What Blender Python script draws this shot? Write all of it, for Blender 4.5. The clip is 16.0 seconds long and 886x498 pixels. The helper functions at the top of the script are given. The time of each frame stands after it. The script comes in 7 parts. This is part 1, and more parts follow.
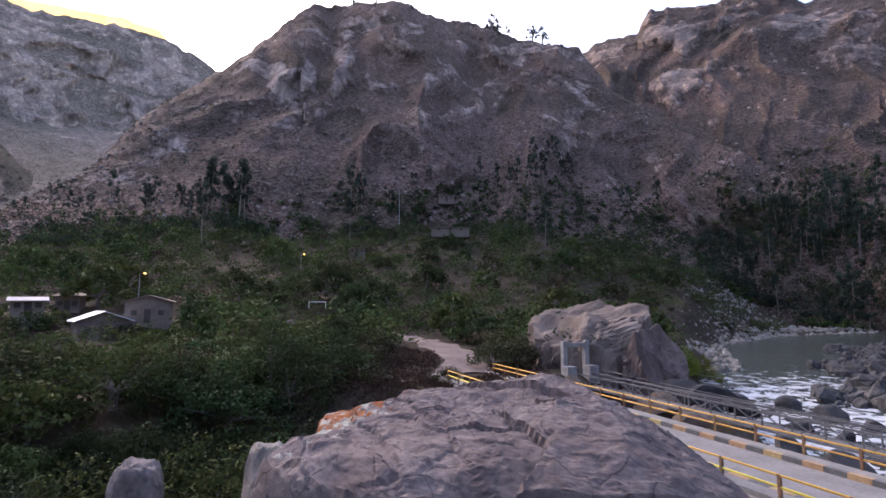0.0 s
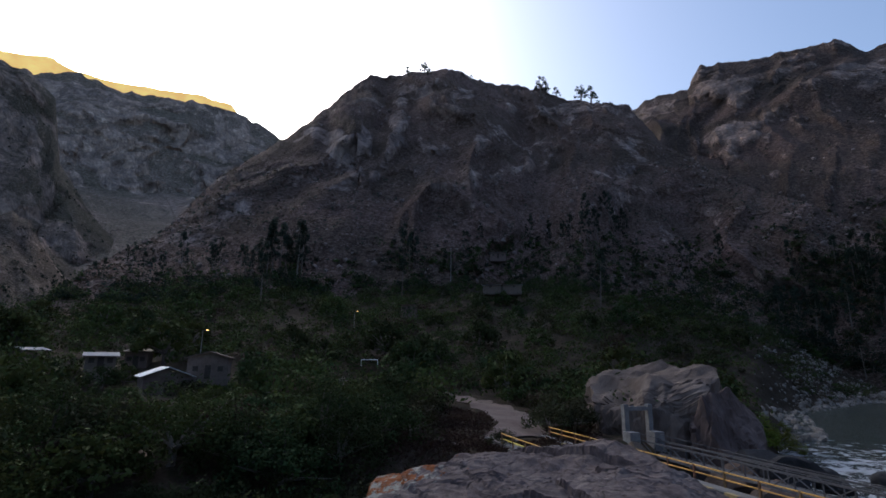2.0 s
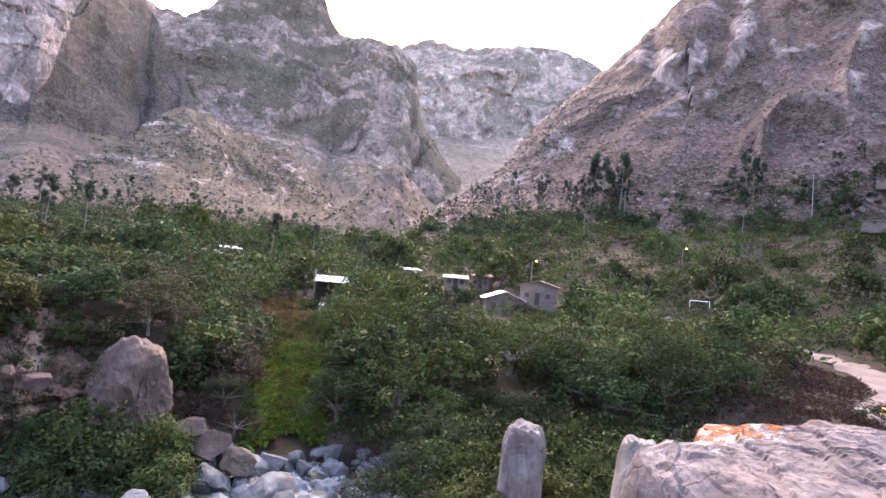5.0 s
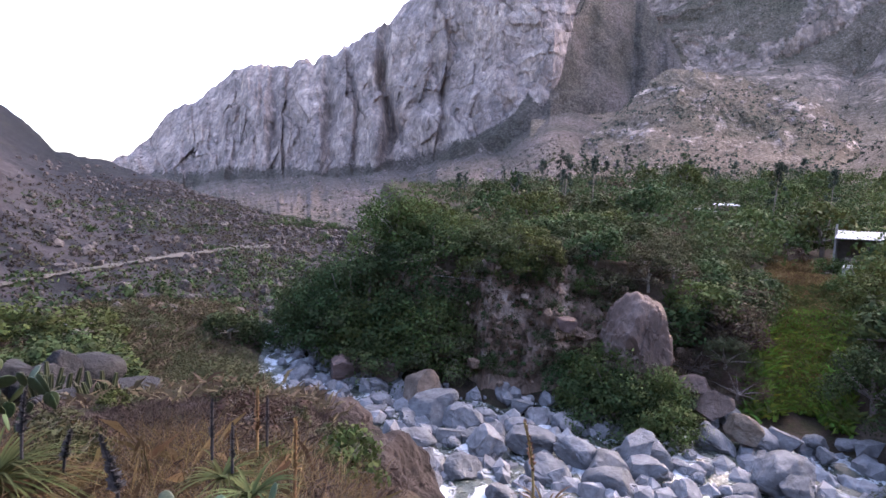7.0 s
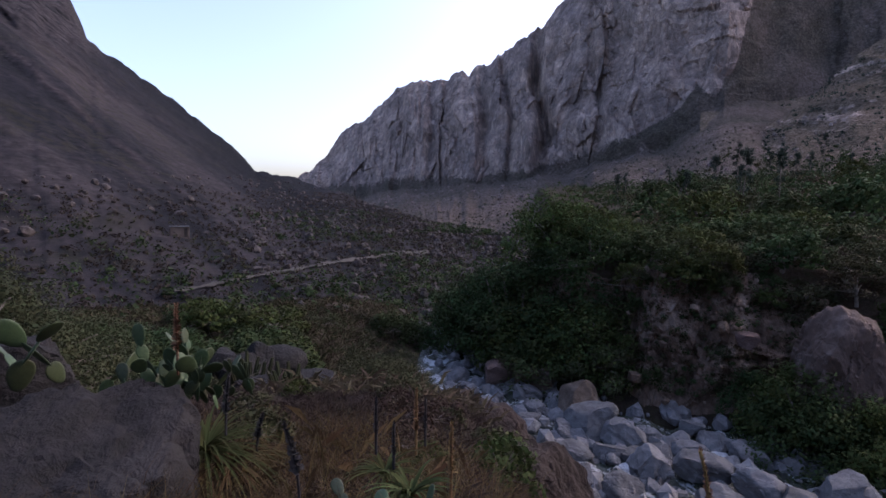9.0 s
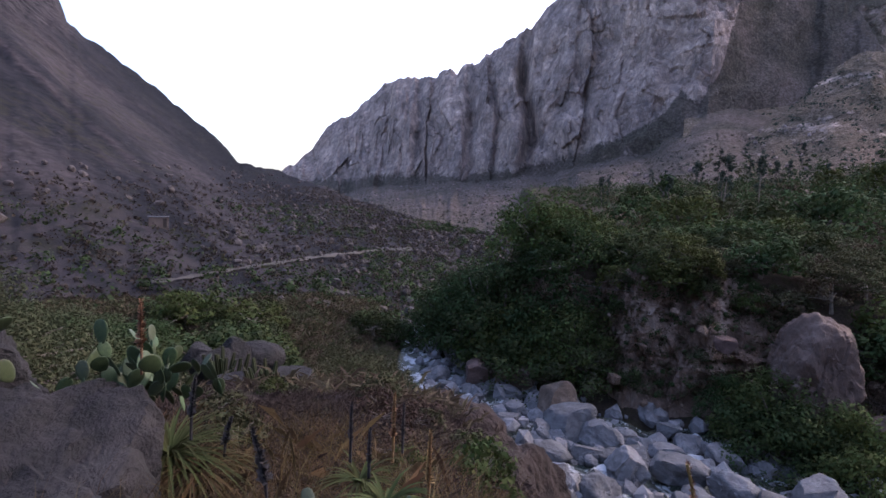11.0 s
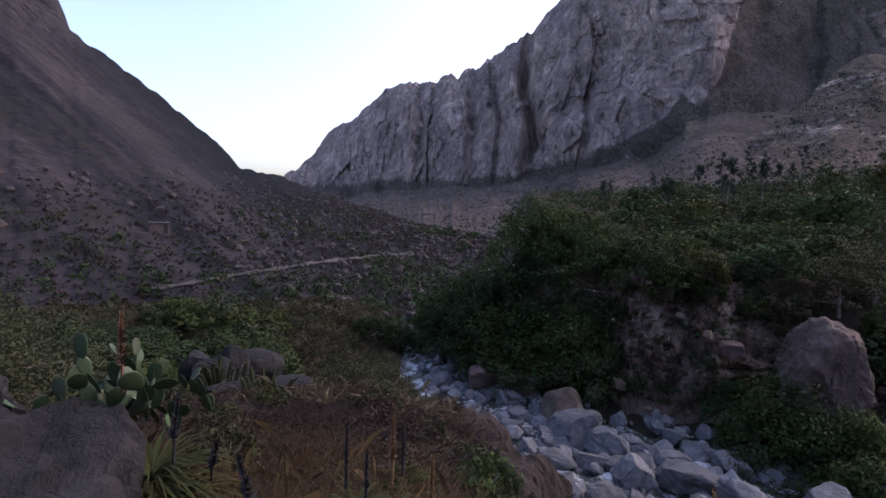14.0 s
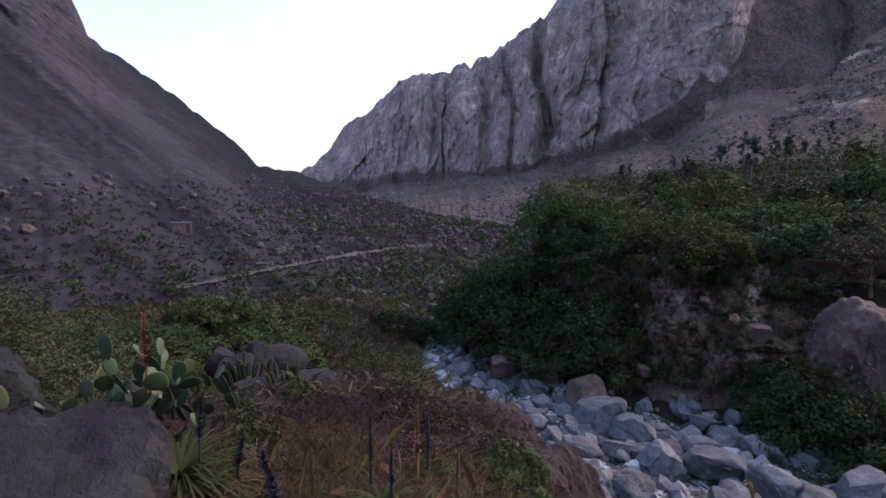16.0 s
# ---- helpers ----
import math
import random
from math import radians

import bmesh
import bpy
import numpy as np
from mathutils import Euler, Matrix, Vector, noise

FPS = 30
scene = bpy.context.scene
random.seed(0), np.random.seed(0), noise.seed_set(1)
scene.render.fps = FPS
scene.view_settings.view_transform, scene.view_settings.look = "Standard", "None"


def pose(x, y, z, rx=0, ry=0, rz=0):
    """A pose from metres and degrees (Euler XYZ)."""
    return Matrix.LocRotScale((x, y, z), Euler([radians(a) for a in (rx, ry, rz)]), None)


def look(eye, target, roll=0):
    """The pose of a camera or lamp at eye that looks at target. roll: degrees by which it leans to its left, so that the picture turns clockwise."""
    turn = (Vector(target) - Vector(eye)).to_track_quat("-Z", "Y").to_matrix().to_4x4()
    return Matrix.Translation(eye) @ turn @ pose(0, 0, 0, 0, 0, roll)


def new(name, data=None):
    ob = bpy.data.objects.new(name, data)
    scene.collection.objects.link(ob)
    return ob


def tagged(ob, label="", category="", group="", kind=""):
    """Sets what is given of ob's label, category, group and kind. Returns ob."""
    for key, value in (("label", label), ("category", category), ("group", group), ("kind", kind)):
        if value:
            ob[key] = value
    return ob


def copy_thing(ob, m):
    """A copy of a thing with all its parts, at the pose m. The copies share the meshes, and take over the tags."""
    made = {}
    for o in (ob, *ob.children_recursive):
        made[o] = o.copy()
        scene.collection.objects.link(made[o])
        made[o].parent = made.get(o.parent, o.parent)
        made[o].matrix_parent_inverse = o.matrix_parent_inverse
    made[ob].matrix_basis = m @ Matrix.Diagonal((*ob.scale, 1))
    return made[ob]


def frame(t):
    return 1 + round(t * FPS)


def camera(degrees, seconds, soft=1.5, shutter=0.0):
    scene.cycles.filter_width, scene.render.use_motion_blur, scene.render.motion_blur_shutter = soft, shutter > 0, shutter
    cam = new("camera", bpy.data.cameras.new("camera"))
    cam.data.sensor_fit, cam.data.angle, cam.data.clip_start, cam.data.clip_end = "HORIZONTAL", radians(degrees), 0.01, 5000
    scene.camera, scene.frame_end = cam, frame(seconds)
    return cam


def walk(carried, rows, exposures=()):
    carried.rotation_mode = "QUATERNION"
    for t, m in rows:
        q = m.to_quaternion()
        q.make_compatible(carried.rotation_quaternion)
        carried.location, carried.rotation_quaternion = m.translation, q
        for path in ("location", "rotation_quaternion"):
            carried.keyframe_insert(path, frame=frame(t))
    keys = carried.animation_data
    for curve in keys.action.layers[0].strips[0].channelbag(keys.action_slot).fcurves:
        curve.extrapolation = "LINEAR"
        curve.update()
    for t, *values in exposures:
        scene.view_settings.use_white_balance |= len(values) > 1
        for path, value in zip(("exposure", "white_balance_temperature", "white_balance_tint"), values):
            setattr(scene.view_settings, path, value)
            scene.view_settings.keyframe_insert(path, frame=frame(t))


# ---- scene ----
cam = camera(81.2, 16.0, soft=1.6)

# eye 12 m above the river; it turns about 110 degrees to the left and steps half a metre forward
EYE = 12.0
TURNS = [
    (0.0, 96.00, 0.00, 0.00), (0.5, 96.41, 0.71, 3.39), (1.0, 98.44, 0.32, 3.86), (1.5, 100.62, -0.55, 4.04),
    (2.0, 102.32, -0.56, 5.69), (2.5, 103.66, -0.67, 8.98), (3.0, 103.06, -1.11, 12.10), (3.2, 102.50, -1.38, 13.50),
    (5.3, 91.38, -4.70, 46.69), (5.5, 90.84, -4.32, 51.68), (6.0, 89.05, -3.50, 65.20), (6.5, 87.02, -2.97, 79.36),
    (7.0, 85.34, -2.15, 91.15), (7.5, 84.36, -0.92, 103.69), (8.0, 84.82, -0.47, 108.19), (8.5, 85.40, -0.60, 108.17),
    (11.0, 85.32, -2.36, 106.31), (11.5, 83.58, -3.66, 96.59), (12.0, 82.46, -3.02, 104.96), (12.5, 83.22, -2.56, 104.31),
    (13.0, 84.29, -2.21, 104.45), (13.5, 85.35, -1.58, 108.36), (14.0, 85.81, -2.09, 106.48), (14.5, 84.91, -0.84, 110.46),
    (15.0, 84.05, 0.13, 112.25), (15.5, 84.41, 0.26, 111.67), (16.0, 84.75, -0.10, 108.36)]
STEP = [(0.0, 0.0), (7.5, 0.0), (8.5, 0.05), (11.0, 0.3), (12.0, 0.32), (14.0, 0.62), (16.0, 0.7)]


def forward(t):
    return float(np.interp(t, [a for a, b in STEP], [b for a, b in STEP]))


FWD = (-math.sin(radians(107)), math.cos(radians(107)))
PATH = [(t, pose(FWD[0] * forward(t), FWD[1] * forward(t), EYE, rx, ry, rz)) for t, rx, ry, rz in TURNS]
EXPOSURES = [(t, v + 2.3, float(np.interp(t, [0.6, 1.8, 3.2, 5.2, 6.5, 7.5], [6300, 5750, 5850, 6900, 6500, 6050])), float(np.interp(t, [0.6, 1.8, 3.2, 5.2, 6.5, 7.5], [24, 10, 13, 27, 24, 27]))) for t, v in (
    (0.0, -0.15), (0.5, 0.0), (1.0, -0.9), (1.5, -1.5), (2.0, -1.85), (2.5, -2.0), (3.0, -1.2), (3.2, -1.0),
    (5.3, 1.35), (6.0, 1.35), (6.5, 1.22), (7.0, 0.9), (7.5, 0.05), (8.0, -0.45), (8.7, -0.85), (10.8, -0.55), (11.0, -0.25),
    (11.5, 0.7), (12.0, 0.8), (12.5, -0.35), (13.0, -0.4), (13.5, -0.62), (14.0, -0.75), (14.5, 0.05), (15.0, -0.05), (16.0, -0.45))]
walk(cam, PATH, EXPOSURES)

# ---------------------------------------------------------------- light: open shade after the sun has left the valley
SUN_AZ, SUN_EL = 40.0, 32.0
world = bpy.data.worlds.new("sky")
scene.world = world
world.use_nodes = True
wn = world.node_tree
sky = wn.nodes.new("ShaderNodeTexSky")
sky.sky_type = "NISHITA"
sky.sun_disc = False
sky.sun_elevation, sky.sun_rotation = radians(SUN_EL), radians(-SUN_AZ)
sky.air_density, sky.dust_density, sky.ozone_density = 1.0, 4.0, 1.0
bg = wn.nodes["Background"]
bg.inputs["Strength"].default_value = 0.15
wn.links.new(sky.outputs[0], bg.inputs[0])
sun_data = bpy.data.lights.new("sun", "SUN")
sun_data.energy, sun_data.angle, sun_data.color = 0.15, radians(20), (1.0, 0.93, 0.86)
sun = new("sun", sun_data)
sun.matrix_world = look(Vector((-math.sin(radians(SUN_AZ)) * 300, math.cos(radians(SUN_AZ)) * 300, 300 * math.tan(radians(SUN_EL)))), (0, 0, 0))


# ---------------------------------------------------------------- numbers and noise
def lattice(ix, iy, iz, seed):
    h = (ix * 374761393 + iy * 668265263 + iz * 2147483647 + seed * 1274126177) & 0xFFFFFFFF
    h = ((h ^ (h >> 13)) * 1103515245) & 0xFFFFFFFF
    h = ((h ^ (h >> 16)) * 2654435761) & 0xFFFFFFFF
    return (h ^ (h >> 15)).astype(np.float64) / 4294967295.0


def vnoise(p, seed=0):
    """Smooth noise 0..1 at an array of points."""
    i = np.floor(p).astype(np.int64)
    f = p - i
    f = f * f * (3 - 2 * f)
    out = 0.0
    for dx in (0, 1):
        for dy in (0, 1):
            for dz in (0, 1):
                w = (f[..., 0] if dx else 1 - f[..., 0]) * (f[..., 1] if dy else 1 - f[..., 1]) * (f[..., 2] if dz else 1 - f[..., 2])
                out = out + w * lattice(i[..., 0] + dx, i[..., 1] + dy, i[..., 2] + dz, seed)
    return out


def fbm(p, octaves=4, seed=0):
    out, a, s = 0.0, 0.5, 0.0
    for k in range(octaves):
        out = out + a * vnoise(p * (2.03 ** k), seed + k)
        s += a
        a *= 0.5
    return out / s


def ridged(p, octaves=4, seed=0):
    out, a, s = 0.0, 0.5, 0.0
    for k in range(octaves):
        out = out + a * (1 - np.abs(2 * vnoise(p * (2.03 ** k), seed + k) - 1))
        s += a
        a *= 0.5
    return out / s


def cells(u, w, seed):
    """Cellular noise in a plane: three random numbers of the nearest cell, and the way from its centre."""
    iu, iw = np.floor(u).astype(np.int64), np.floor(w).astype(np.int64)
    zero = iu * 0
    best = np.full(u.shape, 9.0)
    du, dw, bu, bw = np.zeros(u.shape), np.zeros(u.shape), iu, iw
    for a in (-1, 0, 1):
        for c in (-1, 0, 1):
            gu, gw = iu + a, iw + c
            eu, ew = u - gu - lattice(gu, gw, zero, seed), w - gw - lattice(gu, gw, zero + 1, seed)
            d = eu * eu + ew * ew
            near = d < best
            best = np.where(near, d, best)
            du, dw, bu, bw = np.where(near, eu, du), np.where(near, ew, dw), np.where(near, gu, bu), np.where(near, gw, bw)
    return [lattice(bu, bw, zero + 2 + k, seed) for k in range(3)], du, dw


def fractured(u, w, seed, sizes=((1.0, 1.0), (2.7, 0.4), (7.0, 0.17)), tilt=1.1):
    """Broken rock: tilted flat facets of several sizes with steps between them."""
    out = 0.0
    for k, (f, amp) in enumerate(sizes):
        ids, du, dw = cells(u * f + 3.7 * k, w * f * (0.4 if k == 0 else 0.75), seed + 11 * k)
        out = out + amp * ((ids[0] - 0.5) + tilt * ((ids[1] - 0.5) * du + (ids[2] - 0.35) * dw))
    return out


def smooth(e0, e1, x):
    t = np.clip((x - e0) / (e1 - e0), 0, 1)
    return t * t * (3 - 2 * t)


def polar(az, r):
    """World x, y at an azimuth (degrees, to the left of the bridge's far end) and a distance from the viewpoint."""
    return -math.sin(radians(az)) * r, math.cos(radians(az)) * r


# ---------------------------------------------------------------- materials
def material(name):
    m = bpy.data.materials.new(name)
    m.use_nodes = True
    t = m.node_tree
    return m, t.nodes, t.links, t.nodes["Principled BSDF"]


def ramp_of(nodes, links, fac, stops):
    r = nodes.new("ShaderNodeValToRGB")
    el = r.color_ramp.elements
    while len(el) < len(stops):
        el.new(0.5)
    for e, (pos, c) in zip(el, stops):
        e.position = pos
        e.color = (*c, 1)
    links.new(fac, r.inputs[0])
    return r.outputs[0]


def noise_of(nodes, links, vec, scale, detail=6.0, rough=0.6, distort=0.0):
    n = nodes.new("ShaderNodeTexNoise")
    n.inputs["Scale"].default_value, n.inputs["Detail"].default_value = scale, detail
    n.inputs["Roughness"].default_value, n.inputs["Distortion"].default_value = rough, distort
    links.new(vec, n.inputs["Vector"])
    return n.outputs["Fac"]


def coord_of(nodes, links, squash=(1, 1, 1)):
    c = nodes.new("ShaderNodeTexCoord")
    m = nodes.new("ShaderNodeMapping")
    m.inputs["Scale"].default_value = squash
    links.new(c.outputs["Object"], m.inputs["Vector"])
    return m.outputs[0]


def mix_of(nodes, links, kind, fac, a, b):
    m = nodes.new("ShaderNodeMix")
    m.data_type, m.blend_type = "RGBA", kind
    for key, v in ((0, fac), (6, a), (7, b)):
        if isinstance(v, (int, float)):
            m.inputs[key].default_value = v
        elif isinstance(v, tuple):
            m.inputs[key].default_value = (*v, 1)
        else:
            links.new(v, m.inputs[key])
    return m.outputs[2]


def calc(nodes, links, op, a, b=0.0, c=0.0, clamp=False):
    m = nodes.new("ShaderNodeMath")
    m.operation, m.use_clamp = op, clamp
    for k, v in enumerate((a, b, c)):
        if isinstance(v, (int, float)):
            m.inputs[k].default_value = v
        else:
            links.new(v, m.inputs[k])
    return m.outputs[0]


def bump_of(nodes, links, height, strength, distance, normal=None):
    b = nodes.new("ShaderNodeBump")
    b.inputs["Strength"].default_value, b.inputs["Distance"].default_value = strength, distance
    links.new(height, b.inputs["Height"])
    if normal:
        links.new(normal, b.inputs["Normal"])
    return b.outputs[0]


def vary(nodes, links, colour, amount, island=False):
    """Lighter and darker pieces, by the object's own random number or by the loose part's."""
    if island:
        src = nodes.new("ShaderNodeNewGeometry").outputs["Random Per Island"]
    else:
        src = nodes.new("ShaderNodeObjectInfo").outputs["Random"]
    h = nodes.new("ShaderNodeHueSaturation")
    links.new(colour, h.inputs["Color"])
    links.new(calc(nodes, links, "MULTIPLY_ADD", src, 2 * amount, 1 - amount), h.inputs["Value"])
    links.new(calc(nodes, links, "MULTIPLY_ADD", src, 0.06, 0.47), h.inputs["Hue"])
    return h.outputs[0]


def rock_material(name, dark, mid, light, scale=0.6, crack=0.5, bump=0.6, squash=(1, 1, 1), lichen=None, random_amount=0.15, fine=9.0):
    m, n, l, b = material(name)
    v = coord_of(n, l, squash)
    big = noise_of(n, l, v, scale, 8, 0.62, 0.4)
    small = noise_of(n, l, v, scale * fine, 6, 0.7)
    col = ramp_of(n, l, big, [(0.3, dark), (0.5, mid), (0.72, light)])
    col = mix_of(n, l, "OVERLAY", 0.55, col, ramp_of(n, l, small, [(0.3, (0.2, 0.2, 0.2)), (0.7, (0.8, 0.8, 0.8))]))
    vor = n.new("ShaderNodeTexVoronoi")
    vor.feature = "DISTANCE_TO_EDGE"
    vor.inputs["Scale"].default_value = scale * 2.0
    warp = n.new("ShaderNodeVectorMath")
    warp.operation = "MULTIPLY_ADD"
    nz = n.new("ShaderNodeTexNoise")
    nz.inputs["Scale"].default_value = scale * 2.5
    nz.inputs["Detail"].default_value = 5
    l.new(v, nz.inputs["Vector"])
    l.new(nz.outputs["Color"], warp.inputs[0])
    warp.inputs[1].default_value = (0.3 / scale, 0.3 / scale, 0.3 / scale)
    l.new(v, warp.inputs[2])
    l.new(warp.outputs[0], vor.inputs["Vector"])
    line = calc(n, l, "MULTIPLY", vor.outputs["Distance"], 26.0, 0, True)
    some = calc(n, l, "GREATER_THAN", noise_of(n, l, v, scale * 0.9, 2), 0.5)
    line = calc(n, l, "MAXIMUM", line, calc(n, l, "SUBTRACT", 1.0, some), 0, True)
    if crack:
        col = mix_of(n, l, "MULTIPLY", calc(n, l, "MULTIPLY", calc(n, l, "SUBTRACT", 1.0, line), crack), col, (0.25, 0.22, 0.22))
    if lichen:
        for colour, lscale, cut, *region in lichen:
            f = noise_of(n, l, v, lscale, 8, 0.75)
            if region:
                dist = n.new("ShaderNodeVectorMath")
                dist.operation = "DISTANCE"
                l.new(v, dist.inputs[0])
                dist.inputs[1].default_value = region[0]
                f = calc(n, l, "ADD", f, calc(n, l, "MAXIMUM", calc(n, l, "MULTIPLY_ADD", dist.outputs["Value"], -0.16, 0.16 * region[1]), -0.35))
            mask = ramp_of(n, l, f, [(cut, (0, 0, 0)), (cut + 0.04, (1, 1, 1))])
            col = mix_of(n, l, "MIX", mask, col, colour)
    if random_amount:
        col = vary(n, l, col, random_amount)
    l.new(col, b.inputs["Base Color"])
    b.inputs["Roughness"].default_value = 0.9
    b.inputs["Specular IOR Level"].default_value = 0.25
    h = calc(n, l, "ADD", calc(n, l, "MULTIPLY", big, 1.0), calc(n, l, "ADD", calc(n, l, "MULTIPLY", small, 0.35), calc(n, l, "MULTIPLY", line, 0.25 * crack)))
    l.new(bump_of(n, l, h, bump, 0.5 / scale * 0.5), b.inputs["Normal"])
    return m


def leaf_material(name, dark, light, amount=0.25, rough=0.6, trans=0.25):
    m, n, l, b = material(name)
    v = coord_of(n, l)
    tone = calc(n, l, "MULTIPLY_ADD", noise_of(n, l, v, 0.16, 3), 0.55, calc(n, l, "MULTIPLY", noise_of(n, l, v, 0.7, 3), 0.45))
    col = ramp_of(n, l, tone, [(0.36, tuple(c * 0.75 for c in dark)), (0.64, light)])
    col = vary(n, l, col, amount * 1.3)
    col = vary(n, l, col, amount, island=True)
    l.new(col, b.inputs["Base Color"])
    b.inputs["Roughness"].default_value = 0.85
    b.inputs["Specular IOR Level"].default_value = 0.08
    tr = n.new("ShaderNodeBsdfTranslucent")
    l.new(col, tr.inputs["Color"])
    mixer = n.new("ShaderNodeMixShader")
    mixer.inputs[0].default_value = trans
    l.new(b.outputs[0], mixer.inputs[1])
    l.new(tr.outputs[0], mixer.inputs[2])
    l.new(mixer.outputs[0], n["Material Output"].inputs[0])
    return m


def plain_material(name, dark, light, scale=4.0, rough=0.8, bump=0.2, metal=0.0, random_amount=0.1):
    m, n, l, b = material(name)
    v = coord_of(n, l)
    f = noise_of(n, l, v, scale, 8, 0.65)
    col = ramp_of(n, l, f, [(0.3, dark), (0.7, light)])
    col = mix_of(n, l, "OVERLAY", 0.35, col, ramp_of(n, l, noise_of(n, l, v, scale * 7, 4), [(0.3, (0.25, 0.25, 0.25)), (0.7, (0.75, 0.75, 0.75))]))
    col = vary(n, l, col, random_amount)
    l.new(col, b.inputs["Base Color"])
    b.inputs["Roughness"].default_value, b.inputs["Metallic"].default_value = rough, metal
    if bump:
        l.new(bump_of(n, l, f, bump, 0.08), b.inputs["Normal"])
    return m


def mountain_material(name, scrub_a, scrub_b, rock_a, rock_b, scale, rock_bias=0.0, streaky=0.45, grain=(1, 1, 1.2), contrast=1.0, dotted=1.0):
    """Bare fractured rock on the outcrops and steepest faces, dry scrub on the rest, with pale tussocks and dark bushes."""
    m, n, l, b = material(name)
    v = coord_of(n, l)
    vert = coord_of(n, l, (1, 1, streaky))
    flat = coord_of(n, l, grain)
    big = noise_of(n, l, v, scale, 6, 0.6, 0.5)
    mid = noise_of(n, l, v, scale * 3.2, 8, 0.65, 0.3)
    fine = noise_of(n, l, v, scale * 14, 8, 0.72)
    streak = noise_of(n, l, vert, scale * 9.0, 8, 0.7, 0.1)
    geo = n.new("ShaderNodeNewGeometry")
    sep = n.new("ShaderNodeSeparateXYZ")
    l.new(geo.outputs["Normal"], sep.inputs[0])
    bare = n.new("ShaderNodeAttribute")
    bare.attribute_name = "outcrop"
    steep = calc(n, l, "SUBTRACT", 1.0, sep.outputs[2])
    f = calc(n, l, "MULTIPLY_ADD", steep, 1.4, -0.6 + rock_bias)
    f = calc(n, l, "ADD", f, calc(n, l, "MULTIPLY", bare.outputs["Fac"], 2.6))
    f = calc(n, l, "ADD", f, calc(n, l, "MULTIPLY_ADD", big, 1.6, -0.8))
    f = calc(n, l, "ADD", f, calc(n, l, "MULTIPLY_ADD", mid, 3.4, -1.7))
    f = calc(n, l, "ADD", f, calc(n, l, "MULTIPLY_ADD", fine, 4.0, -2.0), 0, True)
    rock = ramp_of(n, l, mid, [(0.32, rock_a), (0.5, tuple(0.6 * p + 0.4 * q for p, q in zip(rock_a, rock_b))), (0.66, rock_b)])
    warp = n.new("ShaderNodeVectorMath")
    warp.operation = "MULTIPLY_ADD"
    nz = n.new("ShaderNodeTexNoise")
    nz.inputs["Scale"].default_value, nz.inputs["Detail"].default_value = scale * 9, 4
    l.new(v, nz.inputs["Vector"])
    l.new(nz.outputs["Color"], warp.inputs[0])
    warp.inputs[1].default_value = (0.1 / scale, 0.1 / scale, 0.1 / scale)
    l.new(vert, warp.inputs[2])
    edges = None
    for size, dark in ((9.0, 0.42), (26.0, 0.34)):
        face = n.new("ShaderNodeTexVoronoi")
        face.inputs["Scale"].default_value = scale * size
        l.new(warp.outputs[0], face.inputs["Vector"])
        sc = n.new("ShaderNodeSeparateColor")
        l.new(face.outputs["Color"], sc.inputs[0])
        rock = mix_of(n, l, "OVERLAY", dark, rock, ramp_of(n, l, sc.outputs[0], [(0.0, (0.26, 0.27, 0.29)), (1.0, (0.78, 0.74, 0.7))]))
        rim = n.new("ShaderNodeTexVoronoi")
        rim.feature = "DISTANCE_TO_EDGE"
        rim.inputs["Scale"].default_value = scale * size
        l.new(warp.outputs[0], rim.inputs["Vector"])
        line = calc(n, l, "MULTIPLY", rim.outputs["Distance"], 9.0, 0, True)
        open_here = ramp_of(n, l, fine, [(0.45, (0, 0, 0)), (0.6, (1, 1, 1))])
        crack = calc(n, l, "MULTIPLY", calc(n, l, "SUBTRACT", 1.0, line), calc(n, l, "MULTIPLY", open_here, dark))
        rock = mix_of(n, l, "MULTIPLY", crack, rock, (0.3, 0.28, 0.3))
        edges = line if edges is None else calc(n, l, "MULTIPLY_ADD", line, 0.5, edges)
    rock = mix_of(n, l, "OVERLAY", 0.55, rock, ramp_of(n, l, fine, [(0.34, (0.2, 0.2, 0.21)), (0.66, (0.8, 0.8, 0.79))]))
    rock = mix_of(n, l, "OVERLAY", 0.4, rock, ramp_of(n, l, streak, [(0.36, (0.24, 0.25, 0.27)), (0.64, (0.74, 0.71, 0.68))]))
    rock = mix_of(n, l, "OVERLAY", 0.35, rock, ramp_of(n, l, big, [(0.35, (0.32, 0.33, 0.36)), (0.65, (0.7, 0.66, 0.6))]))
    scrub = ramp_of(n, l, noise_of(n, l, flat, scale * 30, 6, 0.7), [(0.38, tuple(c * (1 - 0.5 * contrast) for c in scrub_a)), (0.48, scrub_a), (0.58, scrub_b), (0.68, tuple(c * (1 + 0.4 * contrast) for c in scrub_b))])
    scrub = mix_of(n, l, "OVERLAY", 0.55, scrub, ramp_of(n, l, mid, [(0.3, (0.25, 0.27, 0.24)), (0.7, (0.72, 0.7, 0.7))]))
    scrub = mix_of(n, l, "OVERLAY", 0.6, scrub, ramp_of(n, l, big, [(0.36, (0.28, 0.31, 0.24)), (0.64, (0.7, 0.66, 0.65))]))
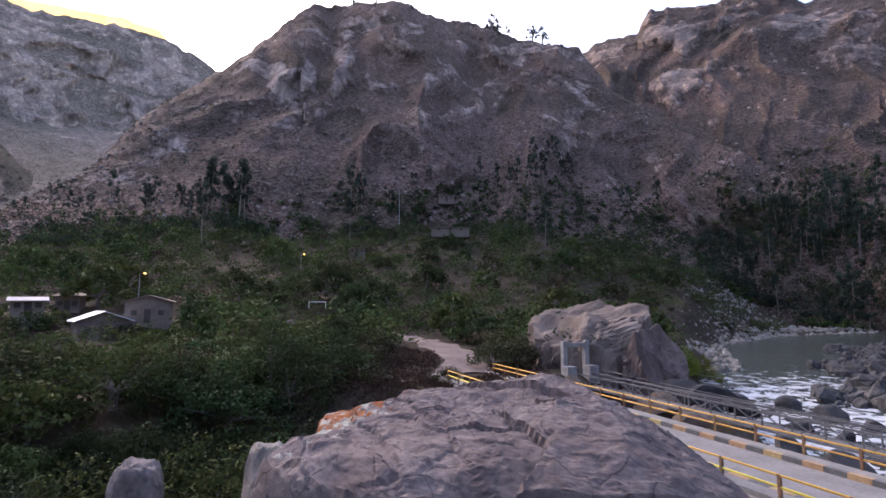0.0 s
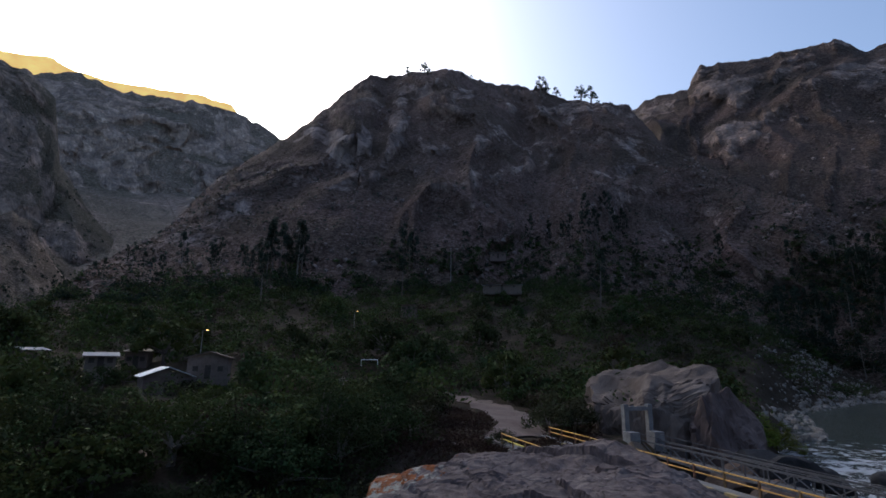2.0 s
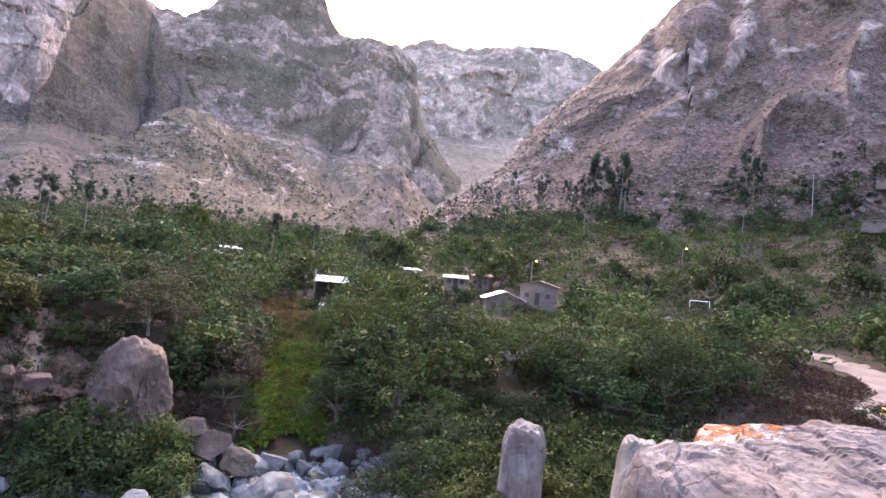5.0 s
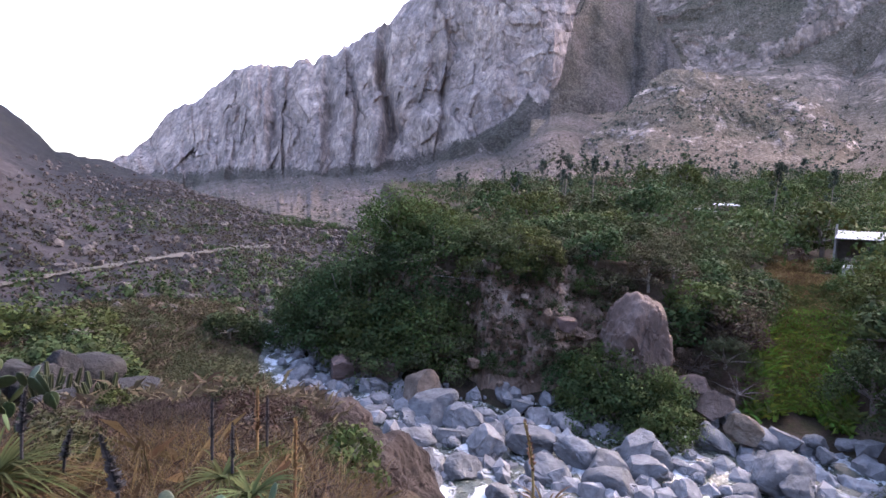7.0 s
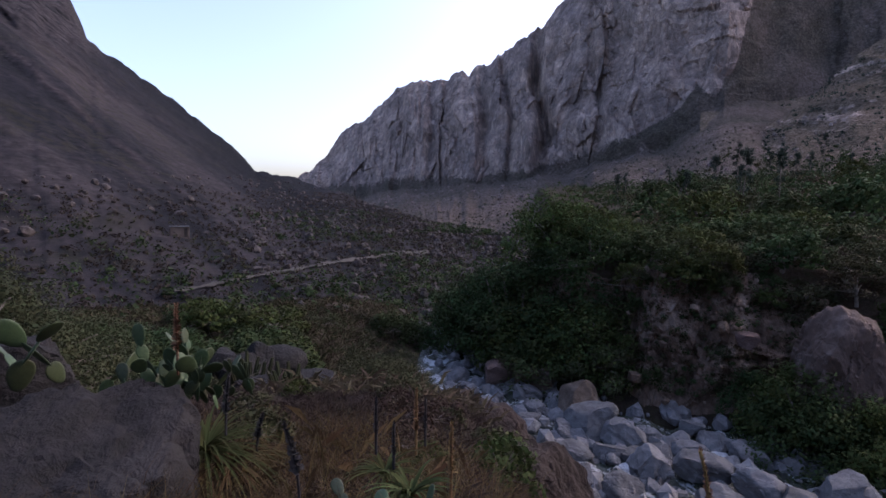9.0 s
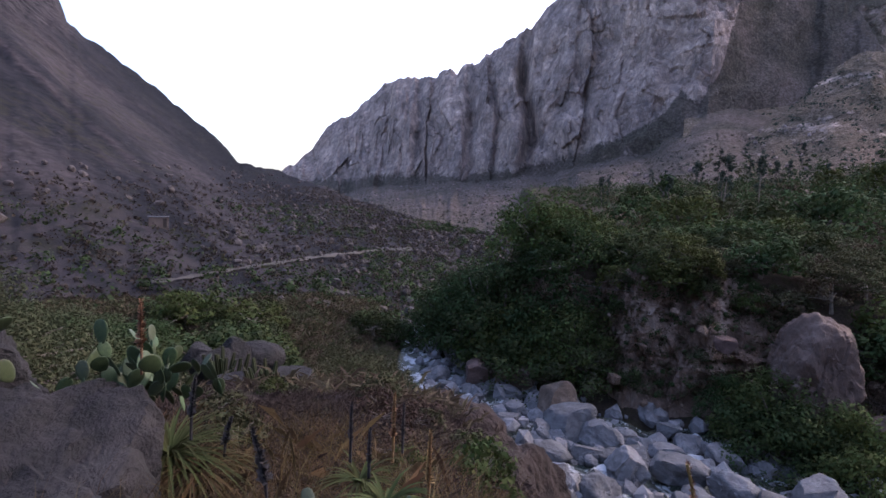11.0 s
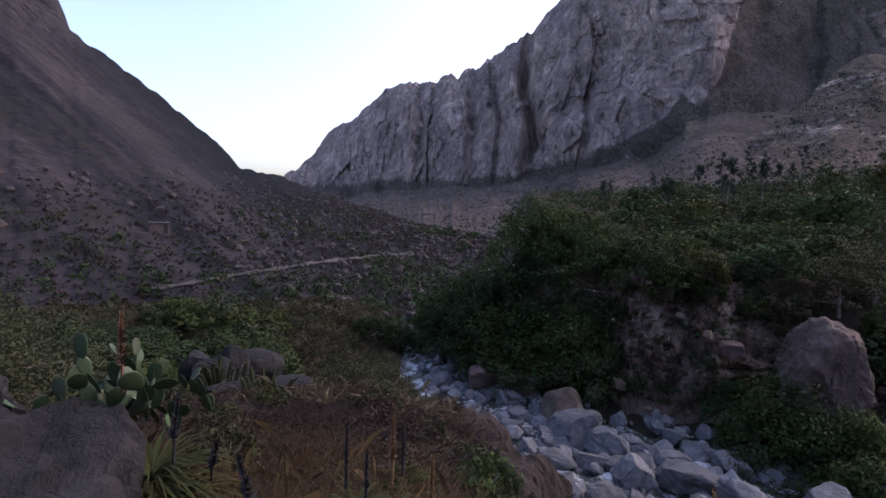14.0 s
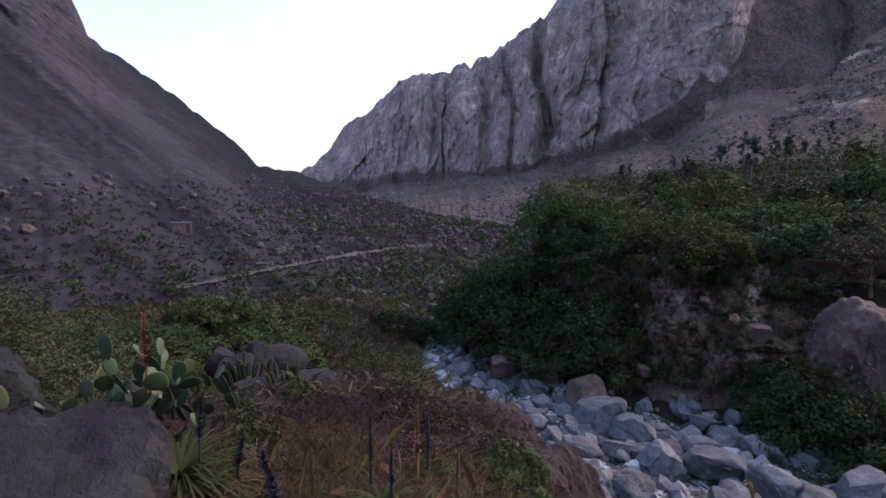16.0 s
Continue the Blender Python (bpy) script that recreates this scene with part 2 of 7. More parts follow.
    for size, cut, tint in ((34.0, 0.0, tuple(c * q for c, q in zip(scrub_a, (0.34, 0.42, 0.36)))), (47.0, 1.0, tuple(c * q for c, q in zip(scrub_b, (1.75, 1.8, 1.85))))):
        vor = n.new("ShaderNodeTexVoronoi")
        vor.inputs["Scale"].default_value = scale * size
        l.new(flat, vor.inputs["Vector"])
        dots = ramp_of(n, l, vor.outputs["Distance"], [(0.22, (1, 1, 1)), (0.4, (0, 0, 0))])
        where = ramp_of(n, l, noise_of(n, l, v, scale * (5 + 3 * cut), 5, 0.7), [(0.42, (0.15, 0.15, 0.15)), (0.6, (1, 1, 1))])
        scrub = mix_of(n, l, "MIX", calc(n, l, "MULTIPLY", calc(n, l, "MULTIPLY", dots, where), 0.7 * dotted), scrub, tint)
    col = mix_of(n, l, "MIX", f, scrub, rock)
    l.new(col, b.inputs["Base Color"])
    b.inputs["Roughness"].default_value = 0.95
    b.inputs["Specular IOR Level"].default_value = 0.08
    h = calc(n, l, "ADD", calc(n, l, "MULTIPLY", streak, 0.35), calc(n, l, "ADD", calc(n, l, "MULTIPLY", fine, 0.7), calc(n, l, "MULTIPLY", calc(n, l, "MULTIPLY", edges, f), 0.3)))
    l.new(bump_of(n, l, h, 0.6, 0.16 / scale), b.inputs["Normal"])
    return m


def scree_material(name, dark, mid, light):
    """Fine dark scree that has slid in long bands down the fall line, with coarser rubble between."""
    m, n, l, b = material(name)
    v = coord_of(n, l)
    fall = n.new("ShaderNodeAttribute")
    fall.attribute_name = "fall"
    bare = n.new("ShaderNodeAttribute")
    bare.attribute_name = "outcrop"
    band = calc(n, l, "ADD", fall.outputs["Fac"], calc(n, l, "MULTIPLY_ADD", noise_of(n, l, v, 0.05, 6, 0.65), 0.5, -0.25))
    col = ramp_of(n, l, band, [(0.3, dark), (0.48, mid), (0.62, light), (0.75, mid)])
    rub = noise_of(n, l, v, 0.5, 8, 0.72)
    col = mix_of(n, l, "OVERLAY", 0.7, col, ramp_of(n, l, rub, [(0.35, (0.18, 0.18, 0.18)), (0.65, (0.82, 0.81, 0.8))]))
    vor = n.new("ShaderNodeTexVoronoi")
    vor.inputs["Scale"].default_value = 0.55
    l.new(v, vor.inputs["Vector"])
    sel = ramp_of(n, l, noise_of(n, l, v, 0.06, 5, 0.65), [(0.47, (0, 0, 0)), (0.6, (1, 1, 1))])
    blockm = calc(n, l, "MULTIPLY", sel, ramp_of(n, l, vor.outputs["Distance"], [(0.2, (1, 1, 1)), (0.32, (0, 0, 0))]))
    col = mix_of(n, l, "MIX", calc(n, l, "MULTIPLY", blockm, 0.75), col, mix_of(n, l, "MIX", rub, dark, tuple(c * 1.9 for c in light)))
    tuft = calc(n, l, "MULTIPLY", ramp_of(n, l, noise_of(n, l, v, 0.25, 8, 0.7), [(0.5, (0, 0, 0)), (0.58, (1, 1, 1))]), ramp_of(n, l, noise_of(n, l, v, 0.03, 5, 0.65), [(0.45, (0, 0, 0)), (0.58, (1, 1, 1))]))
    col = mix_of(n, l, "MIX", calc(n, l, "MULTIPLY", tuft, 0.7), col, (0.026, 0.025, 0.016))
    col = mix_of(n, l, "OVERLAY", 0.5, col, ramp_of(n, l, noise_of(n, l, v, 0.02, 5, 0.6), [(0.35, (0.3, 0.32, 0.33)), (0.65, (0.7, 0.67, 0.66))]))
    rock = ramp_of(n, l, noise_of(n, l, coord_of(n, l, (1, 1, 0.4)), 0.2, 8, 0.7, 0.6), [(0.35, tuple(c * 0.6 for c in dark)), (0.65, tuple(c * 1.3 for c in light))])
    col = mix_of(n, l, "MIX", calc(n, l, "ADD", bare.outputs["Fac"], 0.0, 0, True), col, rock)
    l.new(col, b.inputs["Base Color"])
    b.inputs["Roughness"].default_value = 1.0
    b.inputs["Specular IOR Level"].default_value = 0.05
    l.new(bump_of(n, l, rub, 0.35, 1.2), b.inputs["Normal"])
    return m


M_BOULDER = rock_material("river_boulder", (0.07, 0.069, 0.07), (0.128, 0.127, 0.13), (0.185, 0.184, 0.187), 0.5, 0.2, 0.6, random_amount=0.3, fine=6.0)
M_PINK = rock_material("pink_granite", (0.12, 0.092, 0.083), (0.20, 0.156, 0.14), (0.28, 0.232, 0.21), 0.45, 0.8, 0.7,
                       lichen=[((0.10, 0.095, 0.09), 1.6, 0.60), ((0.42, 0.42, 0.38), 2.6, 0.66)])
M_FLUTED = rock_material("fluted_rock", (0.055, 0.04, 0.034), (0.128, 0.097, 0.083), (0.225, 0.178, 0.155), 0.5, 0.4, 1.2, squash=(1.6, 1.6, 0.5))
M_PALE = rock_material("pale_stone", (0.1, 0.082, 0.072), (0.185, 0.158, 0.142), (0.27, 0.238, 0.222), 0.6, 0.3, 0.6)
M_DARKROCK = rock_material("dark_wet_rock", (0.018, 0.017, 0.018), (0.043, 0.041, 0.041), (0.09, 0.086, 0.086), 0.5, 0.5, 0.7)
M_BANKROCK = rock_material("earthy_rock", (0.06, 0.036, 0.027), (0.125, 0.083, 0.064), (0.24, 0.185, 0.155), 0.6, 0.35, 0.9, squash=(1, 1, 0.6), fine=5.0)
M_LEAF_A = leaf_material("leaf_green", (0.032, 0.045, 0.014), (0.082, 0.104, 0.033), 0.15)
M_LEAF_B = leaf_material("leaf_dark", (0.023, 0.037, 0.0145), (0.056, 0.078, 0.030), 0.15)
M_LEAF_C = leaf_material("leaf_olive", (0.034, 0.039, 0.018), (0.077, 0.082, 0.042), 0.18)
M_LEAF_D = leaf_material("leaf_dry", (0.050, 0.036, 0.025), (0.098, 0.072, 0.050), 0.2)
M_SCRUB = leaf_material("leaf_scrub", (0.045, 0.039, 0.028), (0.09, 0.078, 0.056))
M_EUC = leaf_material("leaf_eucalyptus", (0.022, 0.036, 0.026), (0.05, 0.07, 0.05))
M_LIME = leaf_material("leaf_lime", (0.09, 0.13, 0.02), (0.17, 0.2, 0.035))
M_BARK = plain_material("bark", (0.08, 0.065, 0.055), (0.2, 0.17, 0.15), 3.0, 0.95, 0.5)
M_CONCRETE = plain_material("concrete", (0.115, 0.111, 0.105), (0.185, 0.179, 0.171), 0.8, 0.85, 0.1)
M_OLDCON = plain_material("weathered_concrete", (0.15, 0.14, 0.135), (0.27, 0.255, 0.245), 0.9, 0.9, 0.2)
M_YELLOW = plain_material("yellow_paint", (0.50, 0.31, 0.03), (0.62, 0.42, 0.05), 3.0, 0.55, 0.05)
M_RUST = plain_material("rusty_steel", (0.10, 0.055, 0.03), (0.2, 0.11, 0.055), 5.0, 0.8, 0.1)
M_STEEL = plain_material("weathered_steel", (0.05, 0.05, 0.053), (0.11, 0.11, 0.115), 4.0, 0.7, 0.1)
M_KERBDARK = plain_material("dark_kerb_paint", (0.05, 0.05, 0.05), (0.1, 0.1, 0.1), 4.0, 0.8, 0.1)
M_KERBYEL = plain_material("worn_yellow_paint", (0.22, 0.15, 0.065), (0.34, 0.25, 0.12), 4.0, 0.8, 0.1)
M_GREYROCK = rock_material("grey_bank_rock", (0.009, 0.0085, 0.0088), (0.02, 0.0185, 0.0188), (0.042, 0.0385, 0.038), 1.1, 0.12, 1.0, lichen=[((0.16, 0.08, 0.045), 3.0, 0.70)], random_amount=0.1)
M_HILLROCK = rock_material("hillside_rock", (0.03, 0.025, 0.023), (0.065, 0.055, 0.051), (0.115, 0.1, 0.094), 1.0, 0.1, 0.8, random_amount=0)
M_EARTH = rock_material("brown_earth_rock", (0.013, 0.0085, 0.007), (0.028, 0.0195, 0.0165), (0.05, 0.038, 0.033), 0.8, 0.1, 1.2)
M_BROWNROCK = rock_material("brown_rock", (0.06, 0.041, 0.032), (0.112, 0.08, 0.064), (0.172, 0.133, 0.112), 0.6, 0.3, 0.8)
M_STRAW = leaf_material("straw", (0.078, 0.054, 0.024), (0.15, 0.108, 0.052), 0.25)
M_OCHRE = leaf_material("ochre_grass", (0.10, 0.060, 0.022), (0.19, 0.125, 0.052), 0.25)
M_DRYGRASS = leaf_material("dry_grass", (0.036, 0.027, 0.0235), (0.078, 0.06, 0.051), 0.25)
M_GRASS = leaf_material("green_grass", (0.042, 0.075, 0.013), (0.098, 0.138, 0.024), 0.25)
M_AGAVE = leaf_material("agave_leaf", (0.045, 0.0638, 0.0225), (0.0975, 0.12, 0.045), 0.2)
M_PAD = plain_material("cactus_pad", (0.024, 0.044, 0.017), (0.058, 0.083, 0.032), 5.0, 0.6, 0.1, random_amount=0.3)
M_SPIKE = plain_material("dry_flower_stalk", (0.12, 0.064, 0.026), (0.25, 0.145, 0.06), 14.0, 0.95, 0.4, random_amount=0.2)
M_SPIKEDARK = plain_material("withered_stalk", (0.012, 0.011, 0.012), (0.045, 0.04, 0.04), 14.0, 0.95, 0.4)
M_ADOBE = plain_material("adobe_wall", (0.12, 0.09, 0.072), (0.19, 0.15, 0.125), 1.2, 0.95, 0.2)
M_TIN = plain_material("tin_roof", (0.2, 0.2, 0.205), (0.3, 0.3, 0.31), 1.5, 0.85, 0.05)
M_TILE = plain_material("brown_roof", (0.1, 0.075, 0.06), (0.19, 0.145, 0.12), 2.0, 0.9, 0.2)
M_DARKWOOD = plain_material("dark_timber", (0.03, 0.025, 0.02), (0.07, 0.055, 0.045), 3.0, 0.9, 0.1)
M_DIRT = plain_material("dirt_road", (0.085, 0.066, 0.052), (0.145, 0.117, 0.095), 0.6, 1.0, 0.2, random_amount=0)
M_TRACK = plain_material("hillside_track", (0.036, 0.029, 0.025), (0.062, 0.051, 0.044), 0.8, 1.0, 0.2, random_amount=0)
M_WHITEPAINT = plain_material("white_paint", (0.6, 0.6, 0.6), (0.75, 0.75, 0.75), 3.0, 0.6, 0.0)


# ---------------------------------------------------------------- mesh helpers
def mesh_from(name, verts, faces, mat, shade=True):
    me = bpy.data.meshes.new(name)
    if isinstance(verts, np.ndarray) and isinstance(faces, np.ndarray):
        n, k = faces.shape
        me.vertices.add(len(verts))
        me.vertices.foreach_set("co", verts.astype(np.float32).ravel())
        me.loops.add(n * k)
        me.loops.foreach_set("vertex_index", faces.astype(np.int32).ravel())
        me.polygons.add(n)
        me.polygons.foreach_set("loop_start", np.arange(0, n * k, k, dtype=np.int32))
        me.update(calc_edges=True)
    else:
        me.from_pydata([tuple(v) for v in verts], [], [tuple(f) for f in faces])
    me.materials.append(mat)
    me.polygons.foreach_set("use_smooth", [bool(shade)] * len(me.polygons))
    me.update()
    return me


def grid_faces(nu, nv, wrap=False):
    i, j = np.meshgrid(np.arange(nu if wrap else nu - 1), np.arange(nv - 1), indexing="ij")
    a, b = i * nv + j, ((i + 1) % nu) * nv + j
    return np.stack([a, b, b + 1, a + 1], -1).reshape(-1, 4)


def part(name, bm, mat, parent, label="", smooth_faces=False):
    """Links a bmesh (or a mesh) as one mesh object under a thing or a part."""
    if isinstance(bm, bpy.types.Mesh):
        me = bm
    else:
        me = bpy.data.meshes.new(name)
        bm.to_mesh(me)
        bm.free()
        me.materials.append(mat)
        if smooth_faces:
            me.polygons.foreach_set("use_smooth", [True] * len(me.polygons))
    ob = new(name, me)
    ob.parent = parent
    if label:
        tagged(ob, label)
    return ob


def beam(bm, a, b, w, h, up=(0, 0, 1)):
    """A bar of width w and height h from a to b."""
    a, b = Vector(a), Vector(b)
    d = (b - a).normalized()
    side = d.cross(Vector(up))
    if side.length < 1e-4:
        side = d.cross(Vector((0, 1, 0)))
    side.normalize()
    top = side.cross(d).normalized()
    vs = [bm.verts.new(p + side * sx * w / 2 + top * sy * h / 2) for p in (a, b) for sx, sy in ((-1, -1), (1, -1), (1, 1), (-1, 1))]
    for f in ((0, 1, 2, 3), (7, 6, 5, 4), (0, 4, 5, 1), (1, 5, 6, 2), (2, 6, 7, 3), (3, 7, 4, 0)):
        bm.faces.new([vs[k] for k in f])
    return bm


def tube(bm, a, b, r1, r2, n=6):
    a, b = Vector(a), Vector(b)
    d = (b - a).normalized()
    s = d.orthogonal().normalized()
    t = d.cross(s)
    ring = [[bm.verts.new(p + (s * math.cos(2 * math.pi * k / n) + t * math.sin(2 * math.pi * k / n)) * r) for k in range(n)] for p, r in ((a, r1), (b, r2))]
    for k in range(n):
        bm.faces.new((ring[0][k], ring[0][(k + 1) % n], ring[1][(k + 1) % n], ring[1][k]))
    bm.faces.new(ring[0][::-1])
    bm.faces.new(ring[1])
    return bm


def block(bm, x0, x1, y0, y1, z0, z1):
    vs = [bm.verts.new((x, y, z)) for z in (z0, z1) for x, y in ((x0, y0), (x1, y0), (x1, y1), (x0, y1))]
    for f in ((3, 2, 1, 0), (4, 5, 6, 7), (0, 1, 5, 4), (1, 2, 6, 5), (2, 3, 7, 6), (3, 0, 4, 7)):
        bm.faces.new([vs[k] for k in f])
    return bm


def stone_mesh(name, seed, mat, sub=3, cuts=12, rough=0.05, bulk=0.6, sharp=28, boxy=1.0, flute=0.0, broken=0.0):
    """A boulder about one metre in radius: a ball broken by flat planes, its edges a little worn."""
    rng = random.Random(seed)
    bm = bmesh.new()
    bmesh.ops.create_icosphere(bm, subdivisions=sub, radius=1.0)
    co = np.array([v.co for v in bm.verts])
    if boxy != 1.0:
        co = np.sign(co) * np.abs(co) ** boxy
    for _ in range(cuts):
        nrm = Vector((rng.gauss(0, 1), rng.gauss(0, 1), rng.gauss(0, 0.8))).normalized()
        dist = rng.uniform(bulk - 0.12, bulk + 0.26)
        over = co @ np.array(nrm) - dist
        co = co - np.outer(np.maximum(over, 0) * 0.985, np.array(nrm))
    nrm = co / np.linalg.norm(co, axis=1)[:, None]
    co = co + nrm * ((fbm(co * 2.6 + seed * 7.3, 5, seed) - 0.5) * rough * 2.2)[:, None]
    if broken:
        co = co + nrm * np.array([1, 1, 0.4]) * (broken * fractured(np.arctan2(co[:, 1], co[:, 0]) * 1.6, co[:, 2] * 2.2 + seed, seed + 9) * (1 - nrm[:, 2] ** 4))[:, None]
    if flute:
        side = nrm * np.array([1, 1, 0.25])
        step = fbm(co * np.array([4.5, 4.5, 1.1]) + seed, 4, seed + 3)
        co = co + side * (flute * (np.floor(step * 11) / 11 - 0.5) + 0.5 * flute * (ridged(co * np.array([9, 9, 3.0]), 3, seed) - 0.5))[:, None]
    for v, c in zip(bm.verts, co):
        v.co = c
    me = bpy.data.meshes.new(name)
    bm.to_mesh(me)
    bm.free()
    me.polygons.foreach_set("use_smooth", [True] * len(me.polygons))
    me.set_sharp_from_angle(angle=radians(sharp))
    me.materials.append(mat)
    return me


# ---------------------------------------------------------------- ground
RIVER = [(430, 330), (310, 262), (205, 205), (136, 168), (95, 132), (68, 96), (47, 64), (28, 42), (12, 32), (-4, 27), (-15, 20), (-22, 10.5), (-25.5, 1), (-31, -7.8), (-38.3, -12.6), (-45.8, -14.8), (-53, -14), (-72, -9), (-110, -6), (-190, -20)]
HALF = [16, 18, 24, 30, 26, 16, 14, 11, 8.5, 7.5, 7.5, 7, 5.5, 3.2, 1.3, 1.1, 1.3, 3, 4, 4]



def river_frame(x, y):
    """Signed distance to the river's middle line (far bank positive), its half width there, and the way along it."""
    best = np.full(x.shape, 1e9)
    sign, half, along = np.ones(x.shape), np.full(x.shape, 8.0), np.zeros(x.shape)
    s0 = 0.0
    for k in range(len(RIVER) - 1):
        ax, ay = RIVER[k]
        bx, by = RIVER[k + 1]
        dx, dy = bx - ax, by - ay
        L = math.hypot(dx, dy)
        t = np.clip(((x - ax) * dx + (y - ay) * dy) / (L * L), 0, 1)
        px, py = ax + t * dx, ay + t * dy
        d = np.hypot(x - px, y - py)
        m = d < best
        best = np.where(m, d, best)
        sign = np.where(m, np.sign(dy * (x - ax) - dx * (y - ay)), sign)
        half = np.where(m, HALF[k] + t * (HALF[k + 1] - HALF[k]), half)
        along = np.where(m, s0 + t * L, along)
        s0 += L
    return best * sign, half, along


def river_at(x, y):
    """The same at one place."""
    best, s0 = (1e9, 0.0, 8.0, 0.0), 0.0
    for k in range(len(RIVER) - 1):
        ax, ay = RIVER[k]
        dx, dy = RIVER[k + 1][0] - ax, RIVER[k + 1][1] - ay
        L = math.hypot(dx, dy)
        t = min(max(((x - ax) * dx + (y - ay) * dy) / (L * L), 0), 1)
        d = math.hypot(x - ax - t * dx, y - ay - t * dy)
        if d < best[0]:
            best = (d, math.copysign(d, dy * (x - ax) - dx * (y - ay)), HALF[k] + t * (HALF[k + 1] - HALF[k]), s0 + t * L)
        s0 += L
    return best[1:]


def ground_height(x, y, rough=True):
    x, y = np.asarray(x, float), np.asarray(y, float)
    r = np.hypot(x, y)
    az = np.degrees(np.arctan2(-x, y))
    az = np.where(az < -110, az + 360, az)
    d, half, along = river_frame(x, y)
    p = np.stack([x, y, np.zeros_like(x)], -1)
    # far bank: terrace, then the long vegetated rise to the mountain feet
    e = d - half
    bluff = smooth(62, 68, az) * (1 - smooth(96, 103, az))
    gully = smooth(50, 53, az) * (1 - smooth(57, 61, az))
    gravel = 1 - smooth(-33, -26, az)
    terr = 5.0 * smooth(0, 9, e) + 2.0 * smooth(10, 60, e)
    terr = terr * (1 - bluff) + bluff * (0.6 * smooth(0, 4, e) + 7.8 * smooth(5.0, 9.0, e) + 2.0 * smooth(10, 40, e))
    terr = terr * (1 - gully) + gully * (6.0 * smooth(-1, 34, e) + 1.0 * smooth(30, 60, e))
    terr = terr * (1 - gravel) + gravel * (1.0 * smooth(0, 4, e) + 5.0 * smooth(4, 110, e))
    slope = np.interp(az, [-60, -35, -22, 0, 25, 38, 55, 75, 100, 130], [0.16, 0.16, 0.24, 0.29, 0.26, 0.17, 0.12, 0.10, 0.05, 0.03])
    start = np.interp(az, [-60, -35, -25, -10, 30, 60, 100], [310, 300, 160, 105, 92, 95, 90])
    far = terr + slope * np.maximum(r - start, 0) ** 1.0
    # near bank: the viewpoint's mound and the stony hillside below it
    en = -d - half
    low = 2.9 * smooth(0, 9, en) + 0.004 * np.maximum(en - 15, 0) + 1.2 * (fbm(p * 0.05, 3, 11) - 0.5) * smooth(5, 30, en)
    fall = np.interp(az, [-90, -60, -30, 20, 60, 90, 95, 105, 115, 130, 150, 175], [0.3, 0.3, 0.34, 0.5, 0.55, 0.47, 0.42, 0.28, 0.24, 0.22, 0.16, 0.1])
    edge_r = np.interp(az, [80, 100, 115, 128, 140, 155, 170], [8, 15, 14.5, 13.5, 11, 14, 30])
    mound = 10.35 - fall * r - 0.55 * np.maximum(r - edge_r, 0) * smooth(80, 92, az)
    behind = smooth(165, 200, az) + (1 - smooth(-90, -70, az))
    low = low - 3.5 * smooth(48, 64, r) * smooth(97, 104, az) * (1 - smooth(200, 210, az))
    mound = mound + np.clip(behind, 0, 1) * 0.42 * np.maximum(r - 4, 0)
    near = low + np.maximum(mound - low, 0) * smooth(-0.5, 7, en)
    bed = -0.9 + 0.5 * (fbm(p * 0.25, 3, 5) - 0.5)
    z = np.where(d > 0, np.where(e > 0, far, bed), np.where(en > 0, near, bed))
    edge = np.where(d > 0, e, en)
    z = np.where(edge > 0, bed + (z - bed) * smooth(-0.2, 2.5, edge) , bed)
    if rough:
        fade = smooth(0.5, 6, edge)
        z = z + fade * ((fbm(p * 0.9, 4, 21) - 0.5) * 0.35 + (fbm(p * 0.16, 4, 31) - 0.5) * 1.6 * smooth(10, 60, r))
    return z


def ground_z(x, y):
    return float(ground_height(np.array([x]), np.array([y]))[0])


NA, NR = 600, 200
azs = np.linspace(0, 2 * math.pi, NA, endpoint=False)
rs = np.concatenate([[0.05], 0.6 * (4200 / 0.6) ** (np.linspace(0, 1, NR - 1))])
GA, GR = np.meshgrid(azs, rs, indexing="ij")
gx, gy = -np.sin(GA) * GR, np.cos(GA) * GR
gz = ground_height(gx, gy)
gz = np.where(GR > 900, np.minimum(gz, 120), gz)
m, n, l, b = material("dry_ground")
v = coord_of(n, l)
soil = ramp_of(n, l, noise_of(n, l, v, 0.35, 8, 0.65), [(0.32, (0.02, 0.015, 0.011)), (0.5, (0.041, 0.03, 0.022)), (0.7, (0.082, 0.062, 0.047))])
tuft = ramp_of(n, l, noise_of(n, l, v, 1.1, 8, 0.7), [(0.5, (0, 0, 0)), (0.6, (1, 1, 1))])
soil = mix_of(n, l, "MIX", calc(n, l, "MULTIPLY", tuft, 0.7), soil, (0.028, 0.030, 0.013))
soil = mix_of(n, l, "OVERLAY", 0.6, soil, ramp_of(n, l, noise_of(n, l, v, 8, 6, 0.7), [(0.3, (0.2, 0.2, 0.2)), (0.7, (0.8, 0.8, 0.8))]))
l.new(soil, b.inputs["Base Color"])
b.inputs["Roughness"].default_value = 1.0
b.inputs["Specular IOR Level"].default_value = 0.1
l.new(bump_of(n, l, noise_of(n, l, v, 3.0, 8, 0.7), 0.8, 0.25), b.inputs["Normal"])
M_SOIL = m
ground = new("ground", mesh_from("ground", np.stack([gx, gy, gz], -1).reshape(-1, 3), grid_faces(NA, NR, True), M_SOIL))
tagged(ground, "dry stony valley ground with brown scrubby soil", "ground", kind="structure")

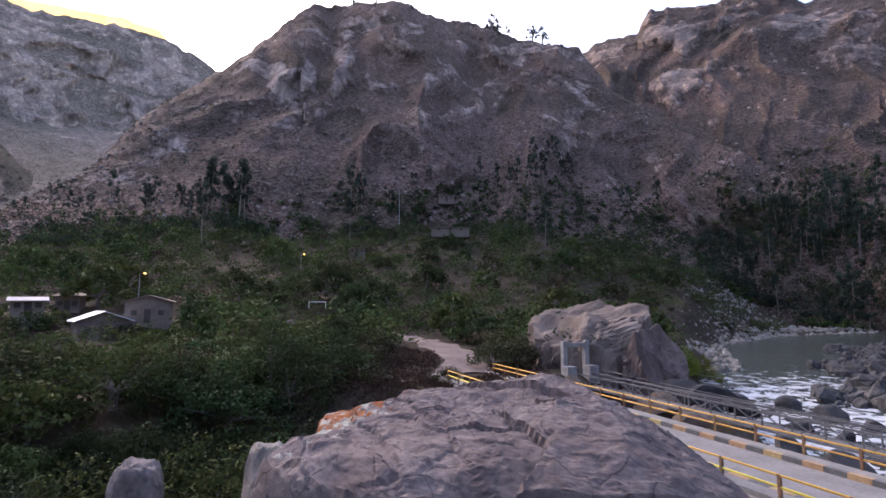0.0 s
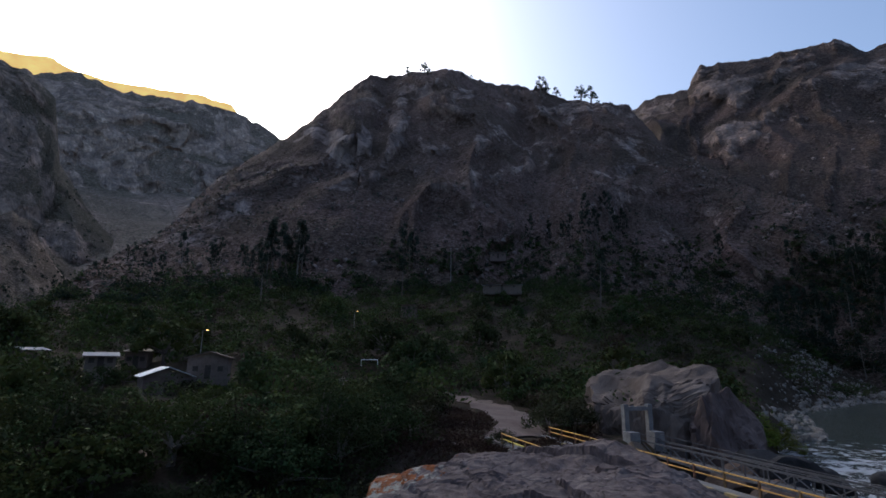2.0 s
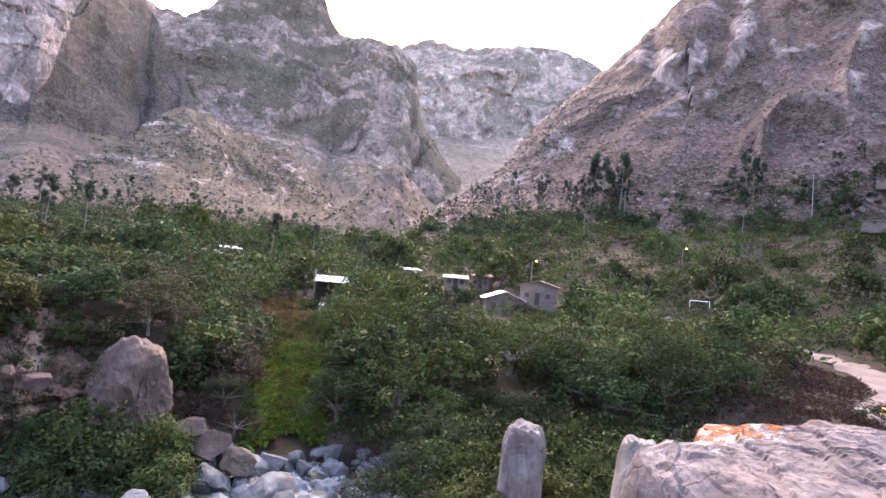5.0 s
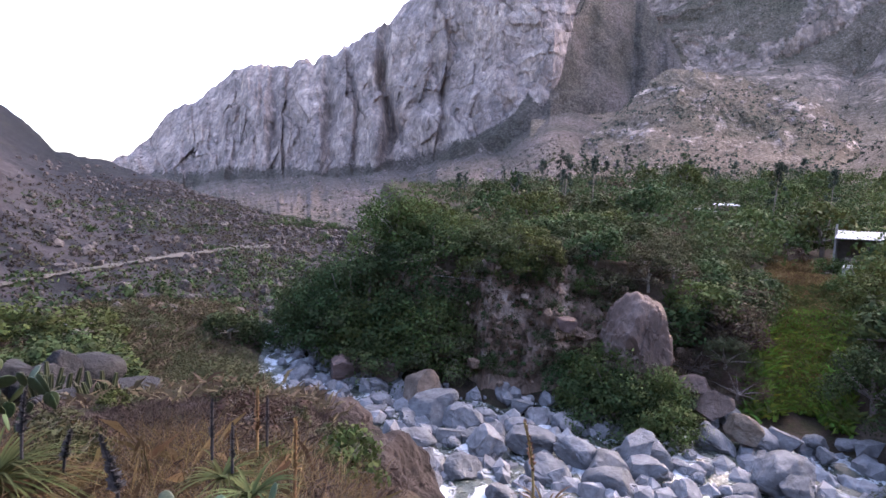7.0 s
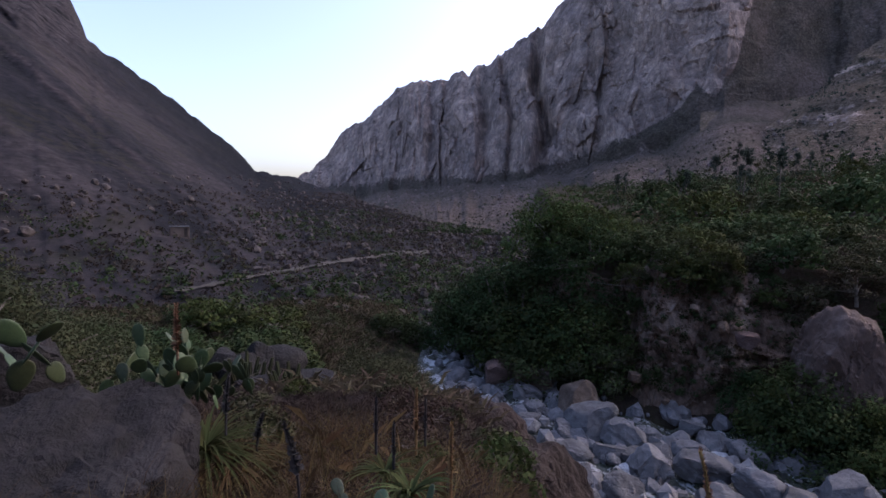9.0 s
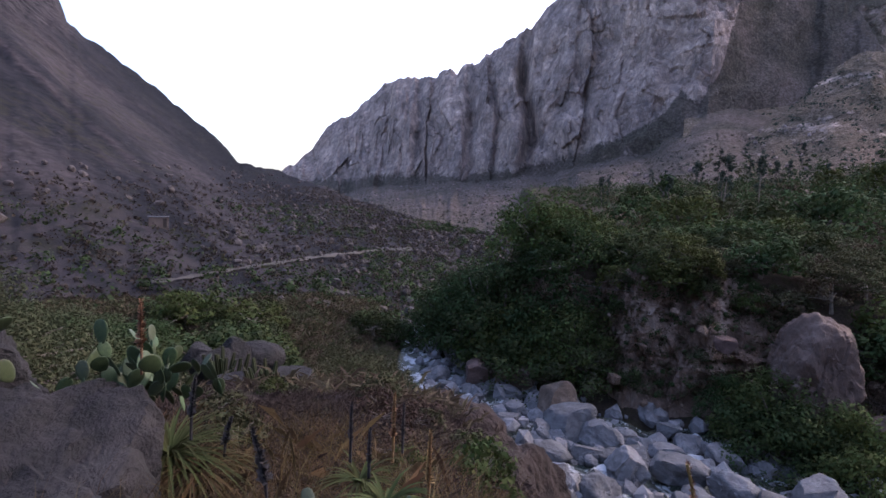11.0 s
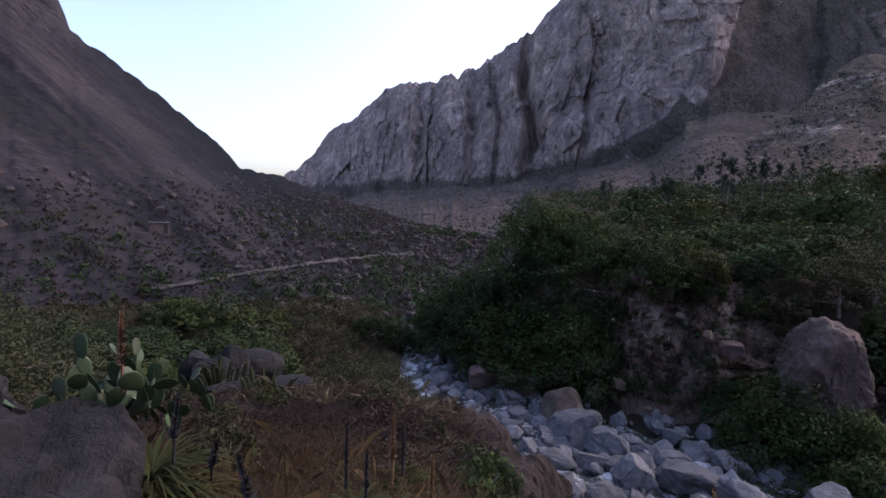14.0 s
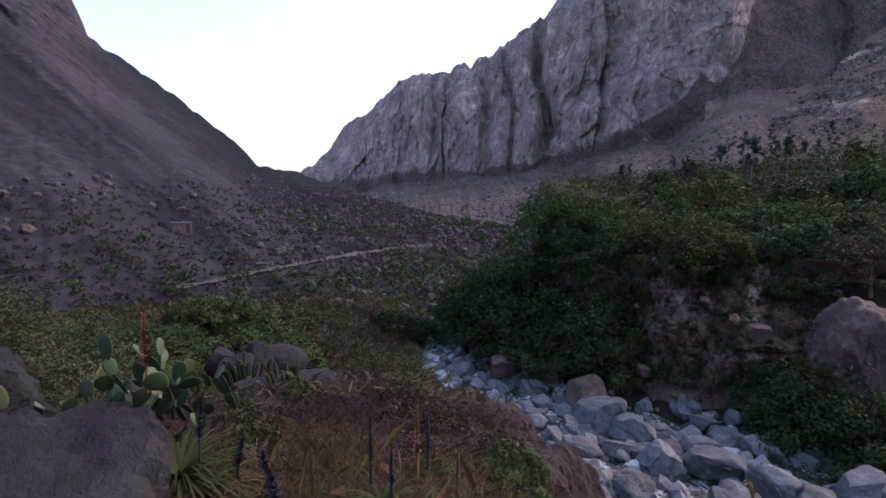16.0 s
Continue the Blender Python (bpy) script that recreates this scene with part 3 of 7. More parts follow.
# river
m, n, l, b = material("river_water")
v = coord_of(n, l)
foam_n = noise_of(n, l, v, 0.45, 10, 0.72, 0.8)
geo = n.new("ShaderNodeNewGeometry")
sepw = n.new("ShaderNodeSeparateXYZ")
l.new(geo.outputs["Position"], sepw.inputs[0])
calm = calc(n, l, "MULTIPLY", calc(n, l, "SUBTRACT", sepw.outputs[1], 75.0), 0.03, 0, True)
foam = calc(n, l, "MULTIPLY", calc(n, l, "SUBTRACT", calc(n, l, "SUBTRACT", foam_n, calc(n, l, "MULTIPLY_ADD", calc(n, l, "MULTIPLY_ADD", sepw.outputs[0], 0.05, -0.5, True), -0.035, 0.5)), calc(n, l, "MULTIPLY", calm, 0.18)), 11.0, 0, True)
wcol = mix_of(n, l, "MIX", foam, (0.034, 0.042, 0.032), (0.44, 0.46, 0.48))
l.new(wcol, b.inputs["Base Color"])
l.new(calc(n, l, "MULTIPLY_ADD", foam, 0.6, 0.12), b.inputs["Roughness"])
l.new(bump_of(n, l, noise_of(n, l, v, 1.3, 6, 0.6, 0.5), 0.7, 0.35), b.inputs["Normal"])
M_WATER = m
verts, faces = [], []
NW = 13
for k in range(len(RIVER) - 1):
    steps = 24
    for q in range(steps + (1 if k == len(RIVER) - 2 else 0)):
        t = q / steps
        a, c = Vector(RIVER[k]), Vector(RIVER[k + 1])
        prev, nxt = Vector(RIVER[max(k - 1, 0)]), Vector(RIVER[min(k + 2, len(RIVER) - 1)])
        d0, d1 = (c - prev).normalized(), (nxt - a).normalized()
        way = d0.lerp(d1, t).normalized()
        p = a.lerp(c, t)
        side = Vector((way.y, -way.x))
        w = HALF[k] + t * (HALF[k + 1] - HALF[k]) + (2.0 if k < 12 else 0.4)
        for j in range(NW):
            off = (j / (NW - 1) * 2 - 1) * w
            verts.append((p.x + side.x * off, p.y + side.y * off, 0.0))
va = np.array(verts)
chop = smooth(80, 40, va[:, 1])
va[:, 2] = (fbm(va * 0.9, 3, 77) - 0.5) * (0.1 + 0.6 * chop) - 0.05
river = new("river", mesh_from("river", va, grid_faces(len(va) // NW, NW), M_WATER))
tagged(river, "shallow mountain river with white rapids and green pools", "river", kind="structure")


# ---------------------------------------------------------------- mountains
GRIDS = {}


def mountain(name, label, mat, az, el, r1, r0, talus=0.5, talus_run=0.7, nu=240, nv=110, gully=0.10, seed=1, jag=0.3, grooves=(), rugged=1.0, sink=4.0, outcrops=(), cliff=None, slide=0.0, soft=False, crag=0.05, ledges=None):
    """A slope that climbs from its foot at r0 over a talus apron and a steep face to the ridge (az, el at distance r1), with a back slope."""
    A = np.linspace(az[0], az[-1], nu)
    EL = np.interp(A, az, el) + jag * 2 * (fbm(np.stack([A * 1.3, A * 0, A * 0 + seed], -1), 6, seed) - 0.5) * np.minimum(1, (A - A[0]) * 2)
    R1, R0, TAL = (np.interp(A, az, q) if isinstance(q, (list, tuple)) else np.full(nu, float(q)) for q in (r1, r0, talus))
    ra = np.radians(A)
    k = np.exp(-0.5 * (np.arange(-60, 61) * (A[1] - A[0]) / 2.2) ** 2)
    ELS = np.convolve(np.pad(EL, 60, mode='edge'), k / k.sum(), 'valid')
    Z0 = ground_height(-np.sin(ra) * R0, np.cos(ra) * R0, False) - sink
    Z1 = EYE + R1 * np.tan(np.radians(EL))
    ZS = EYE + R1 * np.tan(np.radians(np.minimum(ELS, EL + 0.6)))
    V = np.linspace(0, 1.18, nv)
    a, vv = np.meshgrid(A, V, indexing="ij")
    ht = TAL[:, None]
    vt = 0.45
    low, high = np.clip(vv / vt, 0, 1), np.clip((vv - vt) / (1 - vt), 0, 1)
    run = talus_run * low + (1 - talus_run) * high
    rise = ht * low ** 1.15 + (1 - ht) * high ** 0.92
    back = np.clip(vv - 1, 0, 1)
    R = R0[:, None] + (R1 - R0)[:, None] * run + back * (R1[:, None] * 1.6)
    ZT = ZS[:, None] + (Z1 - ZS)[:, None] * smooth(0.72, 0.97, vv)
    Z = Z0[:, None] + (ZT - Z0[:, None]) * (rise - back * 2.2)
    H = float(np.percentile(Z1 - Z0, 70))
    u = np.radians(a) * 0.5 * (R0 + R1)[:, None] / H
    q = np.stack([u, Z / H, np.full_like(a, seed * 3.1)], -1)
    warp = np.stack([fbm(q * 3, 3, seed + 50), fbm(q * 3 + 9, 3, seed + 51), q[..., 2] * 0], -1) - 0.5
    amt = gully * H * np.sin(np.clip(vv, 0, 1) * math.pi) ** 0.6
    steepness = 0.35 + 0.65 * high
    dis = 1.5 * (ridged((q + warp * 0.5) * np.array([3.4, 0.8, 1]), 3, seed) - 0.55)
    dis = dis + 1.1 * rugged * (fbm((q + warp * 0.3) * np.array([7.0, 5.0, 1]), 5, seed + 20) - 0.5) * steepness
    dis = dis + 0.4 * rugged * (ridged((q + warp * 0.2) * np.array([17.0, 9.0, 1]), 4, seed + 30) - 0.55) * steepness
    R = R - amt * dis
    for ga, gw, gd in grooves:
        R = R + gd * np.exp(-((a - ga - 3.0 * (warp[..., 0]) - 0.4 * (vv - 0.6)) / gw) ** 2) * np.sin(np.clip(vv, 0, 1) * math.pi) ** 0.8 * high ** 0.3
    Z = Z + 0.35 * amt * (fbm(q * np.array([9.0, 9.0, 1.0]), 5, seed + 4) - 0.5)
    # bare outcrops stand a little proud; above the cliff line all is rock
    e = np.degrees(np.arctan2(Z - EYE, R))
    rag = fbm(q * np.array([8.0, 8.0, 1]), 4, seed + 60) - 0.5
    bare = np.zeros_like(R)
    crumb = fbm(q * np.array([26.0, 20.0, 1]), 3, seed + 61) - 0.5
    for oa, oe, wa, we, lean in outcrops:
        dd = ((a - oa - lean * (e - oe)) / wa) ** 2 + ((e - oe) / we) ** 2
        bare = np.maximum(bare, np.clip(1.3 - 0.8 * dd ** 0.5 + rag * 4.0 + crumb * 3.5, 0, 0.85))
    if ledges is not None:
        rib = ridged((q + warp * 0.5) * np.array([4.5, 6.0, 1]), 4, seed + 62)
        bare = np.maximum(bare, np.clip((rib - ledges) * 7 + crumb * 3.0, 0, 0.6) * smooth(0.12, 0.4, vv))
    if cliff:
        line = np.interp(a, cliff[0], cliff[1])
        bare = np.maximum(bare, np.clip((e - line) * 0.9 + 0.5 + rag * 1.4, 0, 1))
    R = R - bare * (0.012 if not cliff else 0.0) * H * (0.6 + rag)
    broken = fractured(q[..., 0] * 5.0 + warp[..., 0] * 0.5, q[..., 1] * 5.0 + warp[..., 1] * 0.4, seed + 80)
    R = R - crag * H * broken * (0.22 + 0.78 * bare) * np.sin(np.clip(vv, 0, 1) * math.pi) ** 0.4
    slid = np.zeros_like(R)
    if slide:
        c = (e - slide * a + 1.6 * (fbm(q * 2.0, 3, seed + 70) - 0.5))
        slid = fbm(np.stack([c * 0.42, c * 0 + seed, a * 0.01], -1), 5, seed + 71)
        R = R - H * 0.09 * (slid - 0.5) * np.sin(np.clip(vv, 0, 1) * math.pi) ** 0.6
    x, y = -np.sin(np.radians(a)) * R, np.cos(np.radians(a)) * R
    GRIDS[name] = (A, x, y, Z, np.degrees(np.arctan2(Z - EYE, R)))
    me = mesh_from(name, np.stack([x, y, Z], -1).reshape(-1, 3), grid_faces(nu, nv), mat, soft)
    for title, field in (("outcrop", bare), ("fall", slid)):
        me.attributes.new(title, "FLOAT", "POINT").data.foreach_set("value", field.astype(np.float32).ravel())
    ob = new(name, me)
    return tagged(ob, label, "mountain", kind="structure")


def on_slope(name, az, el):
    """The point of a mountain's near side in a direction from the viewpoint."""
    A, x, y, z, e = GRIDS[name]
    f = float(np.clip((az - A[0]) / (A[1] - A[0]), 0, len(A) - 1.001))
    i, pts = int(f), []
    for c in (i, i + 1):
        j = max(int(np.argmax(e[c] >= el)), 1)
        t = min(max((el - e[c, j - 1]) / max(e[c, j] - e[c, j - 1], 1e-6), 0), 1)
        pts.append(Vector((x[c, j - 1], y[c, j - 1], z[c, j - 1])).lerp(Vector((x[c, j], y[c, j], z[c, j])), t))
    return pts[0].lerp(pts[1], f - i)


M_MTN_A = mountain_material("scrub_mountain", (0.098, 0.066, 0.057), (0.152, 0.11, 0.096), (0.2, 0.152, 0.136), (0.38, 0.312, 0.28), 0.014, -1.05, 0.45, (1, 1, 1.7), 0.8)
M_MTN_D = mountain_material("dark_scrub_mountain", (0.066, 0.047, 0.042), (0.108, 0.08, 0.071), (0.16, 0.124, 0.11), (0.29, 0.236, 0.214), 0.012, -1.0, 0.45, (1, 1, 1.7), 0.75)
M_MTN_B = mountain_material("cliff_mountain", (0.08, 0.066, 0.059), (0.124, 0.104, 0.093), (0.215, 0.172, 0.155), (0.395, 0.324, 0.29), 0.012, -1.2, 0.5, (1, 1, 1.4), 0.5, 0.5)
M_MTN_C = mountain_material("scrubby_cliff", (0.095, 0.078, 0.06), (0.15, 0.122, 0.10), (0.19, 0.148, 0.126), (0.35, 0.28, 0.24), 0.012, -0.75, 0.45, (1, 1, 1.4), 0.7)
M_MTN_S = mountain_material("green_scrub_mountain", (0.085, 0.066, 0.049), (0.135, 0.108, 0.083), (0.22, 0.18, 0.158), (0.38, 0.32, 0.285), 0.014, -0.9, 0.45, (1, 1, 1.4), 0.7)
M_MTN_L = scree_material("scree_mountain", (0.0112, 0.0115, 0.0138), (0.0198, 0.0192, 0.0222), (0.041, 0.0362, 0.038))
M_MTN_F = mountain_material("far_cliff", (0.165, 0.133, 0.112), (0.245, 0.202, 0.172), (0.235, 0.187, 0.16), (0.5, 0.41, 0.35), 0.009, -0.3)
M_KNOLL = mountain_material("pale_knoll", (0.11, 0.082, 0.065), (0.17, 0.132, 0.108), (0.21, 0.16, 0.135), (0.38, 0.305, 0.26), 0.03, -0.1)

mountain("mountain_1", "brown scrub-covered mountain with pale rock scars", M_MTN_A,
         [-47, -38, -34.5, -31.5, -25.1, -18.6, -15.4, -8.8, -5.7, -2.6, -0.3, 2.7, 5.4, 11.7, 15.1, 18.4, 21.6, 24.5, 30.6, 35.6, 40.5, 43],
         [6.0, 9.0, 11.4, 13.8, 17.4, 22.0, 26.4, 27.8, 28.9, 29.7, 30.0, 30.6, 31.5, 30.8, 30.5, 27.9, 25.0, 22.8, 18.1, 11.6, 8.3, 5.0],
         [360, 360, 370, 390, 440, 520, 560, 550, 540, 530, 520, 510, 500, 500, 500, 480, 460, 440, 390, 340, 290, 260],
         [300, 290, 280, 265, 250, 240, 240, 235, 230, 225, 220, 215, 210, 205, 200, 198, 195, 192, 185, 180, 176, 174],
         talus=0.5, talus_run=0.55, gully=0.20, seed=3, nu=560, nv=220, grooves=((12.5, 1.3, 26), (-4.0, 1.2, 18), (19.0, 1.0, 16)), crag=0.03, ledges=0.78,
         outcrops=((11.3, 25.5, 0.5, 1.8, -0.25), (20.5, 24.2, 2.2, 0.6, 0.6), (17.3, 22.0, 1.1, 0.8, 0.3), (6.3, 23.0, 2.0, 1.0, -0.5), (10.4, 29.4, 1.3, 0.5, 0), (15.4, 25.0, 0.25, 1.6, 0.3), (0.6, 24.3, 1.2, 0.9, -0.6),
                   (-2.0, 27.0, 0.8, 0.4, -1.0), (-4.6, 26.3, 0.8, 0.4, -1.0), (-9.3, 24.4, 0.7, 0.25, 0), (22.5, 19.5, 1.0, 0.4, 0.5), (3.2, 28.8, 0.8, 0.3, 0), (-8.0, 26.9, 2.2, 0.3, 0), (13.5, 20.0, 0.8, 0.4, 0), (27.0, 18.0, 1.2, 0.4, 0.8)))
mountain("mountain_2", "rocky mountain shoulder with grey cliff bands", M_MTN_D,
         [-80, -60, -48, -41, -39.2, -37.8, -36.5, -34.4, -30.6, -27.2, -25.5, -22.8, -21.6, -17.3, -14, -10],
         [20, 22, 24, 25.5, 25.8, 26.4, 26.2, 27.8, 28.0, 28.2, 28.5, 28.7, 27.0, 26.6, 25.0, 22.0],
         850, [310, 310, 310, 310, 310, 310, 310, 310, 310, 315, 330, 340, 340, 340, 340, 340], talus=0.6, talus_run=0.66, gully=0.15, seed=8, nu=360, nv=170, crag=0.05, ledges=0.79,
         outcrops=((-24.6, 27.0, 2.4, 0.9, 0), (-25.5, 21.6, 2.0, 0.9, -0.4), (-26.2, 25.2, 0.7, 0.8, 0), (-36.3, 24.0, 1.5, 0.9, 0), (-32.6, 18.4, 0.5, 0.4, 0), (-28.2, 17.6, 0.8, 0.25, 0), (-31.0, 27.4, 2.5, 0.5, 0), (-18.5, 25.5, 1.4, 0.5, 0.6), (-20.5, 23.9, 0.5, 0.3, 0), (-44, 22, 3, 1.0, 0)))
mountain("mountain_3", "distant cliff-banded mountain under the last light", M_MTN_F,
         [15, 24.5, 26.8, 30.0, 32.5, 37.2, 40.0, 43.8, 46.2, 49, 52],
         [20, 22.9, 24.2, 25.1, 25.2, 24.9, 24.6, 25.1, 24.4, 23, 20],
         1350, 500, talus=0.45, talus_run=0.75, gully=0.10, seed=12, nu=300, nv=170, rugged=1.3, crag=0.06, ledges=0.66,
         outcrops=((40.5, 20.2, 1.0, 0.7, 0), (38.5, 18.4, 1.2, 0.8, 0), (36.8, 21.0, 1.0, 0.7, 0), (34.0, 19.0, 1.2, 0.7, 0), (31.5, 18.2, 1.6, 0.8, 0), (33.0, 21.5, 0.9, 0.6, 0), (42.5, 22.5, 0.8, 0.5, 0), (28.5, 19.0, 1.0, 0.5, 0), (29.5, 22.0, 1.4, 0.4, 0)))
mountain("mountain_4", "grey rock bluff with vertical clefts", M_MTN_C,
         [37, 41, 44, 45.2, 47.5, 49.0, 50.1, 52.3, 53.9, 55.0, 56.5, 60, 66.3, 67.3, 69.1, 71.6, 74, 77, 82],
         [9, 13, 17, 22.5, 24.1, 24.1, 24.5, 24.3, 24.1, 25.5, 28.5, 29.0, 25.0, 23.6, 22.6, 22.6, 23, 24, 24],
         [760, 760, 780, 800, 800, 800, 800, 820, 850, 860, 870, 870, 860, 850, 850, 850, 830, 800, 780], 300,
         talus=0.36, talus_run=0.72, gully=0.13, seed=17, nu=360, nv=180, rugged=1.1, crag=0.045, ledges=0.71, grooves=((45.0, 0.8, 22), (52.6, 1.0, 16), (71.0, 0.8, 14)))
mountain("mountain_8", "scrubby spur below the cliffs", M_MTN_S,
         [50, 53, 57, 62, 66, 68.6, 71, 74, 78, 84], [4, 8, 11, 13, 14, 14.3, 12.5, 9.5, 7, 3],
         [440, 450, 460, 470, 470, 470, 460, 440, 420, 400], 250, talus=0.5, talus_run=0.6, gully=0.17, seed=19, nu=260, nv=130, ledges=0.72)
mountain("mountain_9", "pale bare rock knoll above the houses", M_KNOLL,
         [39, 41, 43, 44.2, 45.5, 46.7, 48.5, 50.5, 53, 56], [3.5, 5.5, 8.0, 9.5, 11.6, 12.3, 11.0, 8.0, 5.5, 3.5], 330, 225, talus=0.5, talus_run=0.5, gully=0.16, seed=27, nu=220, nv=120, rugged=1.0, crag=0.1)
mountain("mountain_5", "sheer grey cliff above a scree apron", M_MTN_B,
         [62, 66, 69, 72, 76, 78.4, 80, 85, 90, 95.7, 97, 99, 101.3, 103.4, 105.4, 110.3, 113, 114.6, 116.4, 118.5, 121.5, 124, 130],
         [6.0, 12.0, 17.5, 22.0, 25.2, 28.2, 29, 28, 25.5, 20.8, 19.4, 18.0, 16.7, 15.3, 14.4, 13.5, 12.8, 11.6, 9.6, 8.3, 4.7, 2.5, 0.5],
         [620, 660, 700, 720, 660, 625, 605, 610, 640, 680, 690, 700, 720, 740, 760, 820, 860, 880, 900, 930, 960, 980, 1000],
         [300, 290, 280, 270, 240, 225, 215, 200, 190, 175, 172, 168, 165, 165, 165, 180, 195, 210, 230, 250, 275, 300, 330],
         talus=[0.4, 0.38, 0.35, 0.33, 0.3, 0.28, 0.26, 0.17, 0.17, 0.2, 0.2, 0.2, 0.2, 0.2, 0.22, 0.2, 0.2, 0.2, 0.2, 0.2, 0.2, 0.2, 0.2],
         talus_run=0.8, gully=0.12, seed=23, nu=640, nv=260, jag=0.6, rugged=0.9, crag=0.055, grooves=((97.8, 0.6, 60), (92.0, 0.5, 14), (104.0, 0.6, 34), (101.0, 0.4, 22), (109.5, 0.8, 30), (80.2, 0.7, 8)),
         cliff=((62, 72, 77.4, 79.2, 80.8, 82.5, 84, 88, 92, 98, 105, 112, 120, 130), (26, 25, 22, 14, 10.8, 12.2, 10.0, 7.6, 6.4, 4.8, 3.2, 3.2, 2.0, 1.0)))
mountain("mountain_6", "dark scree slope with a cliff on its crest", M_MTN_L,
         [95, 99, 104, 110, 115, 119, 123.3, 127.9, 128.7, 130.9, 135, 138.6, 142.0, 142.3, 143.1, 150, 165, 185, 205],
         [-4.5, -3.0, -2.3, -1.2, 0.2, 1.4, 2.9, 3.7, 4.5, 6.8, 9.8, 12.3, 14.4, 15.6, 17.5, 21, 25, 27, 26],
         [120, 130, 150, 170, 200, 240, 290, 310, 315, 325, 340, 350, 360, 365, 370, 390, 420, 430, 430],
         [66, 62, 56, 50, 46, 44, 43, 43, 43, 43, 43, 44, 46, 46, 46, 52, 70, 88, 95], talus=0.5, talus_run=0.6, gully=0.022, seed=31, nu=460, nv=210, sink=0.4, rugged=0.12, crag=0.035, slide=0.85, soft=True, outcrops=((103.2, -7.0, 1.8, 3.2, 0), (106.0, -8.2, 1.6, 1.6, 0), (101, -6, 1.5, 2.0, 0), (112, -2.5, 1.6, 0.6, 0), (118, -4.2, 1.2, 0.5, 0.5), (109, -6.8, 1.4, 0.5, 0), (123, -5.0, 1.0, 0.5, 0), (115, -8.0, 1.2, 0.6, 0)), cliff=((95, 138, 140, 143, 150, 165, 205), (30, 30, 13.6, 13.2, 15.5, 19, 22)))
mountain("mountain_7", "dark mountain closing the valley", M_MTN_A, [195, 220, 250, 275, 290], [20, 24, 22, 22, 16], 600, 200, seed=40, nu=80, nv=40)

mountain("bank_bluff", "reddish earth and rock bluff above the boulders", M_BANKROCK,
         [62, 65, 68, 71, 74, 76, 78, 82, 85, 86.6, 89.0, 91, 94, 98, 101, 104], [-13, -11, -9.5, -8, -6.4, -5.8, -5.4, -5.0, -4.8, -5.8, -7.2, -6.6, -6.6, -7.5, -9, -12],
         [41, 40, 39.5, 39, 39, 38.6, 37.2, 36.8, 36.4, 36.8, 39.4, 39.5, 40, 42, 44, 46], [33.5, 33.5, 34, 34.2, 34.2, 34, 33.2, 32.8, 32.6, 33, 35.4, 35.4, 35.5, 37, 39.5, 42],
         talus=0.3, talus_run=0.4, gully=0.16, seed=61, nu=520, nv=160, rugged=1.2, sink=0.4, jag=0.7, crag=0.16, ledges=0.55, grooves=((76.6, 0.7, 0.7), (80.6, 0.5, 0.5), (88.5, 1.5, 0.8)))

# far crest behind the ridge; its golden sunlight is painted as emission
m, n, l, b = material("crest_sun_glow")
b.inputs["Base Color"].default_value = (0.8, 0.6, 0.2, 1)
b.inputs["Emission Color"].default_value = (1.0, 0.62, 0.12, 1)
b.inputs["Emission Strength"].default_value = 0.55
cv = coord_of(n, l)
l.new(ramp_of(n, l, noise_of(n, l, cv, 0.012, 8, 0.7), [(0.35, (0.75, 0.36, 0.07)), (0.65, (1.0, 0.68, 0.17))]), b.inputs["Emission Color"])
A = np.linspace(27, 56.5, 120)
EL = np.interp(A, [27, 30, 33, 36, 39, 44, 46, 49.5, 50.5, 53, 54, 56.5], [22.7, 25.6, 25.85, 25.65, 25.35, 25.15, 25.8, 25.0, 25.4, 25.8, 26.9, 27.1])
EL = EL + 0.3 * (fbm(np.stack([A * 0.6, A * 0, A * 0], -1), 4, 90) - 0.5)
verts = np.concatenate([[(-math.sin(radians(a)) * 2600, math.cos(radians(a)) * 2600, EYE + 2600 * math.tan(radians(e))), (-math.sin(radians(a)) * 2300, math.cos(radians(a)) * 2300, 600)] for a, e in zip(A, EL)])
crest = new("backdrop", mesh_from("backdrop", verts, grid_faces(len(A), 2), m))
tagged(crest, "far mountain crest with the last golden sunlight painted as a glow", "backdrop", kind="structure")


# ---------------------------------------------------------------- the road bridge
BO, BU, BW = Vector((12.63, 16.78)), Vector((-0.371, 0.929)), Vector((0.929, 0.371))


def on_bridge(s, w, z):
    p = BO + BU * s + BW * w
    return Vector((p.x, p.y, z))


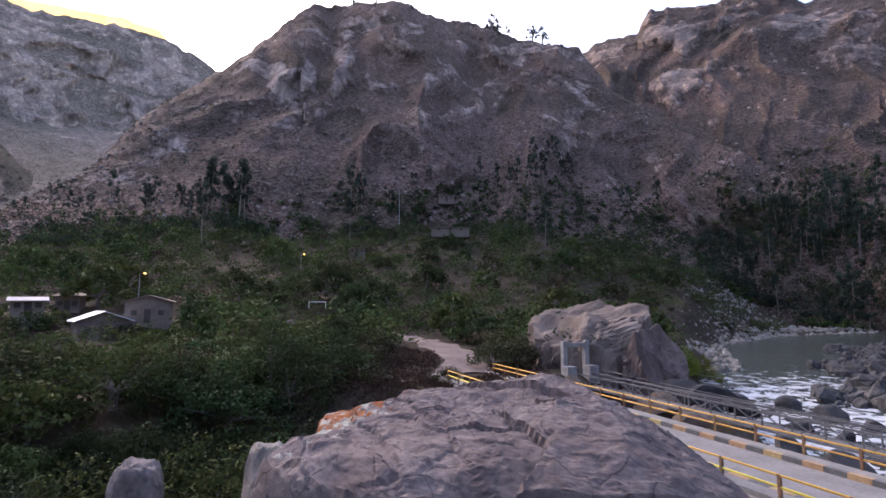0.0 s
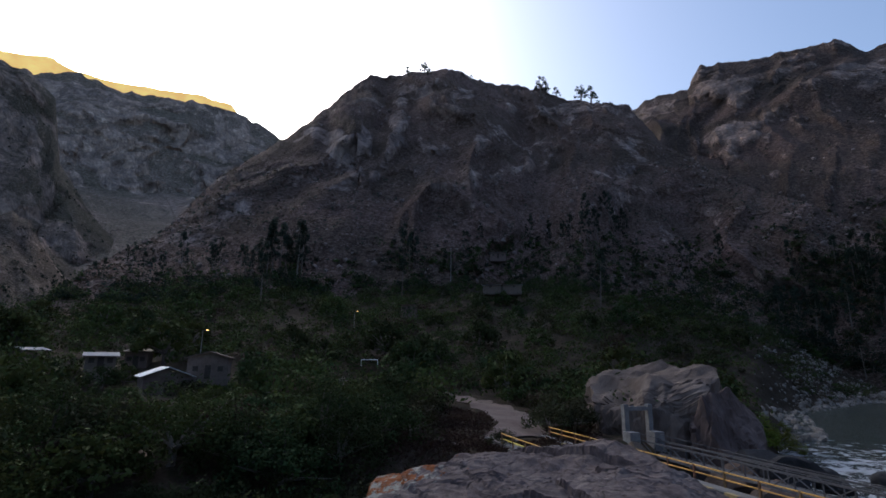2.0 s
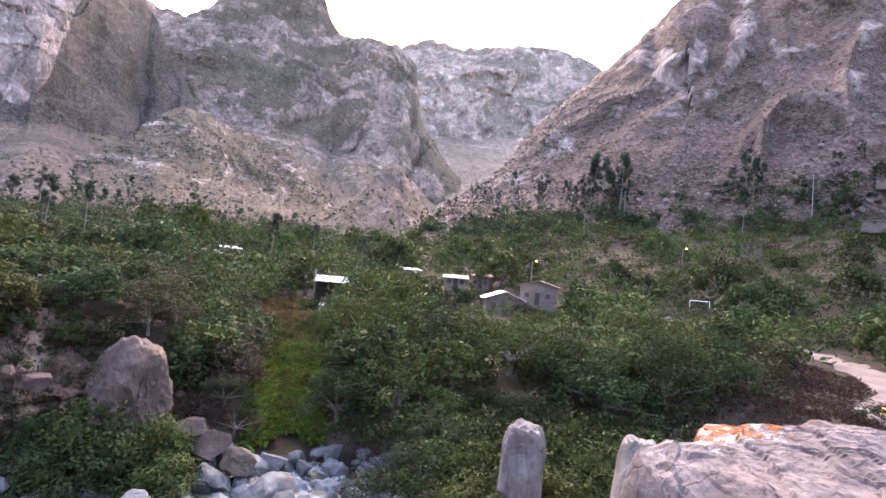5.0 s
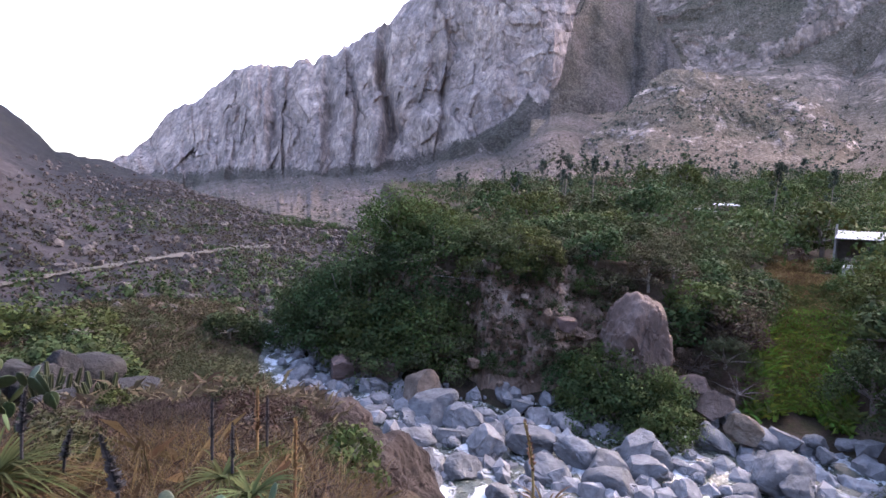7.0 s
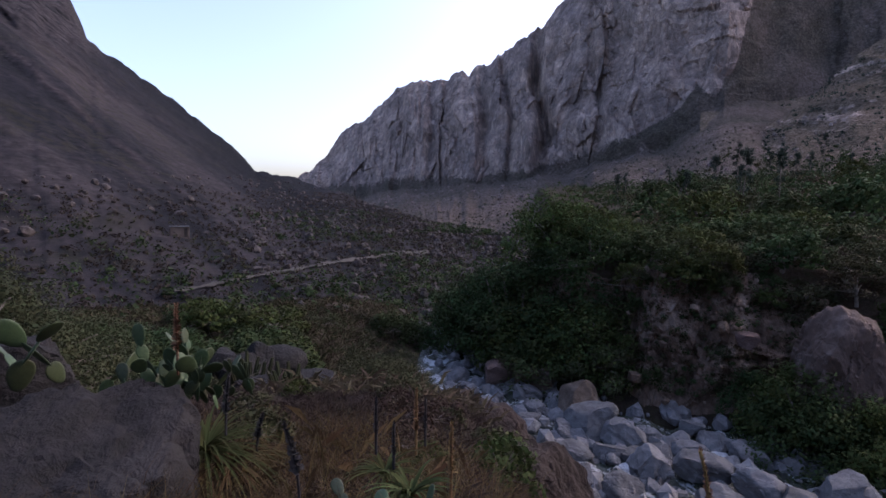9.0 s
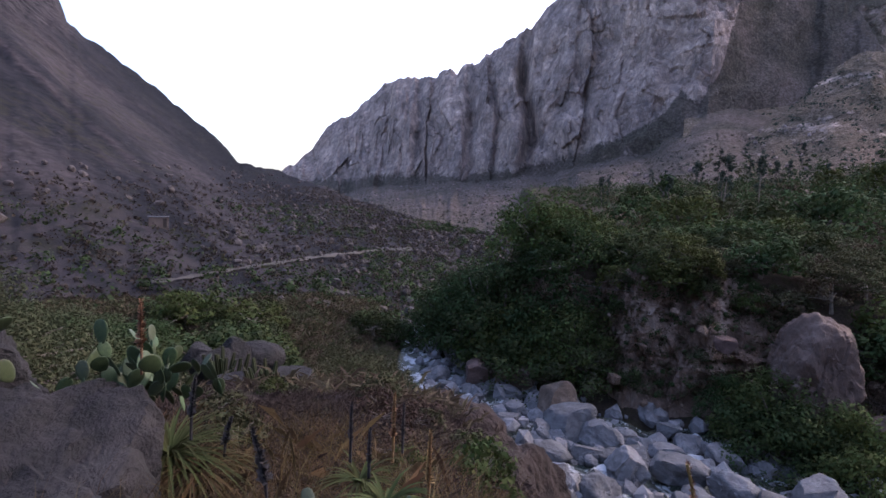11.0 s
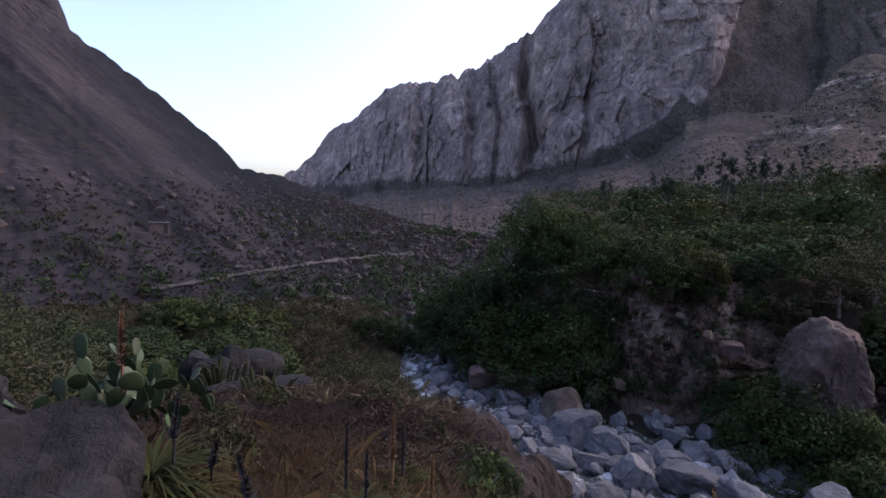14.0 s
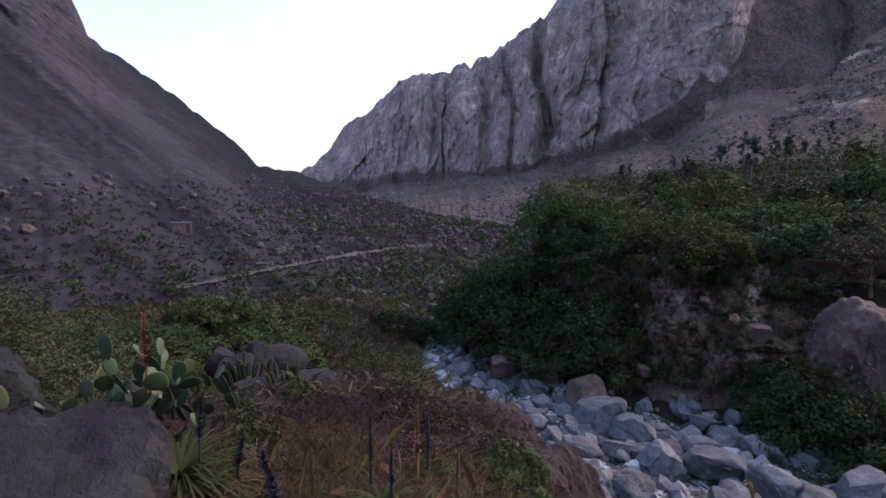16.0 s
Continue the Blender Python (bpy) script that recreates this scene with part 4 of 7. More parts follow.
def road_bridge():
    thing = tagged(new("road_bridge"), "concrete road bridge with yellow pipe railings over the river", "bridge")
    S0, S1 = -13.0, 37.0
    bm = bmesh.new()
    beam(bm, on_bridge(S0, 3.1, 4.72), on_bridge(S1, 3.1, 4.72), 6.6, 0.5)
    part("deck", bm, M_CONCRETE, thing, "pale dusty concrete deck")
    for w in (1.2, 5.0):
        bm = bmesh.new()
        beam(bm, on_bridge(S0, w, 4.1), on_bridge(S1 - 3, w, 4.1), 0.5, 0.9)
        part("girder", bm, M_OLDCON, thing)
    for w0, wk in ((0.35, 0.85), (5.85, 5.35)):
        bm = bmesh.new()
        beam(bm, on_bridge(S0, w0, 5.06), on_bridge(S1, w0, 5.06), 0.8, 0.24)
        walkway = part("walkway", bm, M_CONCRETE, thing)
        k = 0
        s = S0
        while s < S1 - 0.9:
            bm = bmesh.new()
            beam(bm, on_bridge(s + 0.01, wk, 5.065), on_bridge(s + 0.89, wk, 5.065), 0.26, 0.27)
            part("kerb_block", bm, M_KERBYEL if k % 2 else M_KERBDARK, walkway)
            s += 0.9
            k += 1
    for w, end in ((0.0, 33.0), (6.25, 36.3)):
        for z in (6.0, 5.6):
            bm = bmesh.new()
            tube(bm, on_bridge(S0, w, z), on_bridge(end, w, z), 0.045, 0.045, 8)
            part("rail", bm, M_YELLOW, thing, "yellow painted steel pipe", True)
        s = end - 0.2
        while s > S0:
            bm = bmesh.new()
            beam(bm, on_bridge(s, w, 5.1), on_bridge(s, w, 6.04), 0.1, 0.12, up=BU.to_3d())
            part("post", bm, M_RUST, thing)
            s -= 2.35
    for s, h in ((S1 - 1.2, 5.0), (S0 + 1.0, 5.0)):
        bm = bmesh.new()
        beam(bm, on_bridge(s, -0.3, 2.2), on_bridge(s, 6.5, 2.2), 1.6, 4.5)
        part("abutment", bm, M_OLDCON, thing)
    return thing


road_bridge()


def footbridge():
    thing = tagged(new("footbridge"), "old steel truss footbridge hanging beside the road bridge", "bridge")
    W, S0, S1, Z = 15.6, -16.0, 34.0, 3.7
    bm = bmesh.new()
    s = S0
    while s < S1:
        beam(bm, on_bridge(s, W - 0.8, Z), on_bridge(s, W + 0.8, Z), 0.5, 0.06)
        s += 0.56
    part("deck_planks", bm, M_STEEL, thing, "grey weathered planks")
    for w in (W - 0.85, W + 0.85):
        for z in (Z, Z + 1.15):
            bm = bmesh.new()
            beam(bm, on_bridge(S0, w, z), on_bridge(S1, w, z), 0.12, 0.14)
            part("chord", bm, M_STEEL, thing)
        s, k = S0, 0
        while s < S1 - 1.9:
            bm = bmesh.new()
            beam(bm, on_bridge(s, w, Z + (1.15 if k % 2 else 0)), on_bridge(s + 2.0, w, Z + (0 if k % 2 else 1.15)), 0.07, 0.07)
            part("diagonal", bm, M_STEEL, thing)
            bm = bmesh.new()
            beam(bm, on_bridge(s, w, Z), on_bridge(s, w, Z + 1.15), 0.08, 0.08, up=BU.to_3d())
            part("post", bm, M_STEEL, thing)
            s += 2.0
            k += 1
        cable = bpy.data.curves.new("cable", "CURVE")
        cable.dimensions, cable.bevel_depth, cable.bevel_resolution = "3D", 0.03, 1
        spline = cable.splines.new("POLY")
        spline.points.add(16)
        for q in range(17):
            spline.points[q].co = (*on_bridge(S0 + (S1 - S0) * q / 16, w, Z + 1.3 + 2.2 * (q / 16 - 0.55) ** 2), 1)
        cable.materials.append(M_STEEL)
        hung = new("cable", cable)
        hung.parent = thing
    return thing


footbridge()


def bridge_pylon():
    thing = tagged(new("bridge_pylon"), "weathered concrete portal of the old footbridge", "pylon")
    for w in (13.9, 16.6):
        bm = bmesh.new()
        beam(bm, on_bridge(35.0, w, 2.0), on_bridge(35.0, w, 8.1), 0.5, 0.5, up=BU.to_3d())
        part("column", bm, M_OLDCON, thing)
        bm = bmesh.new()
        beam(bm, on_bridge(34.2, w, 1.5), on_bridge(34.2, w, 5.6), 1.1, 1.2, up=BU.to_3d())
        part("buttress", bm, M_OLDCON, thing)
    bm = bmesh.new()
    beam(bm, on_bridge(35.0, 13.9, 7.7), on_bridge(35.0, 16.6, 7.7), 0.4, 0.4)
    part("crossbeam", bm, M_OLDCON, thing)
    return thing


bridge_pylon()


# ---------------------------------------------------------------- single rocks
def rock(name, label, x, y, z_top, sx, sy, h, mat, seed, rz=0.0, sub=5, cuts=10, rough=0.09, bulk=0.75, group="", boxy=1.0, flute=0.0, broken=0.0):
    me = stone_mesh(name, seed, mat, sub, cuts, rough, bulk, 28, boxy, flute, broken)
    top = max(v.co.z for v in me.vertices)
    ob = new(name, me)
    ob.matrix_world = Matrix.LocRotScale((x, y, z_top - h * top), Euler((0, 0, radians(rz))), (sx, sy, h))
    return tagged(ob, label, "rock", group)


px, py = polar(-16.6, 65)
rock("rock_outcrop", "massive grey-pink rock outcrop beside the bridge end", px, py, 12.6, 9.0, 6.5, 13.5, M_FLUTED, 5, 10, 6, 14, 0.13, 0.76, "", 0.6, 0.0, 0.16)
px, py = polar(-20.6, 62)
rock("rock_outcrop", "lower shoulder of the grey-pink rock outcrop", px, py, 9.8, 4.4, 4.8, 10.0, M_FLUTED, 51, 40, 6, 12, 0.13, 0.74, "", 0.7, 0.0, 0.14)
px, py = polar(69.8, 33.4)
rock("dome_rock", "rounded brown dome rock on the bushy bank", px, py, 7.35, 2.25, 2.0, 3.5, M_BROWNROCK, 7, 0, 6, 9, 0.12, 0.78, "", 1.0, 0.0, 0.12)
px, py = polar(29.8, 24)
rock("pale_boulder", "tall pale boulder leaning among bushes", px, py, 6.0, 0.95, 1.0, 2.0, M_PALE, 33, 20, 5, 6, 0.2, 0.85, "", 0.6, 0.05)
px, py = polar(18.0, 11)
rock("pale_boulder", "pale block of stone behind the lichen rock", px, py, 9.3, 0.5, 0.6, 1.3, M_PALE, 17, 30, 5, 8, 0.10, 0.75, "", 0.6, 0.0)
px, py = polar(71.8, 130)
rock("plateau_rock", "grey rock crag rising above the treetops", px, py, 16.0, 6.5, 5, 5, M_BOULDER, 15, 0, 4, 10, 0.2, 0.7)


def near_rock():
    """The broad lichen-stained rock before the viewpoint: flat-topped, cracked, falling away at its edges."""
    NU, NV = 300, 170
    th, v = np.meshgrid(np.linspace(0, 2 * math.pi, NU, endpoint=False), np.linspace(0, 1, NV), indexing="ij")
    side = np.clip((v - 0.55) / 0.45, 0, 1)
    rad = np.where(v < 0.55, v / 0.55 * 0.86, 0.86 + 0.14 * np.sin(side * math.pi / 2))
    edge = 1 + 0.16 * (fbm(np.stack([np.cos(th) * 1.6, np.sin(th) * 1.6, th * 0], -1), 3, 2) - 0.5) * 2
    box = (np.abs(np.cos(th)) ** 3 + np.abs(np.sin(th)) ** 3) ** (-1 / 3)
    x, y = np.cos(th) * rad * 3.6 * edge * box, np.sin(th) * rad * 2.7 * edge * box
    z = -0.42 * (rad / 0.86) ** 3.4 - side ** 1.4 * 4.5
    p = np.stack([x, y, z], -1)
    z = z + (ridged(p * np.array([0.55, 0.9, 0.6]), 5, 44) - 0.6) * 0.2 + (fbm(p * 2.6, 4, 51) - 0.5) * 0.14
    slab = np.floor((x * 0.8 + y * 0.35 + 0.5 * fbm(p * 0.8, 3, 8)) * 1.3)
    z = z + 0.10 * (lattice(slab.astype(np.int64), slab.astype(np.int64) * 0, slab.astype(np.int64) * 0, 3) - 0.5)
    step = fbm(p * np.array([0.8, 1.3, 1.0]) + 4, 4, 61)
    z = z + 0.3 * (np.floor(step * 7) / 7 - 0.5) * 0.26 + (fbm(p * 7.0, 3, 71) - 0.5) * 0.05
    z = z - 0.3 * np.maximum(x - 1.2, 0) ** 1.25 + 0.16 * np.exp(-((x - 0.5) / 0.5) ** 2 - ((y - 1.2) / 0.5) ** 2) + 0.17 * fractured(x * 0.45 + 0.25 * y, y * 1.1, 77)
    ob = new("lichen_rock", mesh_from("lichen_rock", np.stack([x, y, z], -1).reshape(-1, 3), grid_faces(NU, NV, True), M_NEAR, False))
    ob.matrix_world = pose(1.0, 7.7, 10.52, 2, 1, -6)
    return tagged(ob, "broad pink rock with cracks and orange and pale lichen", "rock")


M_NEAR = rock_material("lichen_rock", (0.075, 0.056, 0.052), (0.122, 0.095, 0.089), (0.172, 0.142, 0.133), 1.1, 0.5, 0.4,
                       lichen=[((0.055, 0.047, 0.045), 3.2, 0.62), ((0.26, 0.26, 0.225), 5.0, 0.55, (-3.4, 0.0, -0.9), 1.5), ((0.18, 0.056, 0.013), 4.5, 0.55, (-2.8, 0.6, -0.4), 0.9)], random_amount=0)
near_rock()

# ---------------------------------------------------------------- river boulders
rng = random.Random(4)
STONES = [stone_mesh("boulder", 100 + k, M_BOULDER, 4, 7 + k % 5, 0.11, 0.62 + 0.04 * (k % 4), 34, 0.8 + 0.05 * (k % 3), 0.0, 0.13) for k in range(10)]


def boulder(x, y, z, s, rngs, mesh=None, label="pale grey river boulder among rapids"):
    ob = new("boulder", mesh or STONES[rngs.randrange(len(STONES))])
    k = rngs.uniform(0.8, 1.3)
    ob.matrix_world = Matrix.LocRotScale((x, y, z), Euler((rngs.uniform(-0.4, 0.4), rngs.uniform(-0.4, 0.4), rngs.uniform(0, 6.3))), (s * k, s * rngs.uniform(0.8, 1.15), s * rngs.uniform(0.6, 0.85)))
    return tagged(ob, label, "boulder", "river boulders")


placed = []
tries = 0
while len(placed) < 258 and tries < 30000:
    tries += 1
    az = rng.uniform(26, 112)
    r = rng.uniform(16, 52)
    x, y = polar(az, r)
    d, half, along = river_at(x, y)
    if not -half - 0.5 < d < half + 2.5:
        continue
    if az > 95 and d < -half * 0.1:
        continue
    s = 0.32 + 0.78 * rng.random() ** 1.8
    if any((x - a) ** 2 + (y - c) ** 2 < (0.52 * (s + q)) ** 2 for a, c, q in placed):
        continue
    placed.append((x, y, s))
    boulder(x, y, 0.12 * s + 0.1 * max(0, abs(d) - half + 1), s, rng)


def stones(name, label, seed, count, inside, size0, size1, mat, lift=0.1):
    """Loose stones too many to count, in one mesh."""
    r = random.Random(seed)
    base = [stone_mesh("stone", 300 + k, mat, 1, 7, 0.05, 0.65) for k in range(5)]
    shapes = [(np.array([v.co for v in me.vertices]), np.array([p.vertices for p in me.polygons])) for me in base]
    pts = [q for q in (inside(r) for _ in range(count)) if q]
    zs = ground_height(np.array([p[0] for p in pts]), np.array([p[1] for p in pts]))
    V, F, o = [], [], 0
    for (x, y), z in zip(pts, zs):
        co, fc = shapes[r.randrange(5)]
        s = size0 + (size1 - size0) * r.random() ** 2.5
        rot = np.array(Euler((r.uniform(0, 6), r.uniform(0, 6), r.uniform(0, 6))).to_matrix())
        V.append((co * np.array([s * r.uniform(0.8, 1.3), s, s * 0.75])) @ rot.T + np.array([x, y, max(z, -0.25) + lift * s]))
        F.append(fc + o)
        o += len(co)
    me = mesh_from(name, np.concatenate(V), np.concatenate(F), mat, False)
    for b in base:
        bpy.data.meshes.remove(b)
    return tagged(new(name, me), label, "stones", kind="stuff")


def in_channel(r):
    x, y = polar(r.uniform(15, 112), r.uniform(15, 55))
    d, half, along = river_at(x, y)
    return (x, y) if -half * 0.7 < d < half + 2.0 else None


def on_gravel(r):
    x, y = polar(r.uniform(-46, -27) + r.gauss(0, 1.3), r.uniform(105, 310))
    d, half, along = river_at(x, y)
    return (x, y) if half - 4 < d < half + 95 else None


stones("river_cobbles", "grey cobbles and small stones between the boulders", 8, 4600, in_channel, 0.14, 0.8, M_BOULDER, 0.3)
stones("gravel_bar", "grey and brown stones on the gravel bar", 9, 7000, on_gravel, 0.25, 1.2, M_PALE)




def on_bar(r):
    x, y = polar(r.uniform(-46, -33.5), r.uniform(78, 200))
    d, half, along = river_at(x, y)
    return (x, y) if -half - 4 < d < -half * 0.12 + 3 * math.sin(along * 0.15) else None


stones("rock_bar", "dark wet stones of a bar in the rapids", 12, 1500, on_bar, 0.5, 1.9, M_DARKROCK, 0.35)


# ---------------------------------------------------------------- plants
def leaves_mesh(name, clumps, per, leaf, mat, seed, up=0.4, aspect=0.5, flat=1.0):
    """Kite-shaped leaves in clumps (x, y, z, radius), set densest on the clump's skin."""
    r = np.random.RandomState(seed)
    cs = np.array(clumps, float)
    idx = np.repeat(np.arange(len(cs)), per)
    n = len(idx)
    dirs = r.normal(size=(n, 3))
    dirs /= np.linalg.norm(dirs, axis=1)[:, None]
    rad = cs[idx, 3] * (0.45 + 0.6 * r.rand(n) ** 0.6)
    p = cs[idx, :3] + dirs * rad[:, None] * np.array([1, 1, 0.8 * flat])
    nrm = dirs * 1.0 + np.array([0, 0, up]) + r.normal(size=(n, 3)) * 0.34
    nrm /= np.linalg.norm(nrm, axis=1)[:, None]
    t = np.cross(nrm, r.normal(size=(n, 3)))
    t /= np.linalg.norm(t, axis=1)[:, None] + 1e-9
    bt = np.cross(nrm, t)
    L = (leaf * (0.6 + 0.8 * r.rand(n)))[:, None]
    q = np.stack([p - t * L * 0.5, p - bt * L * aspect * 0.5 - nrm * L * 0.08, p + t * L * 0.5 - nrm * L * 0.12, p + bt * L * aspect * 0.5 - nrm * L * 0.08], 1)
    me = mesh_from(name, q.reshape(-1, 3), np.arange(n * 4).reshape(-1, 4), mat, True)
    soft = 0.3 * nrm + 0.8 * dirs + np.array([0, 0, 0.25])
    soft /= np.linalg.norm(soft, axis=1)[:, None]
    me.normals_split_custom_set_from_vertices(np.repeat(soft, 4, axis=0))
    return me


def dome_clumps(seed, count, w, h, size):
    r = random.Random(seed)
    out = []
    for _ in range(count):
        a, q = r.uniform(0, 6.283), math.sqrt(r.random())
        zz = h * (0.12 + 0.88 * math.sqrt(max(0, 1 - q * q)) * r.uniform(0.3, 1.0) ** 0.7)
        out.append((math.cos(a) * q * w, math.sin(a) * q * w, zz, size * r.uniform(0.7, 1.3)))
    return out


def stems_bmesh(seed, clumps, height, r0):
    r = random.Random(seed)
    bm = bmesh.new()
    base = Vector((0, 0, -0.3))
    fork = Vector((r.uniform(-0.1, 0.1), r.uniform(-0.1, 0.1), height * 0.3))
    tube(bm, base, fork, r0, r0 * 0.75, 7)
    for c in r.sample(clumps, min(9, len(clumps))):
        tip = Vector(c[:3])
        mid = fork.lerp(tip, 0.5) + Vector((r.uniform(-0.2, 0.2), r.uniform(-0.2, 0.2), 0.1)) * height * 0.15
        tube(bm, fork, mid, r0 * 0.6, r0 * 0.35, 5)
        tube(bm, mid, tip, r0 * 0.35, r0 * 0.1, 5)
    return bm


def bush(name, label, seed, w, h, count, per, leaf, mat, size, up=0.4, aspect=0.5):
    thing = tagged(new(name), label, "tree" if "tree" in name else "bush")
    cl = dome_clumps(seed, count, w, h, size)
    part("trunk", stems_bmesh(seed, cl, h, 0.05 * h), M_BARK, thing)
    part("crown", leaves_mesh("crown", cl, per, leaf, mat, seed, up, aspect), mat, thing)
    return thing


BUSHES = [
    bush("broadleaf_tree", "dense green broadleaf tree on the river bank", 1, 2.9, 4.6, 70, 110, 0.17, M_LEAF_A, 0.72, 0.4, 0.55),
    bush("broadleaf_tree", "dense dark green tree on the river bank", 2, 2.6, 4.2, 66, 110, 0.16, M_LEAF_B, 0.68, 0.4, 0.55),
    bush("olive_shrub", "grey-green feathery shrub on the bank", 3, 2.2, 3.2, 54, 110, 0.13, M_LEAF_C, 0.55, 0.2, 0.35),
    bush("dry_shrub", "brown half-dry shrub with thin twigs", 4, 1.9, 2.3, 40, 90, 0.11, M_LEAF_D, 0.5, 0.1, 0.3),
    bush("lime_shrub", "yellow-green leafy shrub by the water", 5, 1.9, 3.0, 46, 90, 0.15, M_LIME, 0.5, 0.4, 0.5),
]


# the same kinds with larger leaves in looser crowns, for the distance
FARB = [
    bush("broadleaf_tree", "green broadleaf tree among the shrubs of the terrace", 11, 2.9, 4.8, 52, 34, 0.36, M_LEAF_A, 0.8, 0.4, 0.6),
    bush("broadleaf_tree", "dark green tree among the shrubs of the terrace", 12, 2.7, 4.6, 52, 34, 0.35, M_LEAF_B, 0.75, 0.4, 0.6),
    bush("olive_shrub", "grey-green feathery shrub of the terrace", 13, 2.2, 3.2, 42, 32, 0.27, M_LEAF_C, 0.6, 0.2, 0.45),
    bush("dry_shrub", "brown half-dry shrub of the terrace", 14, 1.9, 2.4, 36, 32, 0.24, M_LEAF_D, 0.55, 0.1, 0.4),
]


# and lighter still, for the far side of the valley
FARC = [
    bush("broadleaf_tree", "green broadleaf tree on the far valley side", 21, 2.9, 4.8, 40, 20, 0.52, M_LEAF_A, 0.85, 0.4, 0.6),
    bush("broadleaf_tree", "dark green tree on the far valley side", 22, 2.7, 4.6, 40, 20, 0.5, M_LEAF_B, 0.8, 0.4, 0.6),
    bush("olive_shrub", "grey-green shrub on the far valley side", 23, 2.2, 3.2, 34, 18, 0.42, M_LEAF_C, 0.65, 0.2, 0.5),
    bush("dry_shrub", "brown half-dry shrub on the far valley side", 24, 1.9, 2.4, 30, 18, 0.38, M_LEAF_D, 0.6, 0.1, 0.45),
]
# full-grown trees of the near bank
GROWN = [
    bush("broadleaf_tree", "large spreading green broadleaf tree on the bank", 31, 4.4, 7.0, 110, 50, 0.26, M_LEAF_A, 0.95, 0.4, 0.55),
    bush("broadleaf_tree", "large dark green tree on the bank", 32, 4.1, 6.5, 110, 50, 0.25, M_LEAF_B, 0.9, 0.4, 0.55),
]
FINE = bush("olive_shrub", "soft olive-green shrub with fine leaves by the cactus", 16, 2.1, 3.0, 60, 190, 0.07, M_LEAF_C, 0.5, 0.3, 0.45)
CREST = bush("crest_tree", "wind-shaped dark tree on the mountain crest", 15, 3.3, 9.5, 24, 26, 0.7, M_EUC, 0.85)


def eucalyptus(seed, h):
    r = random.Random(seed)
    thing = tagged(new("eucalyptus_tree"), "tall slender eucalyptus tree with dark ragged crown", "tree", "eucalyptus trees")
    bm = bmesh.new()
    lean = Vector((r.uniform(-0.06, 0.06), r.uniform(-0.06, 0.06), 1))
    tube(bm, (0, 0, -0.5), lean * h * 0.5, 0.013 * h, 0.009 * h, 7)
    tube(bm, lean * h * 0.5, lean * h * 0.95, 0.009 * h, 0.03, 6)
    cl = []
    for k in range(17):
        t = r.uniform(0.34, 1.0) if k > 3 else 0.8 + 0.06 * k
        a = r.uniform(0, 6.283)
        q = r.uniform(0.1, 1.0) * h * 0.14 * min(1, (1.12 - t) * 2.2)
        c = lean * h * t + Vector((math.cos(a) * q, math.sin(a) * q, h * 0.03))
        tube(bm, lean * h * (t - 0.1), c, 0.006 * h * (1.2 - t), 0.02, 5)
        for _ in range(2):
            cl.append((c.x + r.uniform(-1, 1) * h * 0.03, c.y + r.uniform(-1, 1) * h * 0.03, c.z + r.uniform(-1, 1) * h * 0.04, h * r.uniform(0.03, 0.065)))
    part("trunk", bm, M_BARK, thing)
    part("crown", leaves_mesh("crown", cl, 46, h * 0.03, M_EUC, seed, -0.1, 0.4, 1.3), M_EUC, thing)
    return thing


EUCS = [eucalyptus(60 + k, h) for k, h in enumerate((20, 17, 22))]


def plant(src, az, r, scale=1.0, tall=1.0, sink=0.25, z=None, rngs=rng):
    x, y = polar(az, r)
    zz = ground_z(x, y) if z is None else z
    if scale > 1.15 and r < 62 and src in BUSHES[:2]:
        src, scale, sink = GROWN[BUSHES.index(src)], scale / 1.52, sink + 0.8
    elif r > 37 and src in BUSHES[:4]:
        src = FARB[BUSHES.index(src)]
    elif scale < 0.3 and src in BUSHES[:4]:
        src = FARC[BUSHES.index(src)]
    elif scale < 0.6 and src in BUSHES[:4]:
        src = FARB[BUSHES.index(src)]
    if r > 80 and src in FARB:
        src = FARC[FARB.index(src)]
    ob = copy_thing(src, Matrix.Identity(4))
    ob.matrix_basis = Matrix.LocRotScale((x, y, zz - sink), Euler((0, 0, rngs.uniform(0, 6.283))), (scale, scale, scale * tall))
    return ob


prng = random.Random(12)
# the first of each kind stands on the bank as well
for src, az, r in zip(BUSHES + EUCS + FARB + [FINE] + FARC + GROWN, (40, 33, 46, 47, -22, 25.2, 10.3, -11.2, 44, 20, 12, 57, 147, 16, 22, 30, 6, 95.6, 104.2), (30, 36, 28, 33, 80, 179, 191, 212, 70, 75, 80, 78, 13.5, 120, 130, 125, 118, 43.5, 49)):
    x, y = polar(az, r)
    src.matrix_basis = pose(x, y, ground_z(x, y) - (0.9 if src in BUSHES or src in GROWN else 0.25))
